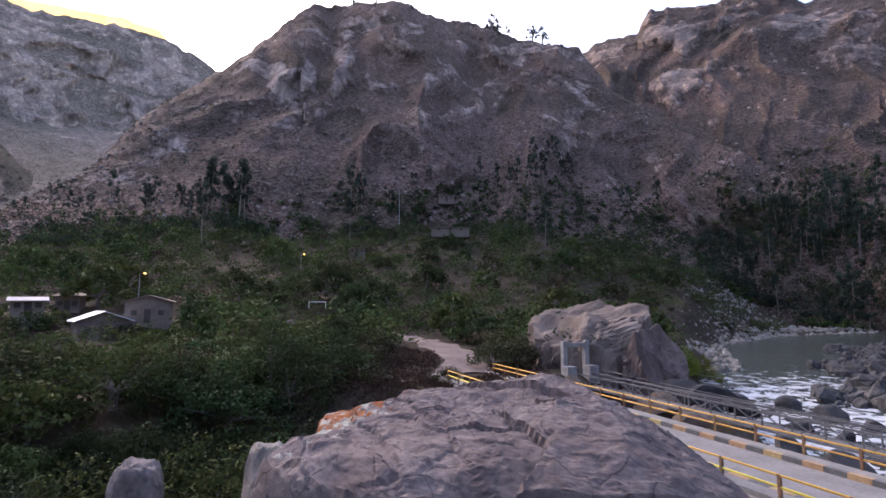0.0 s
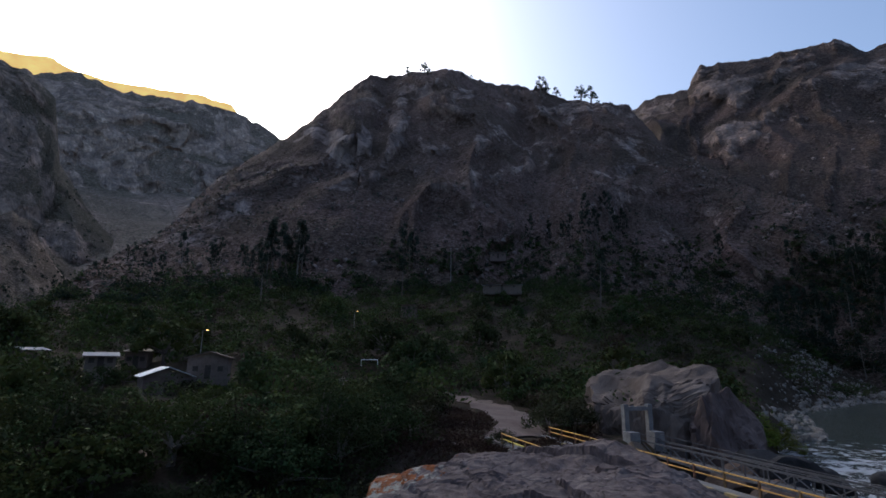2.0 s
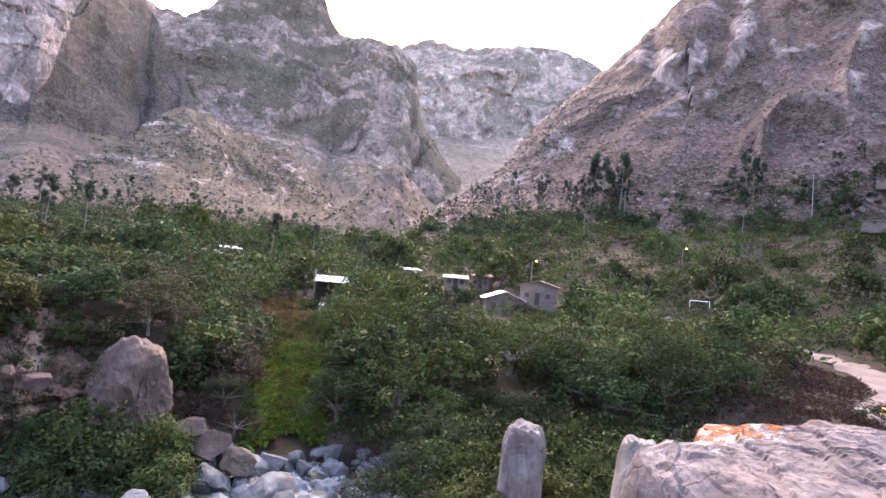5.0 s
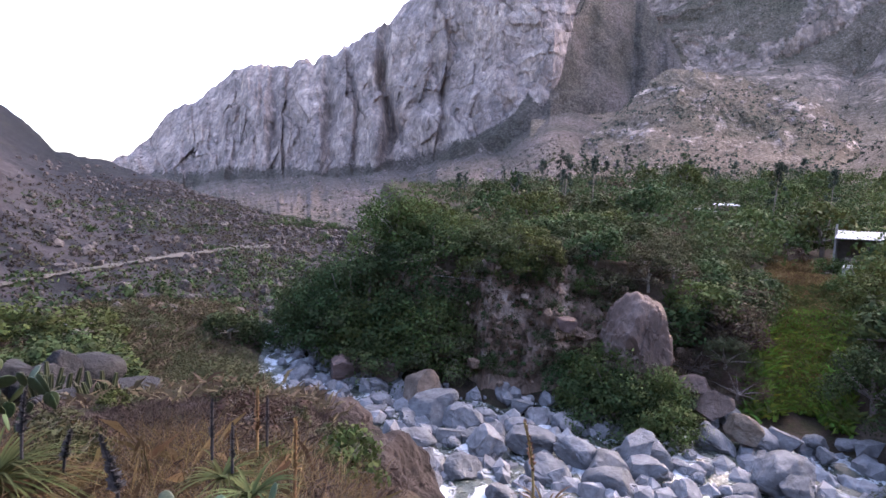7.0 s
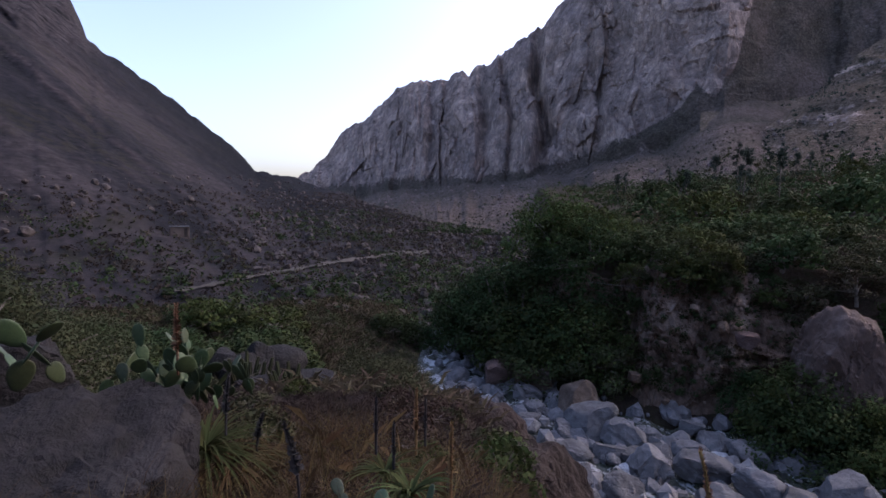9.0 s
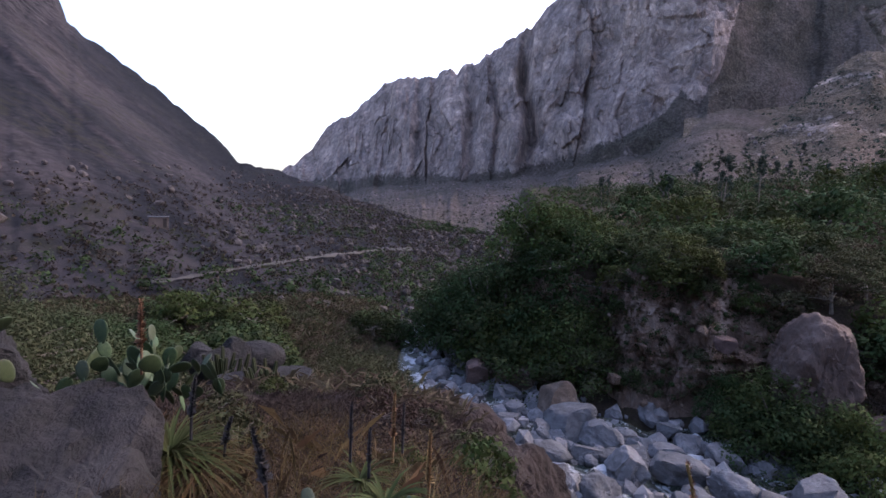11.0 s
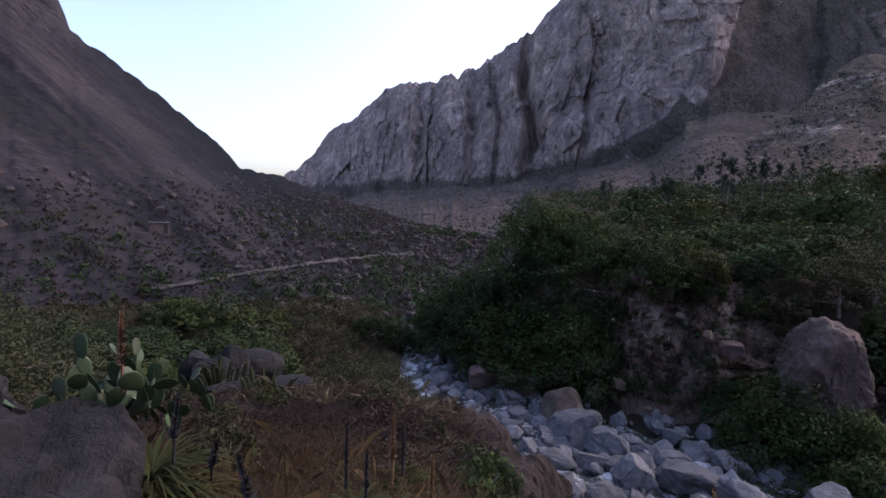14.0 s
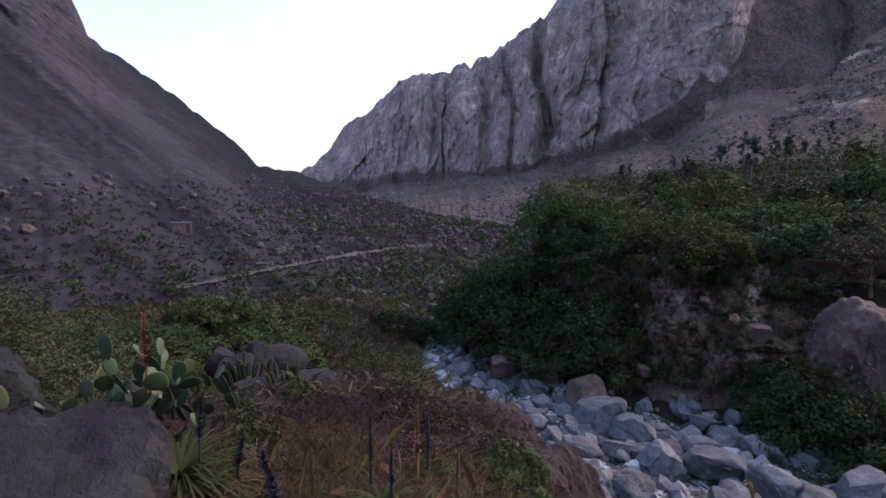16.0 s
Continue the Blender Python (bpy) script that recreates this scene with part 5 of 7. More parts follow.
# the green bank below the houses: large crowns first, then what fills between them
spots = []
for az, r, k, s, tl in ((14, 38, 2, 1.2, 0.9), (17, 33, 0, 1.3, 0.95), (21, 29, 0, 1.25, 1.0), (25, 31, 0, 1.5, 1.0), (29, 34, 1, 1.5, 1.0), (34, 30, 0, 1.4, 1.05), (38, 32, 2, 1.5, 1.1), (42, 29, 2, 1.2, 1.0), (44, 36, 0, 1.4, 1.0), (48, 44, 0, 1.45, 1.1), (46, 46, 1, 1.3, 1.0),
                        (22, 39, 1, 1.5, 0.9), (27, 43, 3, 1.6, 1.0), (32, 41, 0, 1.5, 1.0), (37, 43, 2, 1.6, 1.0), (41, 45, 1, 1.5, 1.0), (18, 45, 1, 1.6, 1.0), (12, 47, 1, 1.4, 1.0), (9, 50, 2, 1.3, 1.0), (34, 25.5, 0, 1.0, 0.9), (26, 25.5, 0, 1.1, 0.9), (23, 25, 1, 1.0, 0.8), (38, 26, 2, 1.0, 0.9), (43, 26, 4, 0.8, 0.8)):
    x, y = polar(az, r)
    spots.append((x, y))
    plant(BUSHES[k], az, r, s, tl, 0.4, None, prng)
tries = 0
while len(spots) < 120 and tries < 6000:
    tries += 1
    az, r = prng.uniform(7, 51), 26 + 44 * prng.random() ** 0.8
    if az < 14 and r < 44:
        continue
    x, y = polar(az, r)
    d, half, along = river_at(x, y)
    if d - half < 2.5 or any((x - a) ** 2 + (y - c) ** 2 < 2.4 ** 2 for a, c in spots):
        continue
    spots.append((x, y))
    lower = 0.4 if 30.5 < az < 36.5 and r > 40 else 0.65 if 26 < az < 43 and r > 46 else 1.0
    plant(BUSHES[prng.choices((0, 1, 2, 3), (5, 3, 3, 1))[0]], az, r, lower * prng.uniform(0.9, 1.3), prng.uniform(0.75, 1.05), 0.4, None, prng)
# the bluff's top and the wooded point downstream
made, crowns = 0, []
tries = 0
while made < 170 and tries < 6000:
    tries += 1
    az, r = prng.uniform(59.5, 107), prng.uniform(34, 62)
    x, y = polar(az, r)
    d, half, along = river_at(x, y)
    if d - half < (6.0 if az < 90 else 2.5):
        continue
    room = 3.0 if az > 88 else 1.7
    if any((x - a) ** 2 + (y - c) ** 2 < room ** 2 for a, c in crowns):
        continue
    crowns.append((x, y))
    made += 1
    grown = 1.35 if az > 88 else 0.85
    plant(BUSHES[prng.choices((0, 1, 2, 3), (4, 5, 3, 1) if az > 88 else (2, 2, 4, 5))[0]], az, r, grown * prng.uniform(0.75, 1.1), prng.uniform(0.7, 0.95), 0.3, None, prng)
# bushes at the foot of the bluff and along the water
for az, r, k, s in ((72.7, 30.6, 1, 1.05), (70.6, 30.0, 1, 1.2), (68.4, 30.6, 0, 1.05), (71.6, 31.8, 0, 1.1), (67.6, 31.6, 1, 0.9), (66.5, 32, 3, 1.0), (75.5, 33, 1, 0.8), (90.2, 36.4, 0, 1.15), (92.3, 36.6, 0, 1.35), (93.6, 38.6, 1, 1.6), (97.2, 37.6, 0, 1.35), (98.8, 39.6, 1, 1.75), (101.2, 41.0, 1, 1.7), (103.6, 43.5, 1, 1.7), (100.2, 38.4, 0, 0.95), (95.4, 36.2, 0, 0.75), (105.6, 46, 1, 1.5), (91, 37.5, 4, 0.55), (96, 38, 1, 0.85), (99, 39, 1, 0.9), (102, 41, 1, 0.95), (93.5, 38.5, 0, 0.6), (105, 45, 1, 0.9), (100, 43, 0, 1.2), (97, 43, 1, 1.25), (103, 47, 1, 1.3), (94, 43.5, 0, 1.1), (106, 50, 1, 1.2), (64.5, 36, 3, 1.0), (62, 38, 3, 1.2), (60.5, 42, 3, 1.2), (79, 36.5, 3, 0.6), (85, 37.5, 3, 0.6), (82, 37, 2, 0.4), (88, 38, 3, 0.5)):
    plant(BUSHES[k], az, r, s, 1.0, 0.3, None, prng)
for az, r, k, s in ((-20, 78, 4, 1.6), (-24, 84, 4, 1.5), (-26, 92, 4, 1.5), (-17, 80, 4, 1.6), (-0.5, 48, 2, 0.6), (-5.5, 57, 2, 1.3), (-8, 58, 2, 1.25), (-7, 61, 2, 1.4), (-10, 70, 2, 1.3), (-12, 48.5, 2, 0.8), (-15.5, 49, 2, 0.7)):
    plant(BUSHES[k], az, r, s, 1.0, 0.3, None, prng)


def plant_on(name, src, az, el, scale):
    p = on_slope(name, az, el)
    ob = copy_thing(src, Matrix.Identity(4))
    ob.matrix_basis = Matrix.LocRotScale(p - Vector((0, 0, 0.5)), Euler((0, 0, prng.uniform(0, 6.28))), (scale, scale, scale))
    return ob


# shrubs holding on to the bluff's ledges and hanging over its edge
for _ in range(20):
    az = prng.uniform(73.5, 89.5)
    plant_on("bank_bluff", FARB[prng.choices((0, 1, 2, 3), (2, 2, 3, 4))[0]], az, prng.uniform(-17, -5.6), prng.uniform(0.14, 0.34))
for _ in range(14):
    az = prng.uniform(73.5, 90)
    plant_on("bank_bluff", FARB[prng.choices((0, 1, 2, 3), (2, 2, 4, 3))[0]], az, prng.uniform(-7.2, -5.2), prng.uniform(0.3, 0.55))


# eucalyptus rows at the mountain's foot, on its crest and on the spurs
for az, el, s in ((24.3, 8.9, 1.15), (24.9, 8.8, 1.05), (23.6, 8.9, 1.0), (22.9, 9.0, 0.8), (21.3, 9.0, 1.0), (21.7, 9.0, 0.8), (26.2, 8.6, 0.6), (27.4, 8.6, 0.6), (29.5, 8.9, 0.7), (30.2, 8.7, 0.7), (33.0, 8.8, 0.75), (34.5, 8.0, 0.5), (37.2, 8.3, 0.6), (36.2, 8.0, 0.45), (39.5, 7.0, 0.45),
                  (10.2, 10.4, 0.95), (9.4, 10.5, 0.9), (8.8, 10.6, 0.75), (3.0, 12.5, 0.5), (1.5, 13.0, 0.5), (-4.0, 13.5, 0.6), (-7.5, 12.6, 0.7), (-8.5, 13.2, 0.8), (-9.5, 12.6, 0.8), (-10.2, 14.8, 0.8), (-11.0, 13.4, 0.9), (-11.8, 15.2, 0.8), (-12.6, 14.6, 0.9), (-13.4, 13.0, 0.8), (-14.2, 13.2, 0.7), (-6.0, 12.5, 0.7), (-20.0, 9.5, 0.9), (-23.0, 10.0, 0.9)):
    plant_on("mountain_1", EUCS[prng.randrange(3)], az, el, s)
    plant_on("mountain_1", EUCS[prng.randrange(3)], az + prng.uniform(-0.7, 0.7), el + prng.uniform(-0.5, 0.5), s * prng.uniform(0.6, 1.1))
crest_spots = ((8.3, 31.0, 1.5), (7.7, 30.9, 0.9), (10.4, 30.7, 1.2), (3.6, 30.7, 0.7), (2.6, 30.4, 0.7), (-5.7, 28.7, 2.2), (-6.3, 28.6, 1.5), (-7.5, 28.2, 1.3), (-10.3, 27.4, 2.2), (-11.4, 27.1, 2.3), (-13.5, 26.6, 0.6))
for az, el, s in crest_spots[1:]:
    plant_on("mountain_1", CREST, az, el, s)
CREST.matrix_basis = Matrix.LocRotScale(on_slope("mountain_1", 8.3, 31.0) - Vector((0, 0, 0.5)), None, (1.5, 1.5, 1.5))
for _ in range(64):
    az = prng.uniform(-48, -28.5)
    plant_on("mountain_1", EUCS[prng.randrange(3)], az, prng.uniform(3.0, 9.0), prng.uniform(0.8, 1.3) * (0.6 if az > -31.5 else 1.1))
for az, el, s in ((64, 2.6, 0.6), (66, 3.0, 0.7), (67, 2.8, 0.6), (62, 2.5, 0.6), (60, 2.6, 0.6), (58, 2.4, 0.7), (70, 3.0, 0.6), (75, 3.4, 0.7), (76, 3.0, 0.6), (73, 2.6, 0.6), (56.5, 2.8, 0.6), (72, 4.5, 0.6)):
    plant_on("mountain_8", EUCS[prng.randrange(3)], az, el, s)


def forest(name, label, seed, count, az0, az1, r0, r1, mat, per, leaf, size, keep=None, tall=0.9):
    """Shrubs and trees too many to count, in one mesh: each a few clumps of leaves."""
    r = random.Random(seed)
    cl = []
    n = 0
    xs, ys = [], []
    while n < count:
        az = r.uniform(az0, az1)
        q = math.sqrt(r0 * r0 + (r1 * r1 - r0 * r0) * r.random() ** 1.2)
        if keep and not keep(az, q):
            n += 1
            continue
        x, y = polar(az, q)
        xs.append(x)
        ys.append(y)
        n += 1
    zs = ground_height(np.array(xs), np.array(ys))
    d, half, along = river_frame(np.array(xs), np.array(ys))
    open_patch = fbm(np.column_stack([xs, ys, np.zeros(len(xs))]) * 0.035, 3, 5)
    for x, y, z, e, o in zip(xs, ys, zs, np.abs(d) - half, open_patch):
        if e < 2 or o < 0.34:
            continue
        s = size * (0.5 + 1.3 * r.random() ** 2.0)
        high = s * tall * r.uniform(0.9, 1.35)
        for k in range(7):
            a, u = 6.283 * (k + r.random()) / 7, (0.25 if k == 0 else r.uniform(0.45, 0.85))
            cl.append((x + math.cos(a) * u * s, y + math.sin(a) * u * s, z + high * (0.25 + 0.95 * math.sqrt(1 - u * u) * r.uniform(0.45, 1.0)), s * r.uniform(0.32, 0.5)))
    ob = new(name, leaves_mesh(name, cl, per, leaf, mat, seed))
    return tagged(ob, label, "woodland", kind="stuff")


ROAD = [(1.7, 52.3), (2.6, 60), (1.0, 70), (-3, 80), (-9, 88), (-18, 93), (-30, 96)]


def off_road(az, r, room=4.0):
    x, y = polar(az, r)
    p = Vector((x, y))
    for a, c in zip(ROAD, ROAD[1:]):
        a, c = Vector(a), Vector(c)
        t = max(0, min(1, (p - a).dot(c - a) / (c - a).length_squared))
        if (p - a.lerp(c, t)).length < room:
            return False
    return True


def wooded(az, r):
    return off_road(az, r, 5.0) and not (-12 < az < 6 and r < 72) and not (26 < az < 43 and 64 < r < 108) and not (az < -24 and r < 200) and not (50.5 < az < 58.5 and r < 84)


forest("far_woodland", "dense green shrubs and trees covering the valley side", 71, 1400, -40, 62, 62, 260, M_LEAF_A, 13, 0.6, 3.2, wooded)
forest("far_woodland", "dark green shrubs and trees covering the valley side", 72, 1500, -42, 70, 62, 270, M_LEAF_B, 13, 0.6, 3.4, wooded)
forest("far_woodland", "olive shrubs and trees on the terrace", 73, 700, 50, 100, 58, 240, M_LEAF_B, 13, 0.55, 2.7, wooded)
forest("far_woodland", "grey-green shrubs scattered over the valley side", 74, 1000, -35, 95, 60, 260, M_LEAF_C, 13, 0.5, 2.2, wooded)
forest("far_woodland", "brownish half-dry shrubs on the valley side", 75, 650, -35, 95, 60, 250, M_LEAF_D, 13, 0.48, 2.0, wooded)
forest("far_woodland", "dark tall trees behind the gravel bar", 76, 300, -50, -22, 285, 330, M_EUC, 24, 0.9, 4.4, None, 1.4)
forest("far_woodland", "green bushes behind the gravel bar", 77, 300, -50, -24, 280, 320, M_LEAF_A, 22, 0.7, 3.0)


ga, ge = np.meshgrid(np.arange(640) / 4 - 60, np.arange(240) / 6 - 8, indexing="ij")
OPENINGS = fbm(np.stack([ga * 0.35, ge * 0.55, ga * 0 + 3.0], -1), 3, 7)


def woods_on(name, label, mat, count, seed, az, top, bottom, size, leaf, per=18, gaps=0.37):
    """Woodland climbing a mountain's lower side up to a ragged edge, in one mesh."""
    rr = random.Random(seed)
    cl = []
    for _ in range(count):
        a = rr.uniform(az[0], az[-1])
        t = float(np.interp(a, az, top)) + rr.gauss(0, 0.55) + 1.1 * math.sin(a * 0.9 + seed) * math.sin(a * 0.37)
        e = bottom + (t - bottom) * rr.random()
        if OPENINGS[int((a + 60) * 4) % 640, int((e + 8) * 6) % 240] < gaps:
            continue
        p = on_slope(name, a, e)
        s = size * (0.5 + 1.2 * rr.random() ** 1.8)
        for _ in range(4):
            cl.append((p.x + rr.uniform(-0.8, 0.8) * s, p.y + rr.uniform(-0.8, 0.8) * s, p.z + s * rr.uniform(0.2, 1.2), s * rr.uniform(0.5, 0.9)))
    ob = new("hillside_woodland", leaves_mesh("hillside_woodland", cl, per, leaf, mat, seed))
    return tagged(ob, label, "woodland", kind="stuff")


EDGE_A, EDGE_E = (-46, -38, -33, -28, -24, -20, -15.5, -10.3, -4.5, 1.9, 6.0, 12.4, 19.3, 31.3, 39, 43), (9.0, 9.5, 11.5, 12.6, 13.0, 12.8, 12.6, 12.4, 13.6, 12.8, 12.4, 11.6, 9.4, 8.0, 7.0, 6.0)
woods_on("mountain_1", "dark green trees at the mountain's foot", M_LEAF_B, 1000, 101, EDGE_A, EDGE_E, 5.0, 2.3, 0.8)
woods_on("mountain_1", "dusky eucalyptus and shrubs at the mountain's foot", M_EUC, 800, 102, EDGE_A, EDGE_E, 5.0, 2.2, 0.8)
woods_on("mountain_1", "green bushes at the mountain's foot", M_LEAF_A, 450, 103, EDGE_A, EDGE_E, 5.0, 2.0, 0.8)
woods_on("mountain_1", "reddish dry bushes at the mountain's foot", M_LEAF_D, 300, 104, EDGE_A, EDGE_E, 6.0, 1.7, 0.7)
EDGE_C, EDGE_D = (-46, -38, -33, -28, -22, -16), (9, 9.5, 11, 11, 9, 6)
woods_on("mountain_1", "dark tall trees behind the gravel bar", M_EUC, 420, 110, EDGE_C, EDGE_D, -0.6, 3.2, 0.9, 20, 0.3)
woods_on("mountain_1", "green trees behind the river pool", M_LEAF_B, 520, 111, EDGE_C, EDGE_D, -0.6, 3.0, 0.8, 20, 0.3)
woods_on("mountain_1", "fresh green bushes behind the river pool", M_LEAF_A, 220, 112, EDGE_C, EDGE_D, -0.6, 2.4, 0.7, 20, 0.3)
EDGE_B, EDGE_F = (-50, -38, -34, -31, -26, -22, -16), (13, 13.2, 14.2, 13.0, 13.2, 13.2, 13)
woods_on("mountain_2", "dark tall trees behind the gravel bar", M_EUC, 300, 105, EDGE_B, EDGE_F, 9.0, 3.0, 1.0)
woods_on("mountain_2", "dark green trees on the lower shoulder", M_LEAF_B, 250, 106, EDGE_B, EDGE_F, 9.0, 2.8, 1.0)
woods_on("mountain_2", "green bushes on the lower shoulder", M_LEAF_A, 120, 107, EDGE_B, EDGE_F, 9.0, 2.6, 0.9)
EDGE_G, EDGE_H = (54, 60, 66, 71, 76, 80, 84), (3.8, 4.0, 4.8, 4.6, 4.8, 3.8, 2.5)
woods_on("mountain_8", "olive trees and shrubs below the scrubby spur", M_LEAF_B, 1000, 108, EDGE_G, EDGE_H, -1.0, 2.4, 0.8, 16, 0.3)
woods_on("mountain_5", "dark trees at the foot of the scree", M_LEAF_C, 460, 109, (72, 76, 80, 84, 87, 90), (5.0, 4.8, 4.4, 3.4, 1.8, 0.0), -3.0, 2.4, 0.8, 16, 0.36)


def scrub_on(name, mat, count, seed, e0, e1, size, label, per=7, leaf=None, patchy_at=0.0):
    """Bushes scattered over a mountain side, in one mesh."""
    r = np.random.RandomState(seed)
    A, x, y, z, e = GRIDS[name]
    leaf = leaf or size * 0.5
    i = r.randint(1, x.shape[0] - 1, count)
    j = r.randint(1, x.shape[1] - 1, count)
    keep = (e[i, j] > e0) & (e[i, j] < e1) & (j < x.shape[1] * 0.84)
    if patchy_at:
        keep &= fbm(np.column_stack([x[i, j], y[i, j], z[i, j]]) * 0.05, 3, seed) > patchy_at
    jit = r.normal(size=(count, 2)) * min(2.0, 0.5 * size)
    cl = [(x[a, c] + q[0], y[a, c] + q[1], z[a, c] + size * 0.25, size * s) for a, c, q, s, k in zip(i, j, jit, 0.4 + 0.9 * r.rand(count) ** 2, keep) if k]
    ob = new("mountain_scrub", leaves_mesh("mountain_scrub", cl, per, leaf, mat, seed, 0.4, 0.7))
    return tagged(ob, label, "scrub", kind="stuff")


scrub_on("mountain_1", M_LEAF_D, 5000, 81, 5, 29, 1.3, "dry brown bushes scattered over the mountain side", 8, 0.75)
scrub_on("mountain_1", M_EUC, 3600, 82, 5, 20, 1.6, "dark green bushes on the lower mountain side", 10, 0.8)
scrub_on("mountain_8", M_EUC, 2400, 83, 1, 13, 2.0, "dark bushes on the scrubby spur", 12, 0.9, 0.46)
scrub_on("mountain_9", M_EUC, 420, 84, 2, 11, 1.8, "dark bushes on the pale knoll", 14, 0.8)
scrub_on("mountain_4", M_EUC, 1600, 89, 6, 22, 3.0, "dark bushes on the ledges of the cliffs", 10, 1.5, 0.5)
scrub_on("mountain_6", M_SCRUB, 24000, 85, -13, 1.5, 0.75, "low dry bushes on the stony hillside", 15, 0.28)
scrub_on("mountain_6", M_LEAF_C, 14000, 90, -13, -0.5, 0.65, "grey-green tussocks on the stony hillside", 14, 0.25, 0.45)
scrub_on("mountain_6", M_LEAF_B, 8500, 86, -13, -0.5, 1.5, "dark low bushes on the stony hillside", 30, 0.36, 0.5)
scrub_on("mountain_2", M_EUC, 2600, 87, 4, 24, 2.4, "dark bushes on the mountain shoulder", 8, 1.3, 0.45)
scrub_on("mountain_5", M_SCRUB, 5000, 94, -4, 8, 1.6, "dusty low scrub on the scree apron", 9, 0.8)
scrub_on("mountain_5", M_EUC, 1500, 88, -2, 8, 2.0, "dark bushes on the scree apron", 11, 0.9, 0.47)
scrub_on("bank_bluff", M_LEAF_D, 900, 91, -18, -5, 0.4, "dry bushes clinging to the bluff", 40, 0.13)
scrub_on("bank_bluff", M_LEAF_B, 700, 92, -18, -5, 0.45, "dark green bushes clinging to the bluff", 44, 0.14, 0.47)
scrub_on("bank_bluff", M_LEAF_C, 450, 93, -18, -5, 0.36, "grey-green plants clinging to the bluff", 36, 0.12)

# larger trees standing out of the woodland
trng = random.Random(55)
count = 0
while count < 150:
    az, r = trng.uniform(-24, 86), 62 + 150 * trng.random() ** 1.3
    if not wooded(az, r) or (az < -12 and r < 90):
        continue
    x, y = polar(az, r)
    d, half, along = river_at(x, y)
    if d - half < 6:
        continue
    count += 1
    plant(FARB[trng.choices((0, 1, 2, 3), (4, 5, 2, 1))[0]], az, r, trng.uniform(1.0, 1.9), trng.uniform(0.85, 1.2), 0.4, None, trng)
for _ in range(18):
    az, r = trng.uniform(48, 90), trng.uniform(105, 215)
    plant(EUCS[trng.randrange(3)], az, r, trng.uniform(0.35, 0.7), 1.0, 0.3, None, trng)
for _ in range(26):
    az, r = trng.uniform(-44, -27), trng.uniform(285, 320)
    plant(EUCS[trng.randrange(3)], az, r, trng.uniform(0.9, 1.5), 1.0, 0.3, None, trng)


# ---------------------------------------------------------------- roads and houses
def road_strip(name, label, pts, width, heights=None):
    """A dirt road along a line of points, laid on the ground."""
    P = [Vector(p) for p in pts]
    line = []
    for k in range(len(P) - 1):
        p0, p1, p2, p3 = P[max(k - 1, 0)], P[k], P[k + 1], P[min(k + 2, len(P) - 1)]
        for q in range(12):
            t = q / 12
            line.append(0.5 * ((2 * p1) + (p2 - p0) * t + (2 * p0 - 5 * p1 + 4 * p2 - p3) * t * t + (3 * p1 - p0 - 3 * p2 + p3) * t ** 3))
    verts = []
    for k, p in enumerate(line):
        d = (line[min(k + 1, len(line) - 1)] - line[max(k - 1, 0)]).normalized()
        side = Vector((d.y, -d.x))
        for j in range(7):
            w = (j / 6 - 0.5) * width * (1 + 0.12 * math.sin(k * 0.9 + j))
            q = p.xy + side * w
            verts.append((q.x, q.y))
    va = np.array(verts)
    z = ground_height(va[:, 0], va[:, 1]) + 0.14 if heights is None else np.repeat([p.z for p in line], 7) + 0.25
    ob = new(name, mesh_from(name, np.column_stack([va, z]), grid_faces(len(line), 7), M_DIRT))
    return tagged(ob, label, "road", kind="structure")


road_strip("road", "pale dirt road curving up from the bridge", ROAD, 5.2)
path = []
for a in np.linspace(135.5, 109.5, 130):
    e = float(np.interp(a, [109.5, 113, 119, 127.7, 134, 141], [-4.9, -5.1, -6.0, -7.4, -8.5, -8.9]))
    w = 0.15 + 0.06 * math.sin(a * 2.3) + 0.04 * math.sin(a * 7.1)
    path += [on_slope("mountain_6", a, e + q * w) + Vector((0, 0, 0.25)) for q in (-1, -0.3, 0.4, 1)]
tagged(new("road_hillside", mesh_from("road_hillside", path, grid_faces(130, 4), M_TRACK)), "narrow dirt road cut along the stony hillside", "road", kind="structure")


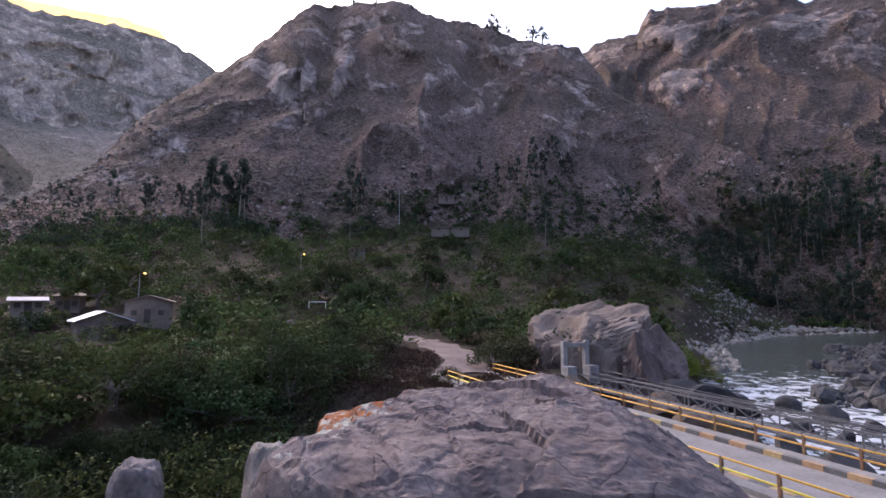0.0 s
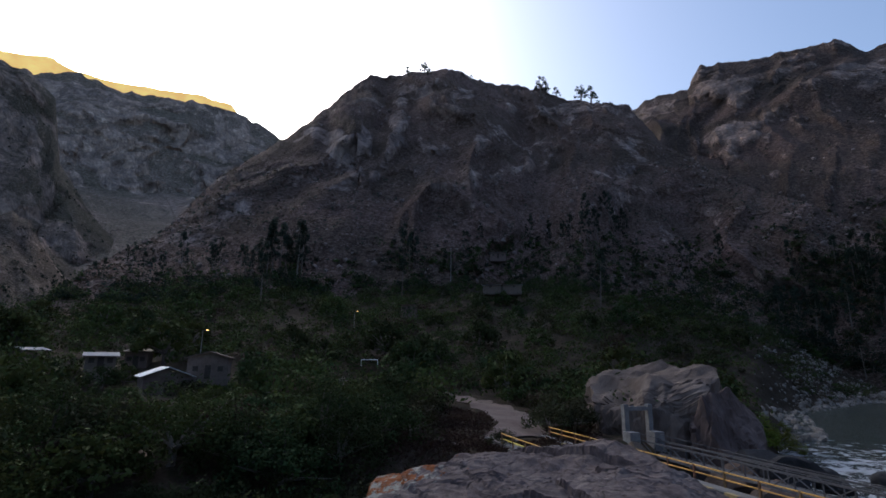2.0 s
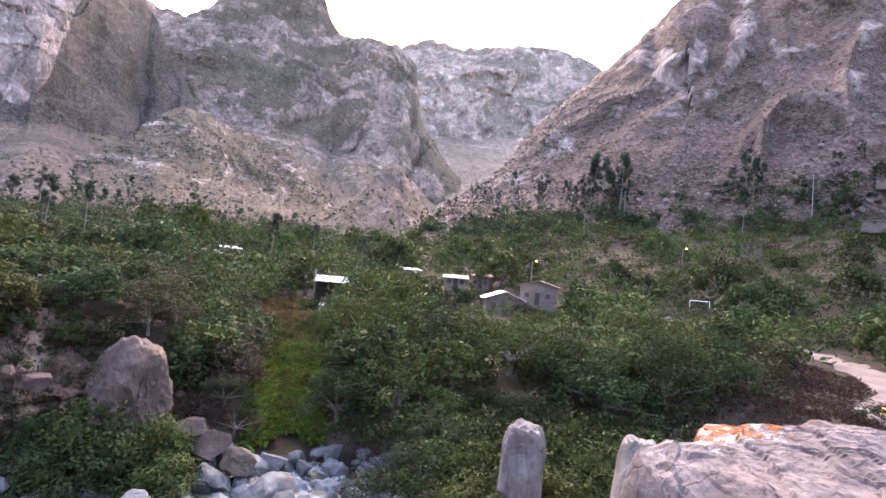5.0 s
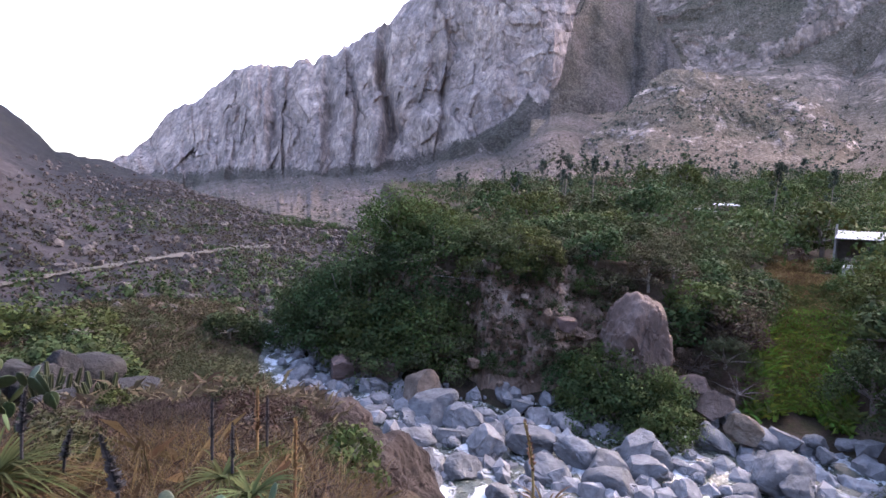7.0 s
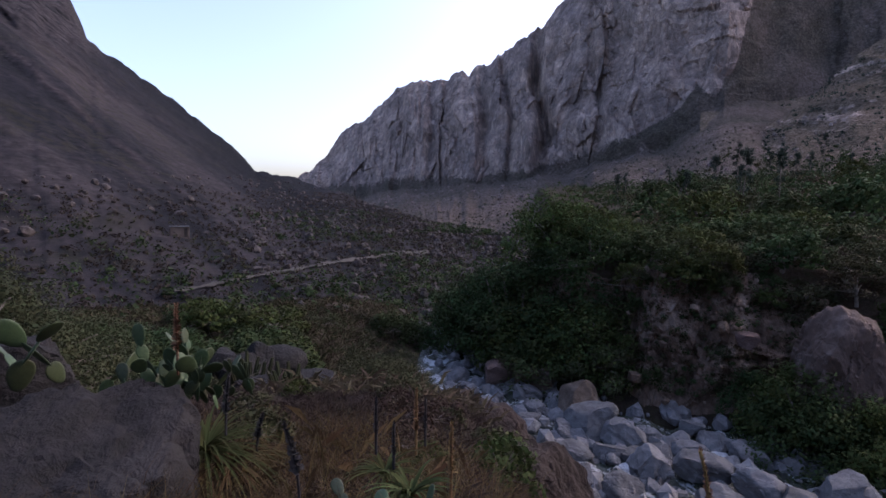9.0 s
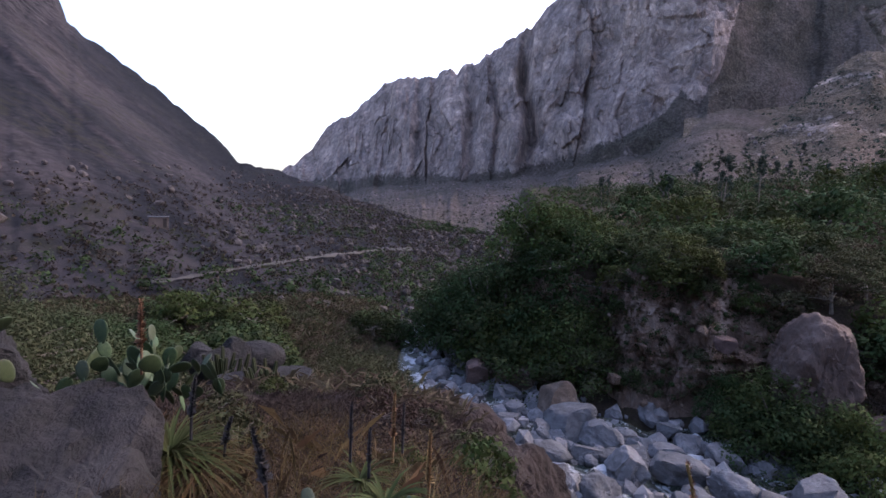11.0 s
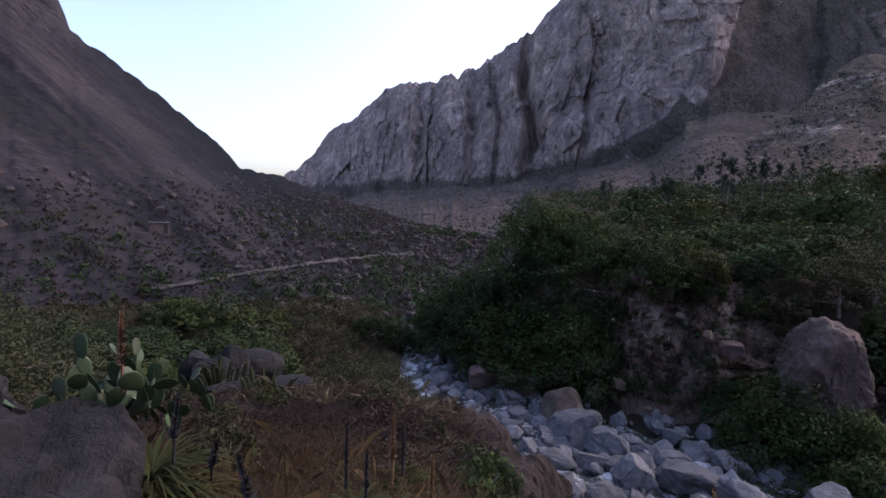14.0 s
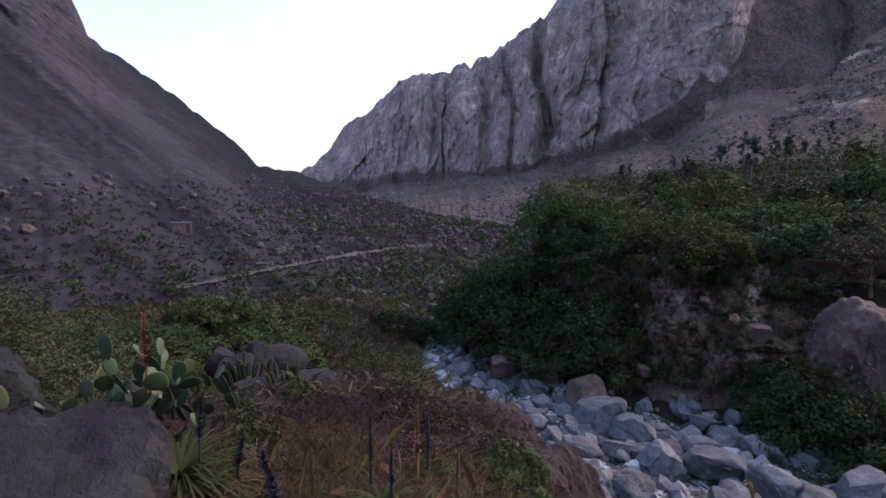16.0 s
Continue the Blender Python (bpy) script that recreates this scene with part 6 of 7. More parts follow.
def house(label, az, r, w, d, h, roof, wall_mat, roof_mat, turn=0.0, gable=1.3, lift=0.0, over=0.5):
    """Adobe house; roof 'gable' has its end to the river, 'shed' slopes back."""
    x, y = polar(az, r)
    thing = tagged(new("house"), label, "house")
    hw, hd, t = w / 2, d / 2, 0.25
    for x0, x1, y0, y1 in ((-hw, hw, -hd, -hd + t), (-hw, hw, hd - t, hd), (-hw, -hw + t, -hd + t, hd - t), (hw - t, hw, -hd + t, hd - t)):
        part("wall", block(bmesh.new(), x0, x1, y0, y1, -1.5, h), wall_mat, thing)
    if roof == "gable":
        for sgn in (-1, 1):
            bm = bmesh.new()
            a, c = Vector((sgn * (hw + over), 0, h - over * gable / hw)), Vector((0, 0, h + gable))
            n = Vector((-(c - a).z, 0, (c - a).x)).normalized() * (0.1 if (c - a).x > 0 else -0.1)
            vs = [bm.verts.new((p.x + q.x, yy, p.z + q.z)) for yy in (-hd - over, hd + over) for p, q in ((a, Vector()), (c, Vector()), (c, n), (a, n))]
            for f in ((0, 1, 2, 3), (7, 6, 5, 4), (0, 4, 5, 1), (1, 5, 6, 2), (2, 6, 7, 3), (3, 7, 4, 0)):
                bm.faces.new([vs[k] for k in f])
            part("roof", bm, roof_mat, thing)
        for yy in (-hd, hd - t):
            bm = bmesh.new()
            vs = [bm.verts.new(p) for y2 in (yy, yy + t) for p in ((-hw, y2, h), (hw, y2, h), (0, y2, h + gable - 0.05))]
            for f in ((0, 1, 2), (5, 4, 3), (0, 3, 4, 1), (1, 4, 5, 2), (2, 5, 3, 0)):
                bm.faces.new([vs[k] for k in f])
            part("gable_wall", bm, wall_mat, thing)
    else:
        bm = bmesh.new()
        beam(bm, (0, -hd - over, h + 0.08), (0, hd + over, h + gable), w + 2 * over, 0.1)
        part("roof", bm, roof_mat, thing)
    door = part("door", block(bmesh.new(), -0.45, 0.45, -hd - 0.04, -hd + 0.02, -0.2, 1.95), M_DARKWOOD, thing)
    for wx in (-w * 0.3, w * 0.3):
        part("window", block(bmesh.new(), wx - 0.4, wx + 0.4, -hd - 0.03, -hd + 0.02, 1.0, 1.8), M_DARKWOOD, thing)
    z = ground_z(x, y) + lift
    thing.matrix_basis = pose(x, y, z, 0, 0, az + turn)
    return thing


def foot(az, el_roof, r, h):
    """How far a house of height h is lifted above the ground, to have its eaves in that direction."""
    x, y = polar(az, r)
    return EYE + r * math.tan(radians(el_roof)) - h - ground_z(x, y)


house("adobe house with a white tin gable roof", 33.3, 92, 6.4, 7, 2.6, "gable", M_ADOBE, M_WHITEPAINT, 8, 1.2, foot(33.3, -1.5, 92, 2.6))
house("plain adobe house with a brown roof", 29.4, 97, 6.2, 6, 3.2, "gable", M_ADOBE, M_TILE, -6, 0.9, foot(29.4, 0.2, 97, 3.2))
house("low house with a pale tin roof under a tree", 38.6, 104, 4.2, 5, 2.0, "shed", M_ADOBE, M_TIN, 0, 0.7, foot(38.6, 0.5, 104, 2.6))
house("long low house with a tin roof on the slope", -0.8, 190, 14.0, 5, 1.8, "shed", M_ADOBE, M_TIN, 0, 0.8, foot(-0.8, 8.2, 190, 1.8))
house("small dark-roofed house among trees", 9.5, 165, 5.0, 5, 2.4, "shed", M_ADOBE, M_TILE, 0, 0.6, foot(9.5, 6.0, 165, 2.4))
house("small tin-roofed house high on the slope", -0.4, 228, 7.0, 5, 2.4, "shed", M_ADOBE, M_TIN, 0, 0.7, foot(-0.4, 11.8, 228, 2.4))
house("small house with a tin roof behind the trees", 65.0, 118, 6.0, 5, 2.4, "shed", M_ADOBE, M_TIN, 0, 0.6, foot(65.0, 0.5, 118, 2.4))
house("small house with a tin roof behind the trees", 62.6, 135, 4.0, 4, 2.4, "shed", M_ADOBE, M_TIN, 10, 0.6, foot(62.6, 1.1, 135, 2.4))
house("adobe house among trees on the terrace", 43.6, 112, 3.0, 5, 2.6, "shed", M_ADOBE, M_TIN, 12, 0.6, foot(43.6, 0.6, 112, 2.6))
house("adobe house among trees on the terrace", 35.6, 112, 3.5, 5, 2.6, "shed", M_ADOBE, M_TILE, -12, 0.6, foot(33.5, 0.8, 112, 2.6))


def open_shed():
    x, y = polar(51.5, 72)
    thing = tagged(new("open_shed"), "open-sided shed with a pale corrugated tin roof", "shed")
    bm = bmesh.new()
    n = 40
    top, bot = [], []
    for j, (yy, zz) in enumerate(((-1.8, 2.5), (1.8, 3.3))):
        top.append([bm.verts.new((-2.9 + 5.8 * k / n, yy, zz + (0.05 if k % 2 else 0.0))) for k in range(n + 1)])
        bot.append([bm.verts.new((-2.9 + 5.8 * k / n, yy, zz - 0.05 + (0.05 if k % 2 else 0.0))) for k in range(n + 1)])
    for k in range(n):
        bm.faces.new((top[0][k], top[0][k + 1], top[1][k + 1], top[1][k]))
        bm.faces.new((bot[0][k + 1], bot[0][k], bot[1][k], bot[1][k + 1]))
        for j in (0, 1):
            bm.faces.new((bot[j][k], bot[j][k + 1], top[j][k + 1], top[j][k]))
    part("roof", bm, M_TIN, thing)
    for px, py, h in ((-2.7, -1.6, 2.5), (2.7, -1.6, 2.5), (-2.7, 1.6, 3.2), (2.7, 1.6, 3.2), (0, -1.6, 2.5)):
        part("post", tube(bmesh.new(), (px, py, -1.5), (px, py, h), 0.08, 0.07, 8), M_DARKWOOD, thing)
    part("back_wall", block(bmesh.new(), -2.7, 2.7, 1.65, 1.8, -1.0, 3.0), M_DARKWOOD, thing)
    part("parapet", block(bmesh.new(), -1.9, 1.9, -1.9, -1.7, -1.5, 0.5), M_ADOBE, thing)
    z = EYE + 72 * math.tan(radians(-1.35)) - 2.6
    thing.matrix_basis = pose(x, y, z, 0, 0, 51.5)
    bm = bmesh.new()
    block(bm, -1.9, 1.9, -6.5, -1.9, -3.0, -0.25)
    part("ramp", bm, M_OLDCON, thing)


open_shed()


def street_lamp(az, el, r, h=6.5):
    x, y = polar(az, r)
    top = EYE + r * math.tan(radians(el))
    thing = tagged(new("street_lamp"), "lit orange street lamp on a slender pole", "lamp", "street lamps")
    part("pole", tube(bmesh.new(), (0, 0, -h), (0, 0, 0), 0.09, 0.06, 8), M_OLDCON, thing)
    part("arm", tube(bmesh.new(), (0, 0, -0.05), (0.7, -0.3, 0.15), 0.035, 0.03, 6), M_STEEL, thing)
    bm = bmesh.new()
    bmesh.ops.create_uvsphere(bm, u_segments=10, v_segments=6, radius=0.15)
    bmesh.ops.scale(bm, vec=(1.4, 1, 0.6), verts=bm.verts)
    bmesh.ops.translate(bm, vec=(0.75, -0.32, 0.1), verts=bm.verts)
    part("bulb", bm, M_GLOW, thing, "glowing orange lamp head")
    thing.matrix_basis = pose(x, y, top, 0, 0, az)


m, n, l, b = material("lamp_glow")
b.inputs["Base Color"].default_value = (0.9, 0.6, 0.2, 1)
b.inputs["Emission Color"].default_value = (1.0, 0.45, 0.08, 1)
b.inputs["Emission Strength"].default_value = 3.0
M_GLOW = m
street_lamp(30.4, 2.8, 102, 7.0)
street_lamp(15.4, 5.2, 140, 6.5)


def utility_pole(az, el, r, h):
    x, y = polar(az, r)
    thing = tagged(new("utility_pole"), "bare wooden utility pole on the slope", "pole", "utility poles")
    part("post", tube(bmesh.new(), (0, 0, -h), (0, 0, 0), 0.16, 0.1, 8), M_OLDCON, thing)
    part("crossarm", beam(bmesh.new(), (-0.8, 0, -0.6), (0.8, 0, -0.6), 0.1, 0.12), M_DARKWOOD, thing)
    thing.matrix_basis = pose(x, y, EYE + r * math.tan(radians(el)), 0, 0, az)


utility_pole(4.9, 12.4, 195, 13)
utility_pole(53.8, -0.2, 72, 6)


def goal_frame():
    x, y = polar(13.6, 92)
    thing = tagged(new("football_goal"), "white painted football goal frame in the bushes", "goal")
    for px in (-1.4, 1.4):
        part("post", tube(bmesh.new(), (px, 0, -1.3), (px, 0, 0), 0.05, 0.06, 8), M_WHITEPAINT, thing)
    part("crossbar", tube(bmesh.new(), (-1.46, 0, 0), (1.46, 0, 0), 0.06, 0.06, 8), M_WHITEPAINT, thing)
    thing.matrix_basis = pose(x, y, EYE + 92 * math.tan(radians(0.15)), 0, 0, 20)


goal_frame()


def hillside_hut():
    p = on_slope("mountain_6", 134.6, -3.1)
    thing = tagged(new("hut"), "small roadside hut of pale blocks with a blue roof", "hut")
    part("wall", block(bmesh.new(), -2.2, 1.0, -1.2, 1.2, -1.0, 1.8), M_ADOBE, thing)
    part("roof", block(bmesh.new(), -2.4, 1.1, -1.4, 1.4, 1.8, 1.95), M_STEEL, thing)
    part("door", block(bmesh.new(), 0.1, 0.7, -1.24, -1.2, 0, 1.6), M_DARKWOOD, thing)
    thing.matrix_basis = pose(p.x, p.y, p.z, 0, 0, 134) @ Matrix.Scale(0.72, 4)


hillside_hut()

# overhead wire across the bluff
bm = bmesh.new()
pts = []
for k in range(25):
    t = k / 24
    x, y = polar(92 + (58 - 92) * t, 33 + 14 * t)
    rr = math.hypot(x, y)
    pts.append(Vector((x, y, EYE + rr * math.tan(radians(-7.6 + 2.0 * t)) - 0.8 * math.sin(t * math.pi))))
for a, c in zip(pts, pts[1:]):
    tube(bm, a, c, 0.014, 0.014, 4)
wire_me = bpy.data.meshes.new("overhead_wire")
bm.to_mesh(wire_me)
bm.free()
wire_me.materials.append(M_STEEL)
tagged(new("overhead_wire", wire_me), "thin dark wire strung across the bushy bluff", "cable", kind="structure")

M_OUTCROP = rock_material("outcrop_rock", (0.13, 0.098, 0.085), (0.21, 0.165, 0.147), (0.31, 0.26, 0.235), 0.12, 0.5, 0.8, random_amount=0)
# ---------------------------------------------------------------- rocks by the bridge and on the hillside
brng = random.Random(33)
DARKS = [stone_mesh("dark_boulder", 500 + k, M_DARKROCK, 3, 9, 0.06, 0.62) for k in range(4)]
PINKS = [stone_mesh("pink_boulder", 520 + k, M_BROWNROCK, 4, 12, 0.07, 0.58) for k in range(4)]
for az, r, s, z, k in ((-24, 57, 2.0, 3.2, 0), (-26, 56, 2.4, 2.6, 0), (-27.5, 58, 1.8, 3.0, 0), (-29, 60, 1.4, 2.0, 0), (-22.5, 54, 2.6, 2.2, 1), (-25, 50, 3.0, 1.2, 1), (-28.5, 48, 3.4, 0.6, 1), (-31, 46, 2.2, 0.2, 0), (-33, 52, 1.5, 0.3, 0), (-34, 60, 1.4, 0.2, 0), (-37, 58, 1.2, 0.2, 0), (-36, 68, 1.6, 0.3, 0), (-39, 64, 1.2, 0.2, 0), (-33, 72, 1.5, 0.3, 0), (-30, 66, 1.4, 0.3, 0), (-36, 84, 1.4, 0.2, 0), (-39, 90, 1.6, 0.2, 0), (-34, 46, 1.8, 0.0, 0), (-37, 48, 1.8, 0.0, 0), (-40, 52, 1.4, 0.0, 0),
                        (-0.6, 44, 0.9, 4.2, 1), (1.2, 45, 1.1, 4.0, 1), (2.6, 46, 1.0, 4.2, 1), (4.2, 48, 1.0, 4.6, 1), (6, 50, 0.8, 4.8, 1), (3.4, 43, 1.2, 2.8, 1), (0.5, 42, 1.0, 2.6, 1), (-12, 53, 0.9, 4.2, 1), (-10.5, 54, 0.8, 4.6, 1), (-14, 53.5, 1.0, 4.2, 1)):
    x, y = polar(az, r)
    boulder(x, y, z, s, brng, (PINKS if k else DARKS)[brng.randrange(4)], "pinkish bank boulder beside the bridge end" if k else "dark wet boulder in the rapids")
# the large stones one knows again along the shore
for az, r, s, z in ((92.8, 31.0, 1.7, 0.9), (101.5, 35.0, 1.5, 0.8), (98.5, 35.0, 1.0, 0.8), (96.5, 34.5, 1.0, 0.9), (77.0, 33.4, 0.8, 4.9), (62.5, 33.0, 1.5, 1.2), (59.5, 30.5, 1.2, 1.0), (64.5, 33.5, 1.2, 1.8)):
    x, y = polar(az, r)
    boulder(x, y, z, s, brng, PINKS[brng.randrange(4)], "brownish boulder at the foot of the bluff")
for az, r, s, z in ((88, 27.5, 1.2, 0.5), (85, 24.5, 1.1, 0.5), (80, 25.5, 1.0, 0.4), (75, 25, 1.0, 0.4), (69, 26.5, 1.1, 0.5), (56, 27, 1.3, 0.7), (54.5, 25.5, 0.9, 0.8), (50, 24.5, 0.9, 0.7), (91, 28.5, 1.5, 0.5)):
    x, y = polar(az, r)
    boulder(x, y, z, s, brng)


def stones_on(name, label, seed, count, e0, e1, size0, size1, mat, clump=0.0):
    r = random.Random(seed)
    A, X, Y, Z, E = GRIDS[name]
    base = [stone_mesh("stone", 340 + k, mat, 1, 7, 0.05, 0.62) for k in range(4)]
    shapes = [(np.array([v.co for v in me.vertices]), np.array([p.vertices for p in me.polygons])) for me in base]
    V, F, o = [], [], 0
    field = fbm(np.stack([X, Y, Z], -1) * 0.022, 4, seed) if clump else X
    while count:
        count -= 1
        i, j = r.randrange(1, X.shape[0] - 1), r.randrange(1, int(X.shape[1] * 0.84))
        if not e0 < E[i, j] < e1:
            continue
        if clump and field[i, j] < clump:
            continue
        co, fc = shapes[r.randrange(4)]
        s = size0 + (size1 - size0) * r.random() ** 3
        rot = np.array(Euler((r.uniform(0, 6), r.uniform(0, 6), r.uniform(0, 6))).to_matrix())
        V.append((co * s) @ rot.T + np.array([X[i, j] + r.uniform(-1, 1), Y[i, j] + r.uniform(-1, 1), Z[i, j] + 0.1 * s]))
        F.append(fc + o)
        o += len(co)
    me = mesh_from("hillside_stones", np.concatenate(V), np.concatenate(F), mat, False)
    for q in base:
        bpy.data.meshes.remove(q)
    return tagged(new("hillside_stones", me), label, "stones", kind="stuff")


stones_on("mountain_6", "brown stones strewn over the dark hillside", 6, 9000, -14, 3, 0.15, 1.0, M_HILLROCK, 0.42)
stones_on("mountain_1", "pale rock outcrops breaking through the scrub", 16, 3200, 8, 31, 0.5, 1.9, M_OUTCROP, 0.56)
stones_on("mountain_2", "pale rock outcrops breaking through the scrub", 18, 1600, 8, 30, 0.8, 2.6, M_OUTCROP, 0.57)
stones_on("mountain_8", "pale rock outcrops on the scrubby spur", 19, 600, 3, 15, 0.5, 2.0, M_OUTCROP, 0.55)
stones_on("mountain_5", "pale blocks strewn over the scree apron", 7, 900, 0, 5, 0.8, 3.0, M_PINK)
stones_on("bank_bluff", "stones lodged in the earthy bluff", 10, 260, -19, -5, 0.1, 0.5, M_BANKROCK)


# ---------------------------------------------------------------- grasses
def blades(name, label, pts, per, length, width, mat, seed, spread=0.25, lean=0.6, category="grass"):
    """Grass blades standing in tufts, in one mesh."""
    r = np.random.RandomState(seed)
    p = np.repeat(np.array(pts, float), per, axis=0)
    n = len(p)
    p[:, :2] += r.normal(size=(n, 2)) * spread
    d = np.column_stack([r.normal(size=(n, 2)) * lean, np.ones(n)])
    d /= np.linalg.norm(d, axis=1)[:, None]
    L = length * (0.5 + r.rand(n))[:, None]
    s = np.cross(d, r.normal(size=(n, 3)))
    s /= np.linalg.norm(s, axis=1)[:, None]
    s *= width * 0.5
    droop = np.column_stack([d[:, :2] * 0.35, -0.15 * np.ones(n)])
    q = np.stack([p - s, p + s, p + d * L * 0.6 + s * 0.8, p + d * L + droop * L, p + d * L * 0.6 - s * 0.8], 1)
    ob = new(name, mesh_from(name, q.reshape(-1, 3), np.arange(n * 5).reshape(-1, 5), mat, False))
    return tagged(ob, label, category, kind="stuff")


def scatter(seed, count, az0, az1, r0, r1, bias=0.7, keep=None):
    r = np.random.RandomState(seed)
    az = np.radians(az0 + (az1 - az0) * r.rand(count))
    rr = r0 + (r1 - r0) * r.rand(count) ** bias
    x, y = -np.sin(az) * rr, np.cos(az) * rr
    z = ground_height(x, y)
    ok = z > 0.6
    if keep is not None:
        ok &= keep(np.degrees(az), rr)
    return np.column_stack([x, y, z])[ok]


def patchy(a, q):
    x, y = -np.sin(np.radians(a)) * q, np.cos(np.radians(a)) * q
    return fbm(np.column_stack([x, y, x * 0]) * 0.45, 3, 15) > 0.52


blades("gully_plants", "lush green plants filling the gully", scatter(1, 2600, 51.5, 59.5, 27, 52), 16, 0.55, 0.2, M_GRASS, 1, 0.3, 0.7, "plants")
blades("gully_plants", "dark green plants filling the gully", scatter(2, 1300, 51, 59.5, 27, 60), 14, 0.6, 0.2, M_LEAF_A, 2, 0.3, 0.7, "plants")
blades("yellow_grass", "yellowing grass at the gully's head", scatter(3, 2200, 52.5, 58.5, 40, 80, 1.0), 18, 0.5, 0.09, M_STRAW, 3, 0.35, 0.5)
blades("yellow_flowers", "yellow flowering weeds in the gully", scatter(5, 500, 52.5, 59, 28, 50), 8, 0.5, 0.18, M_LIME, 5, 0.3, 0.6, "plants")
blades("meadow_grass", "short green grass on the house terrace", scatter(4, 1600, 19, 31, 76, 96), 14, 0.5, 0.14, M_GRASS, 4, 0.5, 0.6)
blades("straw_grass", "dry straw-coloured grass on the mound", scatter(6, 4200, 108, 131, 9.5, 15.5, 1.0, patchy), 24, 0.14, 0.012, M_OCHRE, 6, 0.16, 0.9)
blades("dry_grass", "tangled brown dry grass round the viewpoint", scatter(7, 3000, 95, 158, 2.6, 15, 0.8), 18, 0.22, 0.008, M_DRYGRASS, 7, 0.16, 0.9)
blades("dry_grass", "fine pale dry stems round the viewpoint", scatter(8, 900, 98, 158, 2.4, 8, 1.0), 12, 0.5, 0.006, M_STRAW, 8, 0.16, 0.7)
blades("low_weeds", "low olive weeds below the mound", scatter(9, 3000, 108, 165, 15, 58, 1.0), 14, 0.5, 0.1, M_LEAF_C, 9, 0.35, 0.9, "weeds")
blades("low_weeds", "low brown weeds below the mound", scatter(10, 3500, 104, 165, 13, 58, 1.0), 14, 0.5, 0.09, M_LEAF_D, 10, 0.4, 0.9, "weeds")
blades("bank_weeds", "dry weeds on the bank beside the bridge end", scatter(11, 1500, -10, 16, 40, 72, 1.0, lambda a, q: np.array([off_road(u, v, 3.0) for u, v in zip(a, q)])), 12, 0.5, 0.1, M_LEAF_D, 11, 0.4, 0.9, "weeds")

# ---------------------------------------------------------------- plants and rocks round the viewpoint
NEAR_EYE = Vector((FWD[0] * 0.63, FWD[1] * 0.63, EYE))


def near_at(az, el, d):
    """A point d metres off (level distance) from the place where the walk ends."""
    x, y = polar(az, d)
    return NEAR_EYE + Vector((x, y, d * math.tan(radians(el))))


def pad_mesh(seed):
    bm = bmesh.new()
    bmesh.ops.create_uvsphere(bm, u_segments=14, v_segments=9, radius=1.0)
    for v in bm.verts:
        z = v.co.z
        v.co = Vector((v.co.x * (0.62 + 0.16 * z), v.co.y * 0.10, z + 1.0)) * 0.5
    me = bpy.data.meshes.new("pad")
    bm.to_mesh(me)
    bm.free()
    me.polygons.foreach_set("use_smooth", [True] * len(me.polygons))
    me.materials.append(M_PAD)
    return me


PAD = pad_mesh(0)


def prickly_pear(base, seed, chains, length, size, tilt=0.5):
    """A prickly pear of flat pads that grow from one another."""
    r = random.Random(seed)
    thing = tagged(new("prickly_pear"), "prickly pear cactus with flat green pads", "cactus", "prickly pears")
    thing.matrix_basis = Matrix.Translation(base)
    for _ in range(chains):
        p = Vector((r.uniform(-0.35, 0.35), r.uniform(-0.35, 0.35), -0.1))
        d = Vector((r.uniform(-tilt, tilt), r.uniform(-tilt, tilt), 1)).normalized()
        for k in range(r.randint(2, length)):
            s = size * r.uniform(0.75, 1.2)
            ob = part("pad", PAD, M_PAD, thing)
            ob.matrix_basis = Matrix.Translation(p) @ d.to_track_quat("Z", "Y").to_matrix().to_4x4() @ pose(0, 0, 0, 0, 0, r.uniform(0, 360)) @ Matrix.Diagonal((s, s, s, 1))
            p = p + d * s * 0.86
            d = (d + Vector((r.uniform(-0.9, 0.9), r.uniform(-0.9, 0.9), r.uniform(-0.1, 0.5)))).normalized()
    return thing


def rosette(base, seed, count, length, width, mat, label, name="agave", rise=0.6):
    r = random.Random(seed)
    thing = tagged(new(name), label, "plant")
    thing.matrix_basis = Matrix.Translation(base)
    bm = bmesh.new()
    for k in range(count):
        a = r.uniform(0, 6.283)
        up = r.uniform(0.1, 1.3) * rise
        L = length * r.uniform(0.65, 1.15)
        out = Vector((math.cos(a), math.sin(a), 0))
        side = Vector((-math.sin(a), math.cos(a), 0))
        prev = None
        for q in range(7):
            t = q / 6
            c = out * (L * t * (0.5 + 0.5 * math.cos(up))) + Vector((0, 0, L * (math.sin(up) * t - 0.62 * t * t)))
            w = width * (1 - t) ** 0.7 * (0.6 + 0.4 * min(1, t * 5)) + 0.001
            row = [bm.verts.new(c - side * w), bm.verts.new(c - Vector((0, 0, w * 0.5))), bm.verts.new(c + side * w)]
            if prev:
                for z in (0, 1):
                    bm.faces.new((prev[z], prev[z + 1], row[z + 1], row[z]))
            prev = row
    part("foliage", bm, mat, thing, "", True)
    return thing


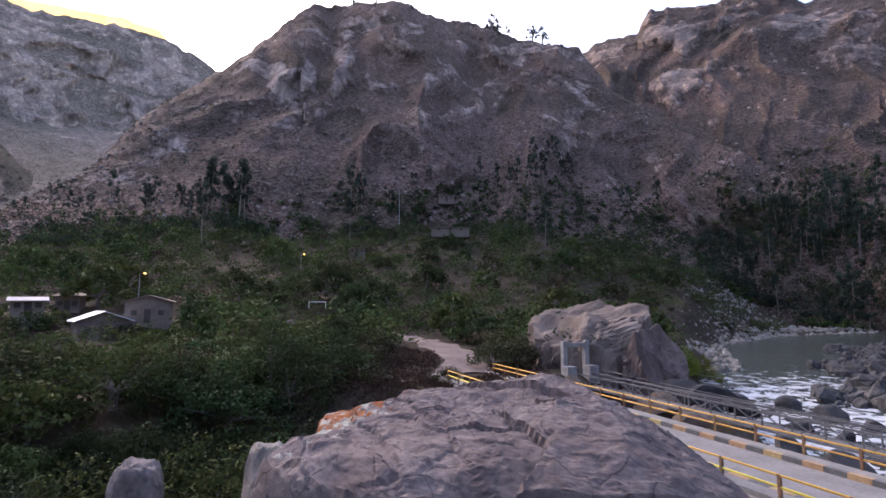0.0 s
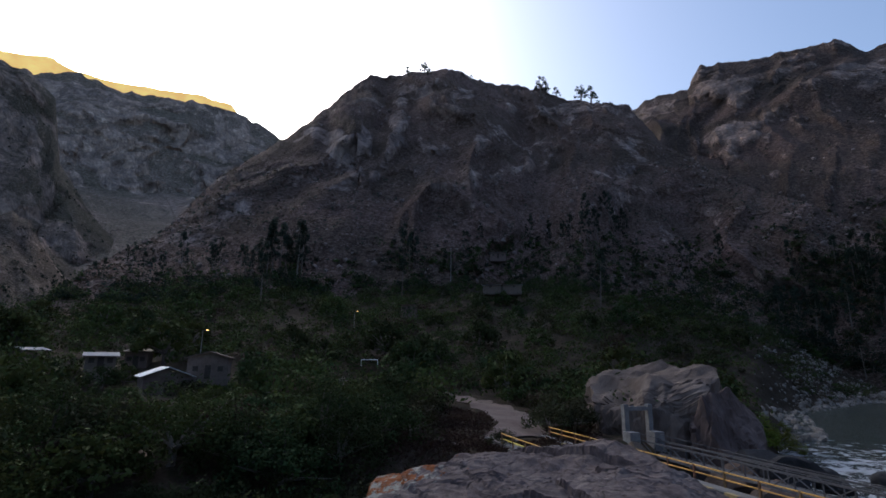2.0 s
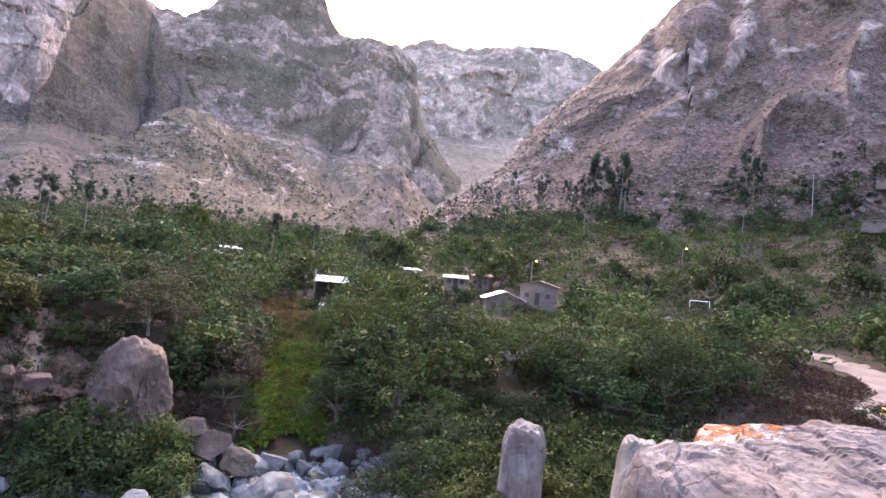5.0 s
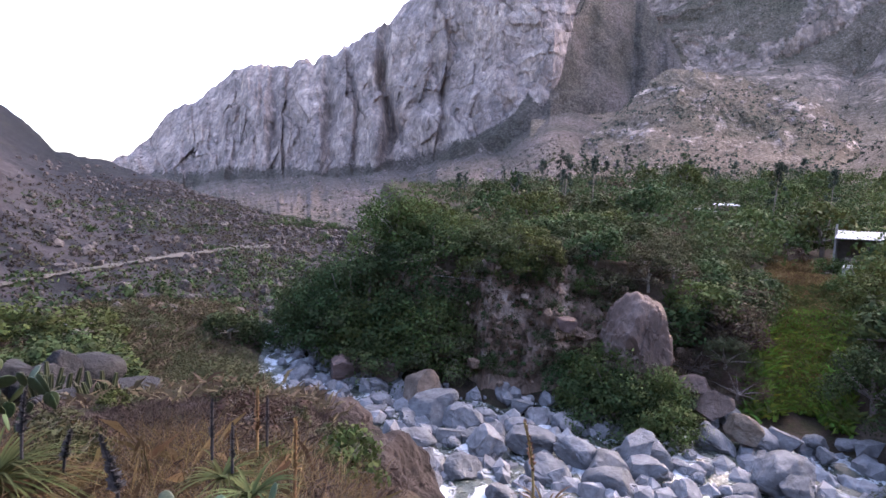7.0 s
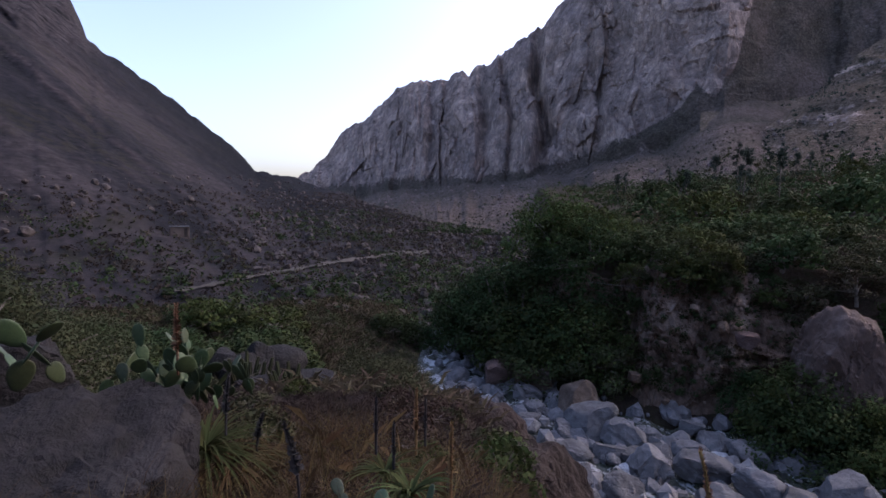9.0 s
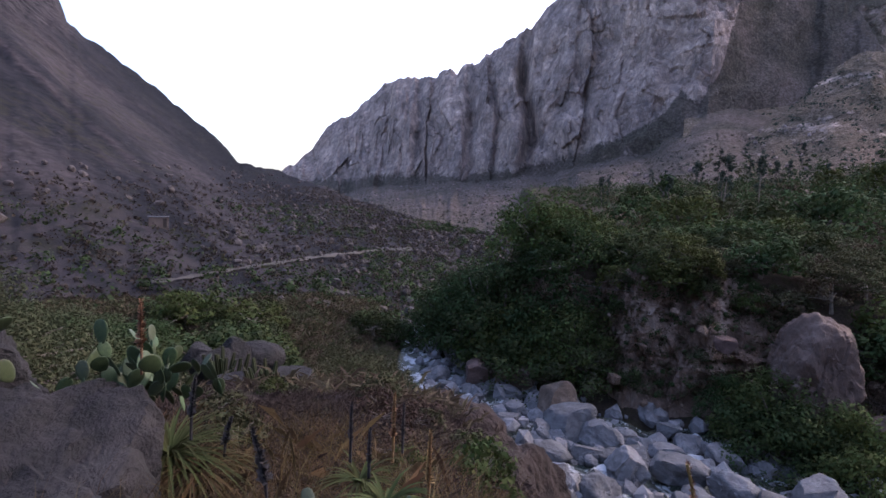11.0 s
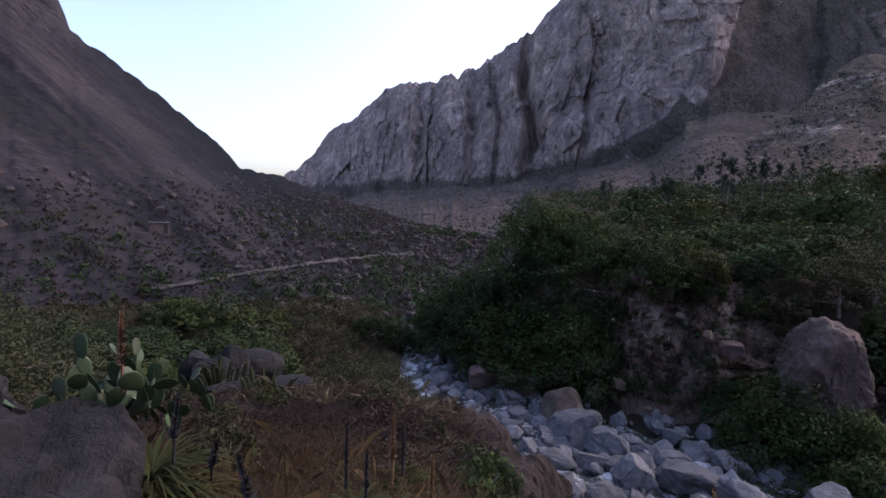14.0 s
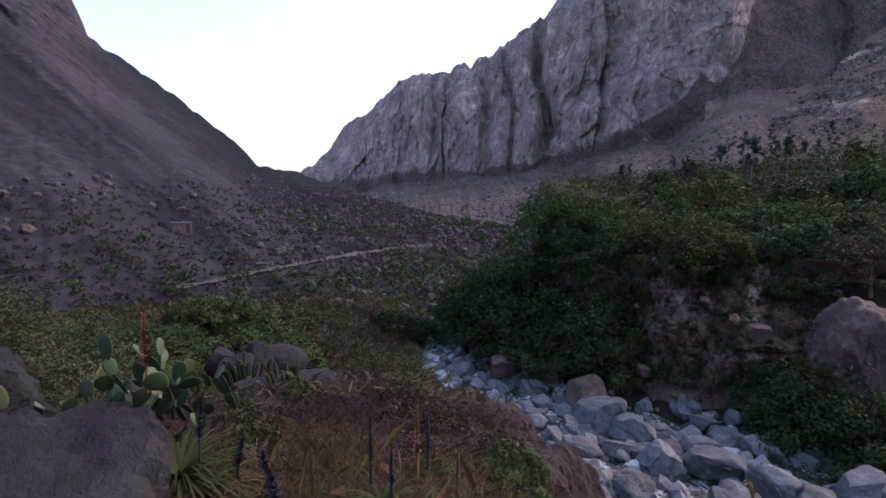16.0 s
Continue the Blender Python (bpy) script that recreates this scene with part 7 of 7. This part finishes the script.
def flower_stalk(base, top, seed, mat, width, label, curve=0.0):
    """A dried flower spike: a stem wrapped in small seed husks."""
    r = random.Random(seed)
    thing = tagged(new("flower_stalk"), label, "plant", "dry flower stalks")
    thing.matrix_basis = Matrix.Translation(base)
    v = Vector(top) - Vector(base)
    side = Vector((v.y, -v.x, 0)).normalized() if v.xy.length > 1e-3 else Vector((0.3, -0.95, 0))
    pts = [v * (k / 10) + Vector((-FWD[1], FWD[0], 0)) * -curve * (k / 10) ** 2 for k in range(11)]
    bm = bmesh.new()
    for a, c in zip(pts, pts[1:]):
        tube(bm, a, c, 0.014, 0.012, 6)
    part("stem", bm, mat, thing)
    bm = bmesh.new()
    for _ in range(170):
        t = 0.35 + 0.65 * r.random() ** 0.9
        k = min(int(t * 10), 9)
        p = pts[k].lerp(pts[k + 1], t * 10 - k)
        a = r.uniform(0, 6.283)
        w = width * (1.15 - 0.75 * (t - 0.35) / 0.65) * r.uniform(0.6, 1.2)
        tip = p + Vector((math.cos(a) * w, math.sin(a) * w, r.uniform(0.0, 0.05)))
        mid = p.lerp(tip, 0.55)
        s = Vector((-math.sin(a), math.cos(a), 0)) * w * 0.38
        vs = [bm.verts.new(q) for q in (p, mid + s, tip, mid - s + Vector((0, 0, 0.012)))]
        bm.faces.new(vs)
    part("flower_head", bm, mat, thing)
    return thing


def column_cactus(base, seed, count, h):
    r = random.Random(seed)
    thing = tagged(new("column_cactus"), "clump of slim upright column cactus stems", "cactus")
    thing.matrix_basis = Matrix.Translation(base)
    for _ in range(count):
        a, q = r.uniform(0, 6.28), r.uniform(0, 0.55)
        b0 = Vector((math.cos(a) * q, math.sin(a) * q, -0.2))
        hh = h * r.uniform(0.6, 1.1)
        bm = bmesh.new()
        rings = []
        for k in range(7):
            t = k / 6
            rad = 0.06 * (1 - 0.5 * max(0, t - 0.75) * 4 * 0.6)
            c = b0 + Vector((math.cos(a) * 0.2 * t, math.sin(a) * 0.2 * t, hh * t))
            rings.append([bm.verts.new(c + Vector((math.cos(u), math.sin(u), 0)) * rad * (1.0 if m % 2 else 0.72)) for m, u in ((m, m * math.pi / 6) for m in range(12))])
        for r0, r1 in zip(rings, rings[1:]):
            for k in range(12):
                bm.faces.new((r0[k], r0[(k + 1) % 12], r1[(k + 1) % 12], r1[k]))
        bm.faces.new(rings[-1])
        part("stem", bm, M_LEAF_C, thing)
    return thing


prickly_pear(near_at(138.5, -19, 5.6), 2, 16, 4, 0.24, 0.9)
prickly_pear(near_at(143.5, -17.5, 5.8), 5, 4, 3, 0.22, 0.8)
prickly_pear(near_at(134.5, -20, 5.6), 6, 10, 3, 0.22, 0.7)
prickly_pear(near_at(151.5, -16, 4.6), 7, 3, 3, 0.28, 0.7)
prickly_pear(near_at(117.5, -36, 3.2), 8, 7, 2, 0.19, 0.8)
rosette(near_at(136.0, -26, 4.8), 3, 110, 0.85, 0.016, M_AGAVE, "green narrow-leaved rosette plant beside the rock", "rosette_plant", 0.95)
rosette(near_at(133.8, -28, 4.7), 4, 90, 0.75, 0.014, M_STRAW, "half-dry narrow-leaved rosette plant", "rosette_plant", 0.8)
rosette(near_at(112.0, -33.5, 3.6), 5, 60, 0.5, 0.017, M_AGAVE, "small green spiky rosette plant", "rosette_plant", 0.95)
rosette(near_at(115.2, -31, 3.9), 6, 50, 0.45, 0.016, M_AGAVE, "small green spiky rosette plant", "rosette_plant", 0.95)
rosette(near_at(74.0, -34, 4.2), 7, 60, 0.5, 0.015, M_STRAW, "dry yellow rosette plant at the edge", "rosette_plant", 0.9)
for az, e0, e1, d, mt, w, cv, lab in ((138.4, -18, -10.8, 5.0, M_SPIKE, 0.055, 0.0, "tall rust-brown dried flower stalk"), (134.0, -25, -19.0, 4.4, M_SPIKEDARK, 0.045, 0.04, "blackened dried flower stalk"), (126.2, -33, -25.4, 3.6, M_SPIKEDARK, 0.06, -0.12, "thick blackened dried flower stalk"),
                                      (116.4, -29, -23.2, 3.9, M_SPIKEDARK, 0.03, 0.0, "thin blackened flower stalk"), (114.1, -31, -25.9, 3.9, M_SPIKEDARK, 0.03, 0.0, "thin blackened flower stalk"), (111.2, -29, -22.0, 4.2, M_SPIKE, 0.04, 0.0, "rust-red dried flower stalk"), (110.0, -28, -23.0, 4.4, M_SPIKEDARK, 0.025, 0.0, "thin blackened flower stalk"),
                                      (106.6, -34, -26.2, 3.6, M_SPIKE, 0.045, 0.0, "orange-brown dried flower stalk"), (75.5, -33, -25.0, 4.0, M_SPIKE, 0.04, -0.12, "curved orange-brown flower stalk"), (130.5, -27, -23.5, 4.6, M_SPIKEDARK, 0.05, 0.06, "short blackened flower stalk")):
    flower_stalk(near_at(az, e0, d), near_at(az, e1, d), int(az * 10), mt, w, lab, cv)
column_cactus(near_at(125.0, -19.5, 13.5), 4, 26, 0.7)
column_cactus(near_at(129.5, -18.0, 15.0), 5, 16, 0.8)

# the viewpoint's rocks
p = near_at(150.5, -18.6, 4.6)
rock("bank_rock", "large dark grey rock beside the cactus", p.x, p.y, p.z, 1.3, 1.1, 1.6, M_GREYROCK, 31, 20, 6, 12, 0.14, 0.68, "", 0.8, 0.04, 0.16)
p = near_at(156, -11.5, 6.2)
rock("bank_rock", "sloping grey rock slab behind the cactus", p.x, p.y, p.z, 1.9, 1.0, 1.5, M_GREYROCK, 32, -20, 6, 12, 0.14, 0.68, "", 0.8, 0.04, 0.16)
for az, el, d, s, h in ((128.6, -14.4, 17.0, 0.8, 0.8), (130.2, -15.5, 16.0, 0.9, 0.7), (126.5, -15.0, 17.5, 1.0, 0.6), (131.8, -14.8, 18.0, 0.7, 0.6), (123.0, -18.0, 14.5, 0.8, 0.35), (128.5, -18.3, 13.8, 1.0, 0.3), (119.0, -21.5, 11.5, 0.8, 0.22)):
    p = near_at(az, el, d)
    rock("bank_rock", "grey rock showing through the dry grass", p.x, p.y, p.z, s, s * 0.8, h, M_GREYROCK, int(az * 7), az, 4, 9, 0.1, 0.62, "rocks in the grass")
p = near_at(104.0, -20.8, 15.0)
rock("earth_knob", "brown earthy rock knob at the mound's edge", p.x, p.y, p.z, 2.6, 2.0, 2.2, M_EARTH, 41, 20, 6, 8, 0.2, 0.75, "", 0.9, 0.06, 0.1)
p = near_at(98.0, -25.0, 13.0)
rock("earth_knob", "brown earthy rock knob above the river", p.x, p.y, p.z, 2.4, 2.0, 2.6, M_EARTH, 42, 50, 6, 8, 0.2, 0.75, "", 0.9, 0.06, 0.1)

# shrubs on the near bank
for az, r, k, s, tl in ((121, 21, 2, 0.9, 0.9), (117, 22, 2, 1.0, 1.0), (114.5, 22.5, 2, 1.0, 1.1), (112.6, 25, 2, 1.0, 1.1), (113.6, 29, 3, 1.1, 1.1), (115.5, 27, 2, 1.1, 1.0), (112.8, 34, 2, 0.9, 1.0), (119, 20, 3, 0.7, 0.8), (112.5, 20, 3, 0.6, 0.7), (124, 24, 3, 0.7, 0.8), (110.5, 33, 1, 0.6, 0.8), (113.5, 44, 1, 0.8, 0.8), (111.0, 46, 1, 0.7, 0.8),
                        (128, 28, 3, 0.7, 0.8), (133, 24, 2, 0.7, 0.7), (137, 26, 0, 0.8, 0.7), (141, 23, 1, 0.9, 0.7), (136, 34, 1, 0.9, 0.6), (140, 36, 1, 0.9, 0.6), (131, 40, 2, 0.8, 0.6), (126, 42, 3, 0.8, 0.6), (121, 40, 2, 0.7, 0.6), (117, 46, 3, 0.8, 0.6)):
    plant(BUSHES[k], az, r, s, tl, 0.3, None, prng)
for az, r, s, tl in ((149, 11.0, 0.95, 1.05), (153, 10.0, 1.0, 1.1), (145.5, 12.5, 0.75, 0.95), (157, 10.5, 1.0, 1.1)):
    plant(FINE, az, r, s, tl * 0.85, 0.3, None, prng)
    plant(FINE, az + 1.5, r + 0.8, s * 0.8, tl, 0.2, None, prng)

srng = random.Random(93)
for _ in range(70):
    az, r = srng.uniform(124, 160), srng.uniform(19, 44)
    plant(FARB[srng.choices((0, 1, 2, 3), (2, 3, 4, 2))[0]], az, r, srng.uniform(0.4, 0.85), srng.uniform(0.6, 0.9), 0.3, None, srng)

# low dry shrubs on the mound
mrng = random.Random(91)
for _ in range(46):
    az, r = mrng.uniform(98, 140), mrng.uniform(6, 15)
    plant(BUSHES[mrng.choices((3, 2, 0), (6, 2, 1))[0]], az, r, mrng.uniform(0.1, 0.26), mrng.uniform(0.7, 1.1), 0.05, None, mrng)
for _ in range(14):
    az, r = mrng.uniform(100, 134), mrng.uniform(3.2, 6)
    plant(BUSHES[3], az, r, mrng.uniform(0.07, 0.13), mrng.uniform(0.7, 1.1), 0.03, None, mrng)

# shrubs before the houses
for _ in range(26):
    az, r = mrng.uniform(27, 43), mrng.uniform(62, 90)
    if 31.0 < az < 36.0:
        continue
    plant(FARB[mrng.choices((0, 1, 2), (2, 2, 3))[0]], az, r, mrng.uniform(0.45, 0.8), mrng.uniform(0.7, 0.95), 0.3, None, mrng)
for az, r, k, s in ((60.3, 34.5, 3, 0.9), (61.5, 36, 2, 0.8), (62.5, 34, 3, 0.8), (63.5, 36, 3, 0.9), (60.2, 38, 3, 0.8), (65.3, 33.2, 2, 0.7), (64, 39, 0, 0.8), (61, 41, 2, 0.9), (66.5, 38, 1, 0.8), (71.5, 37, 0, 0.7), (73.5, 38, 2, 0.7), (76, 37.5, 3, 0.6), (78, 39, 2, 0.8), (69, 39, 3, 0.9)):
    plant(BUSHES[k], az, r, s, 0.9, 0.3, None, mrng)
for az, r, k, s in ((38.3, 96, 1, 0.95), (36.6, 97, 0, 0.8), (31.2, 88, 2, 0.95), (30.4, 89, 2, 0.85), (42.5, 98, 1, 1.1), (40.6, 97, 0, 0.8), (50.2, 66, 1, 0.6), (48.5, 64, 0, 1.0), (53.8, 70, 0, 0.7), (64.4, 108, 1, 1.0), (66.3, 110, 0, 0.9)):
    plant(FARB[k], az, r, s, 0.9, 0.3, None, mrng)
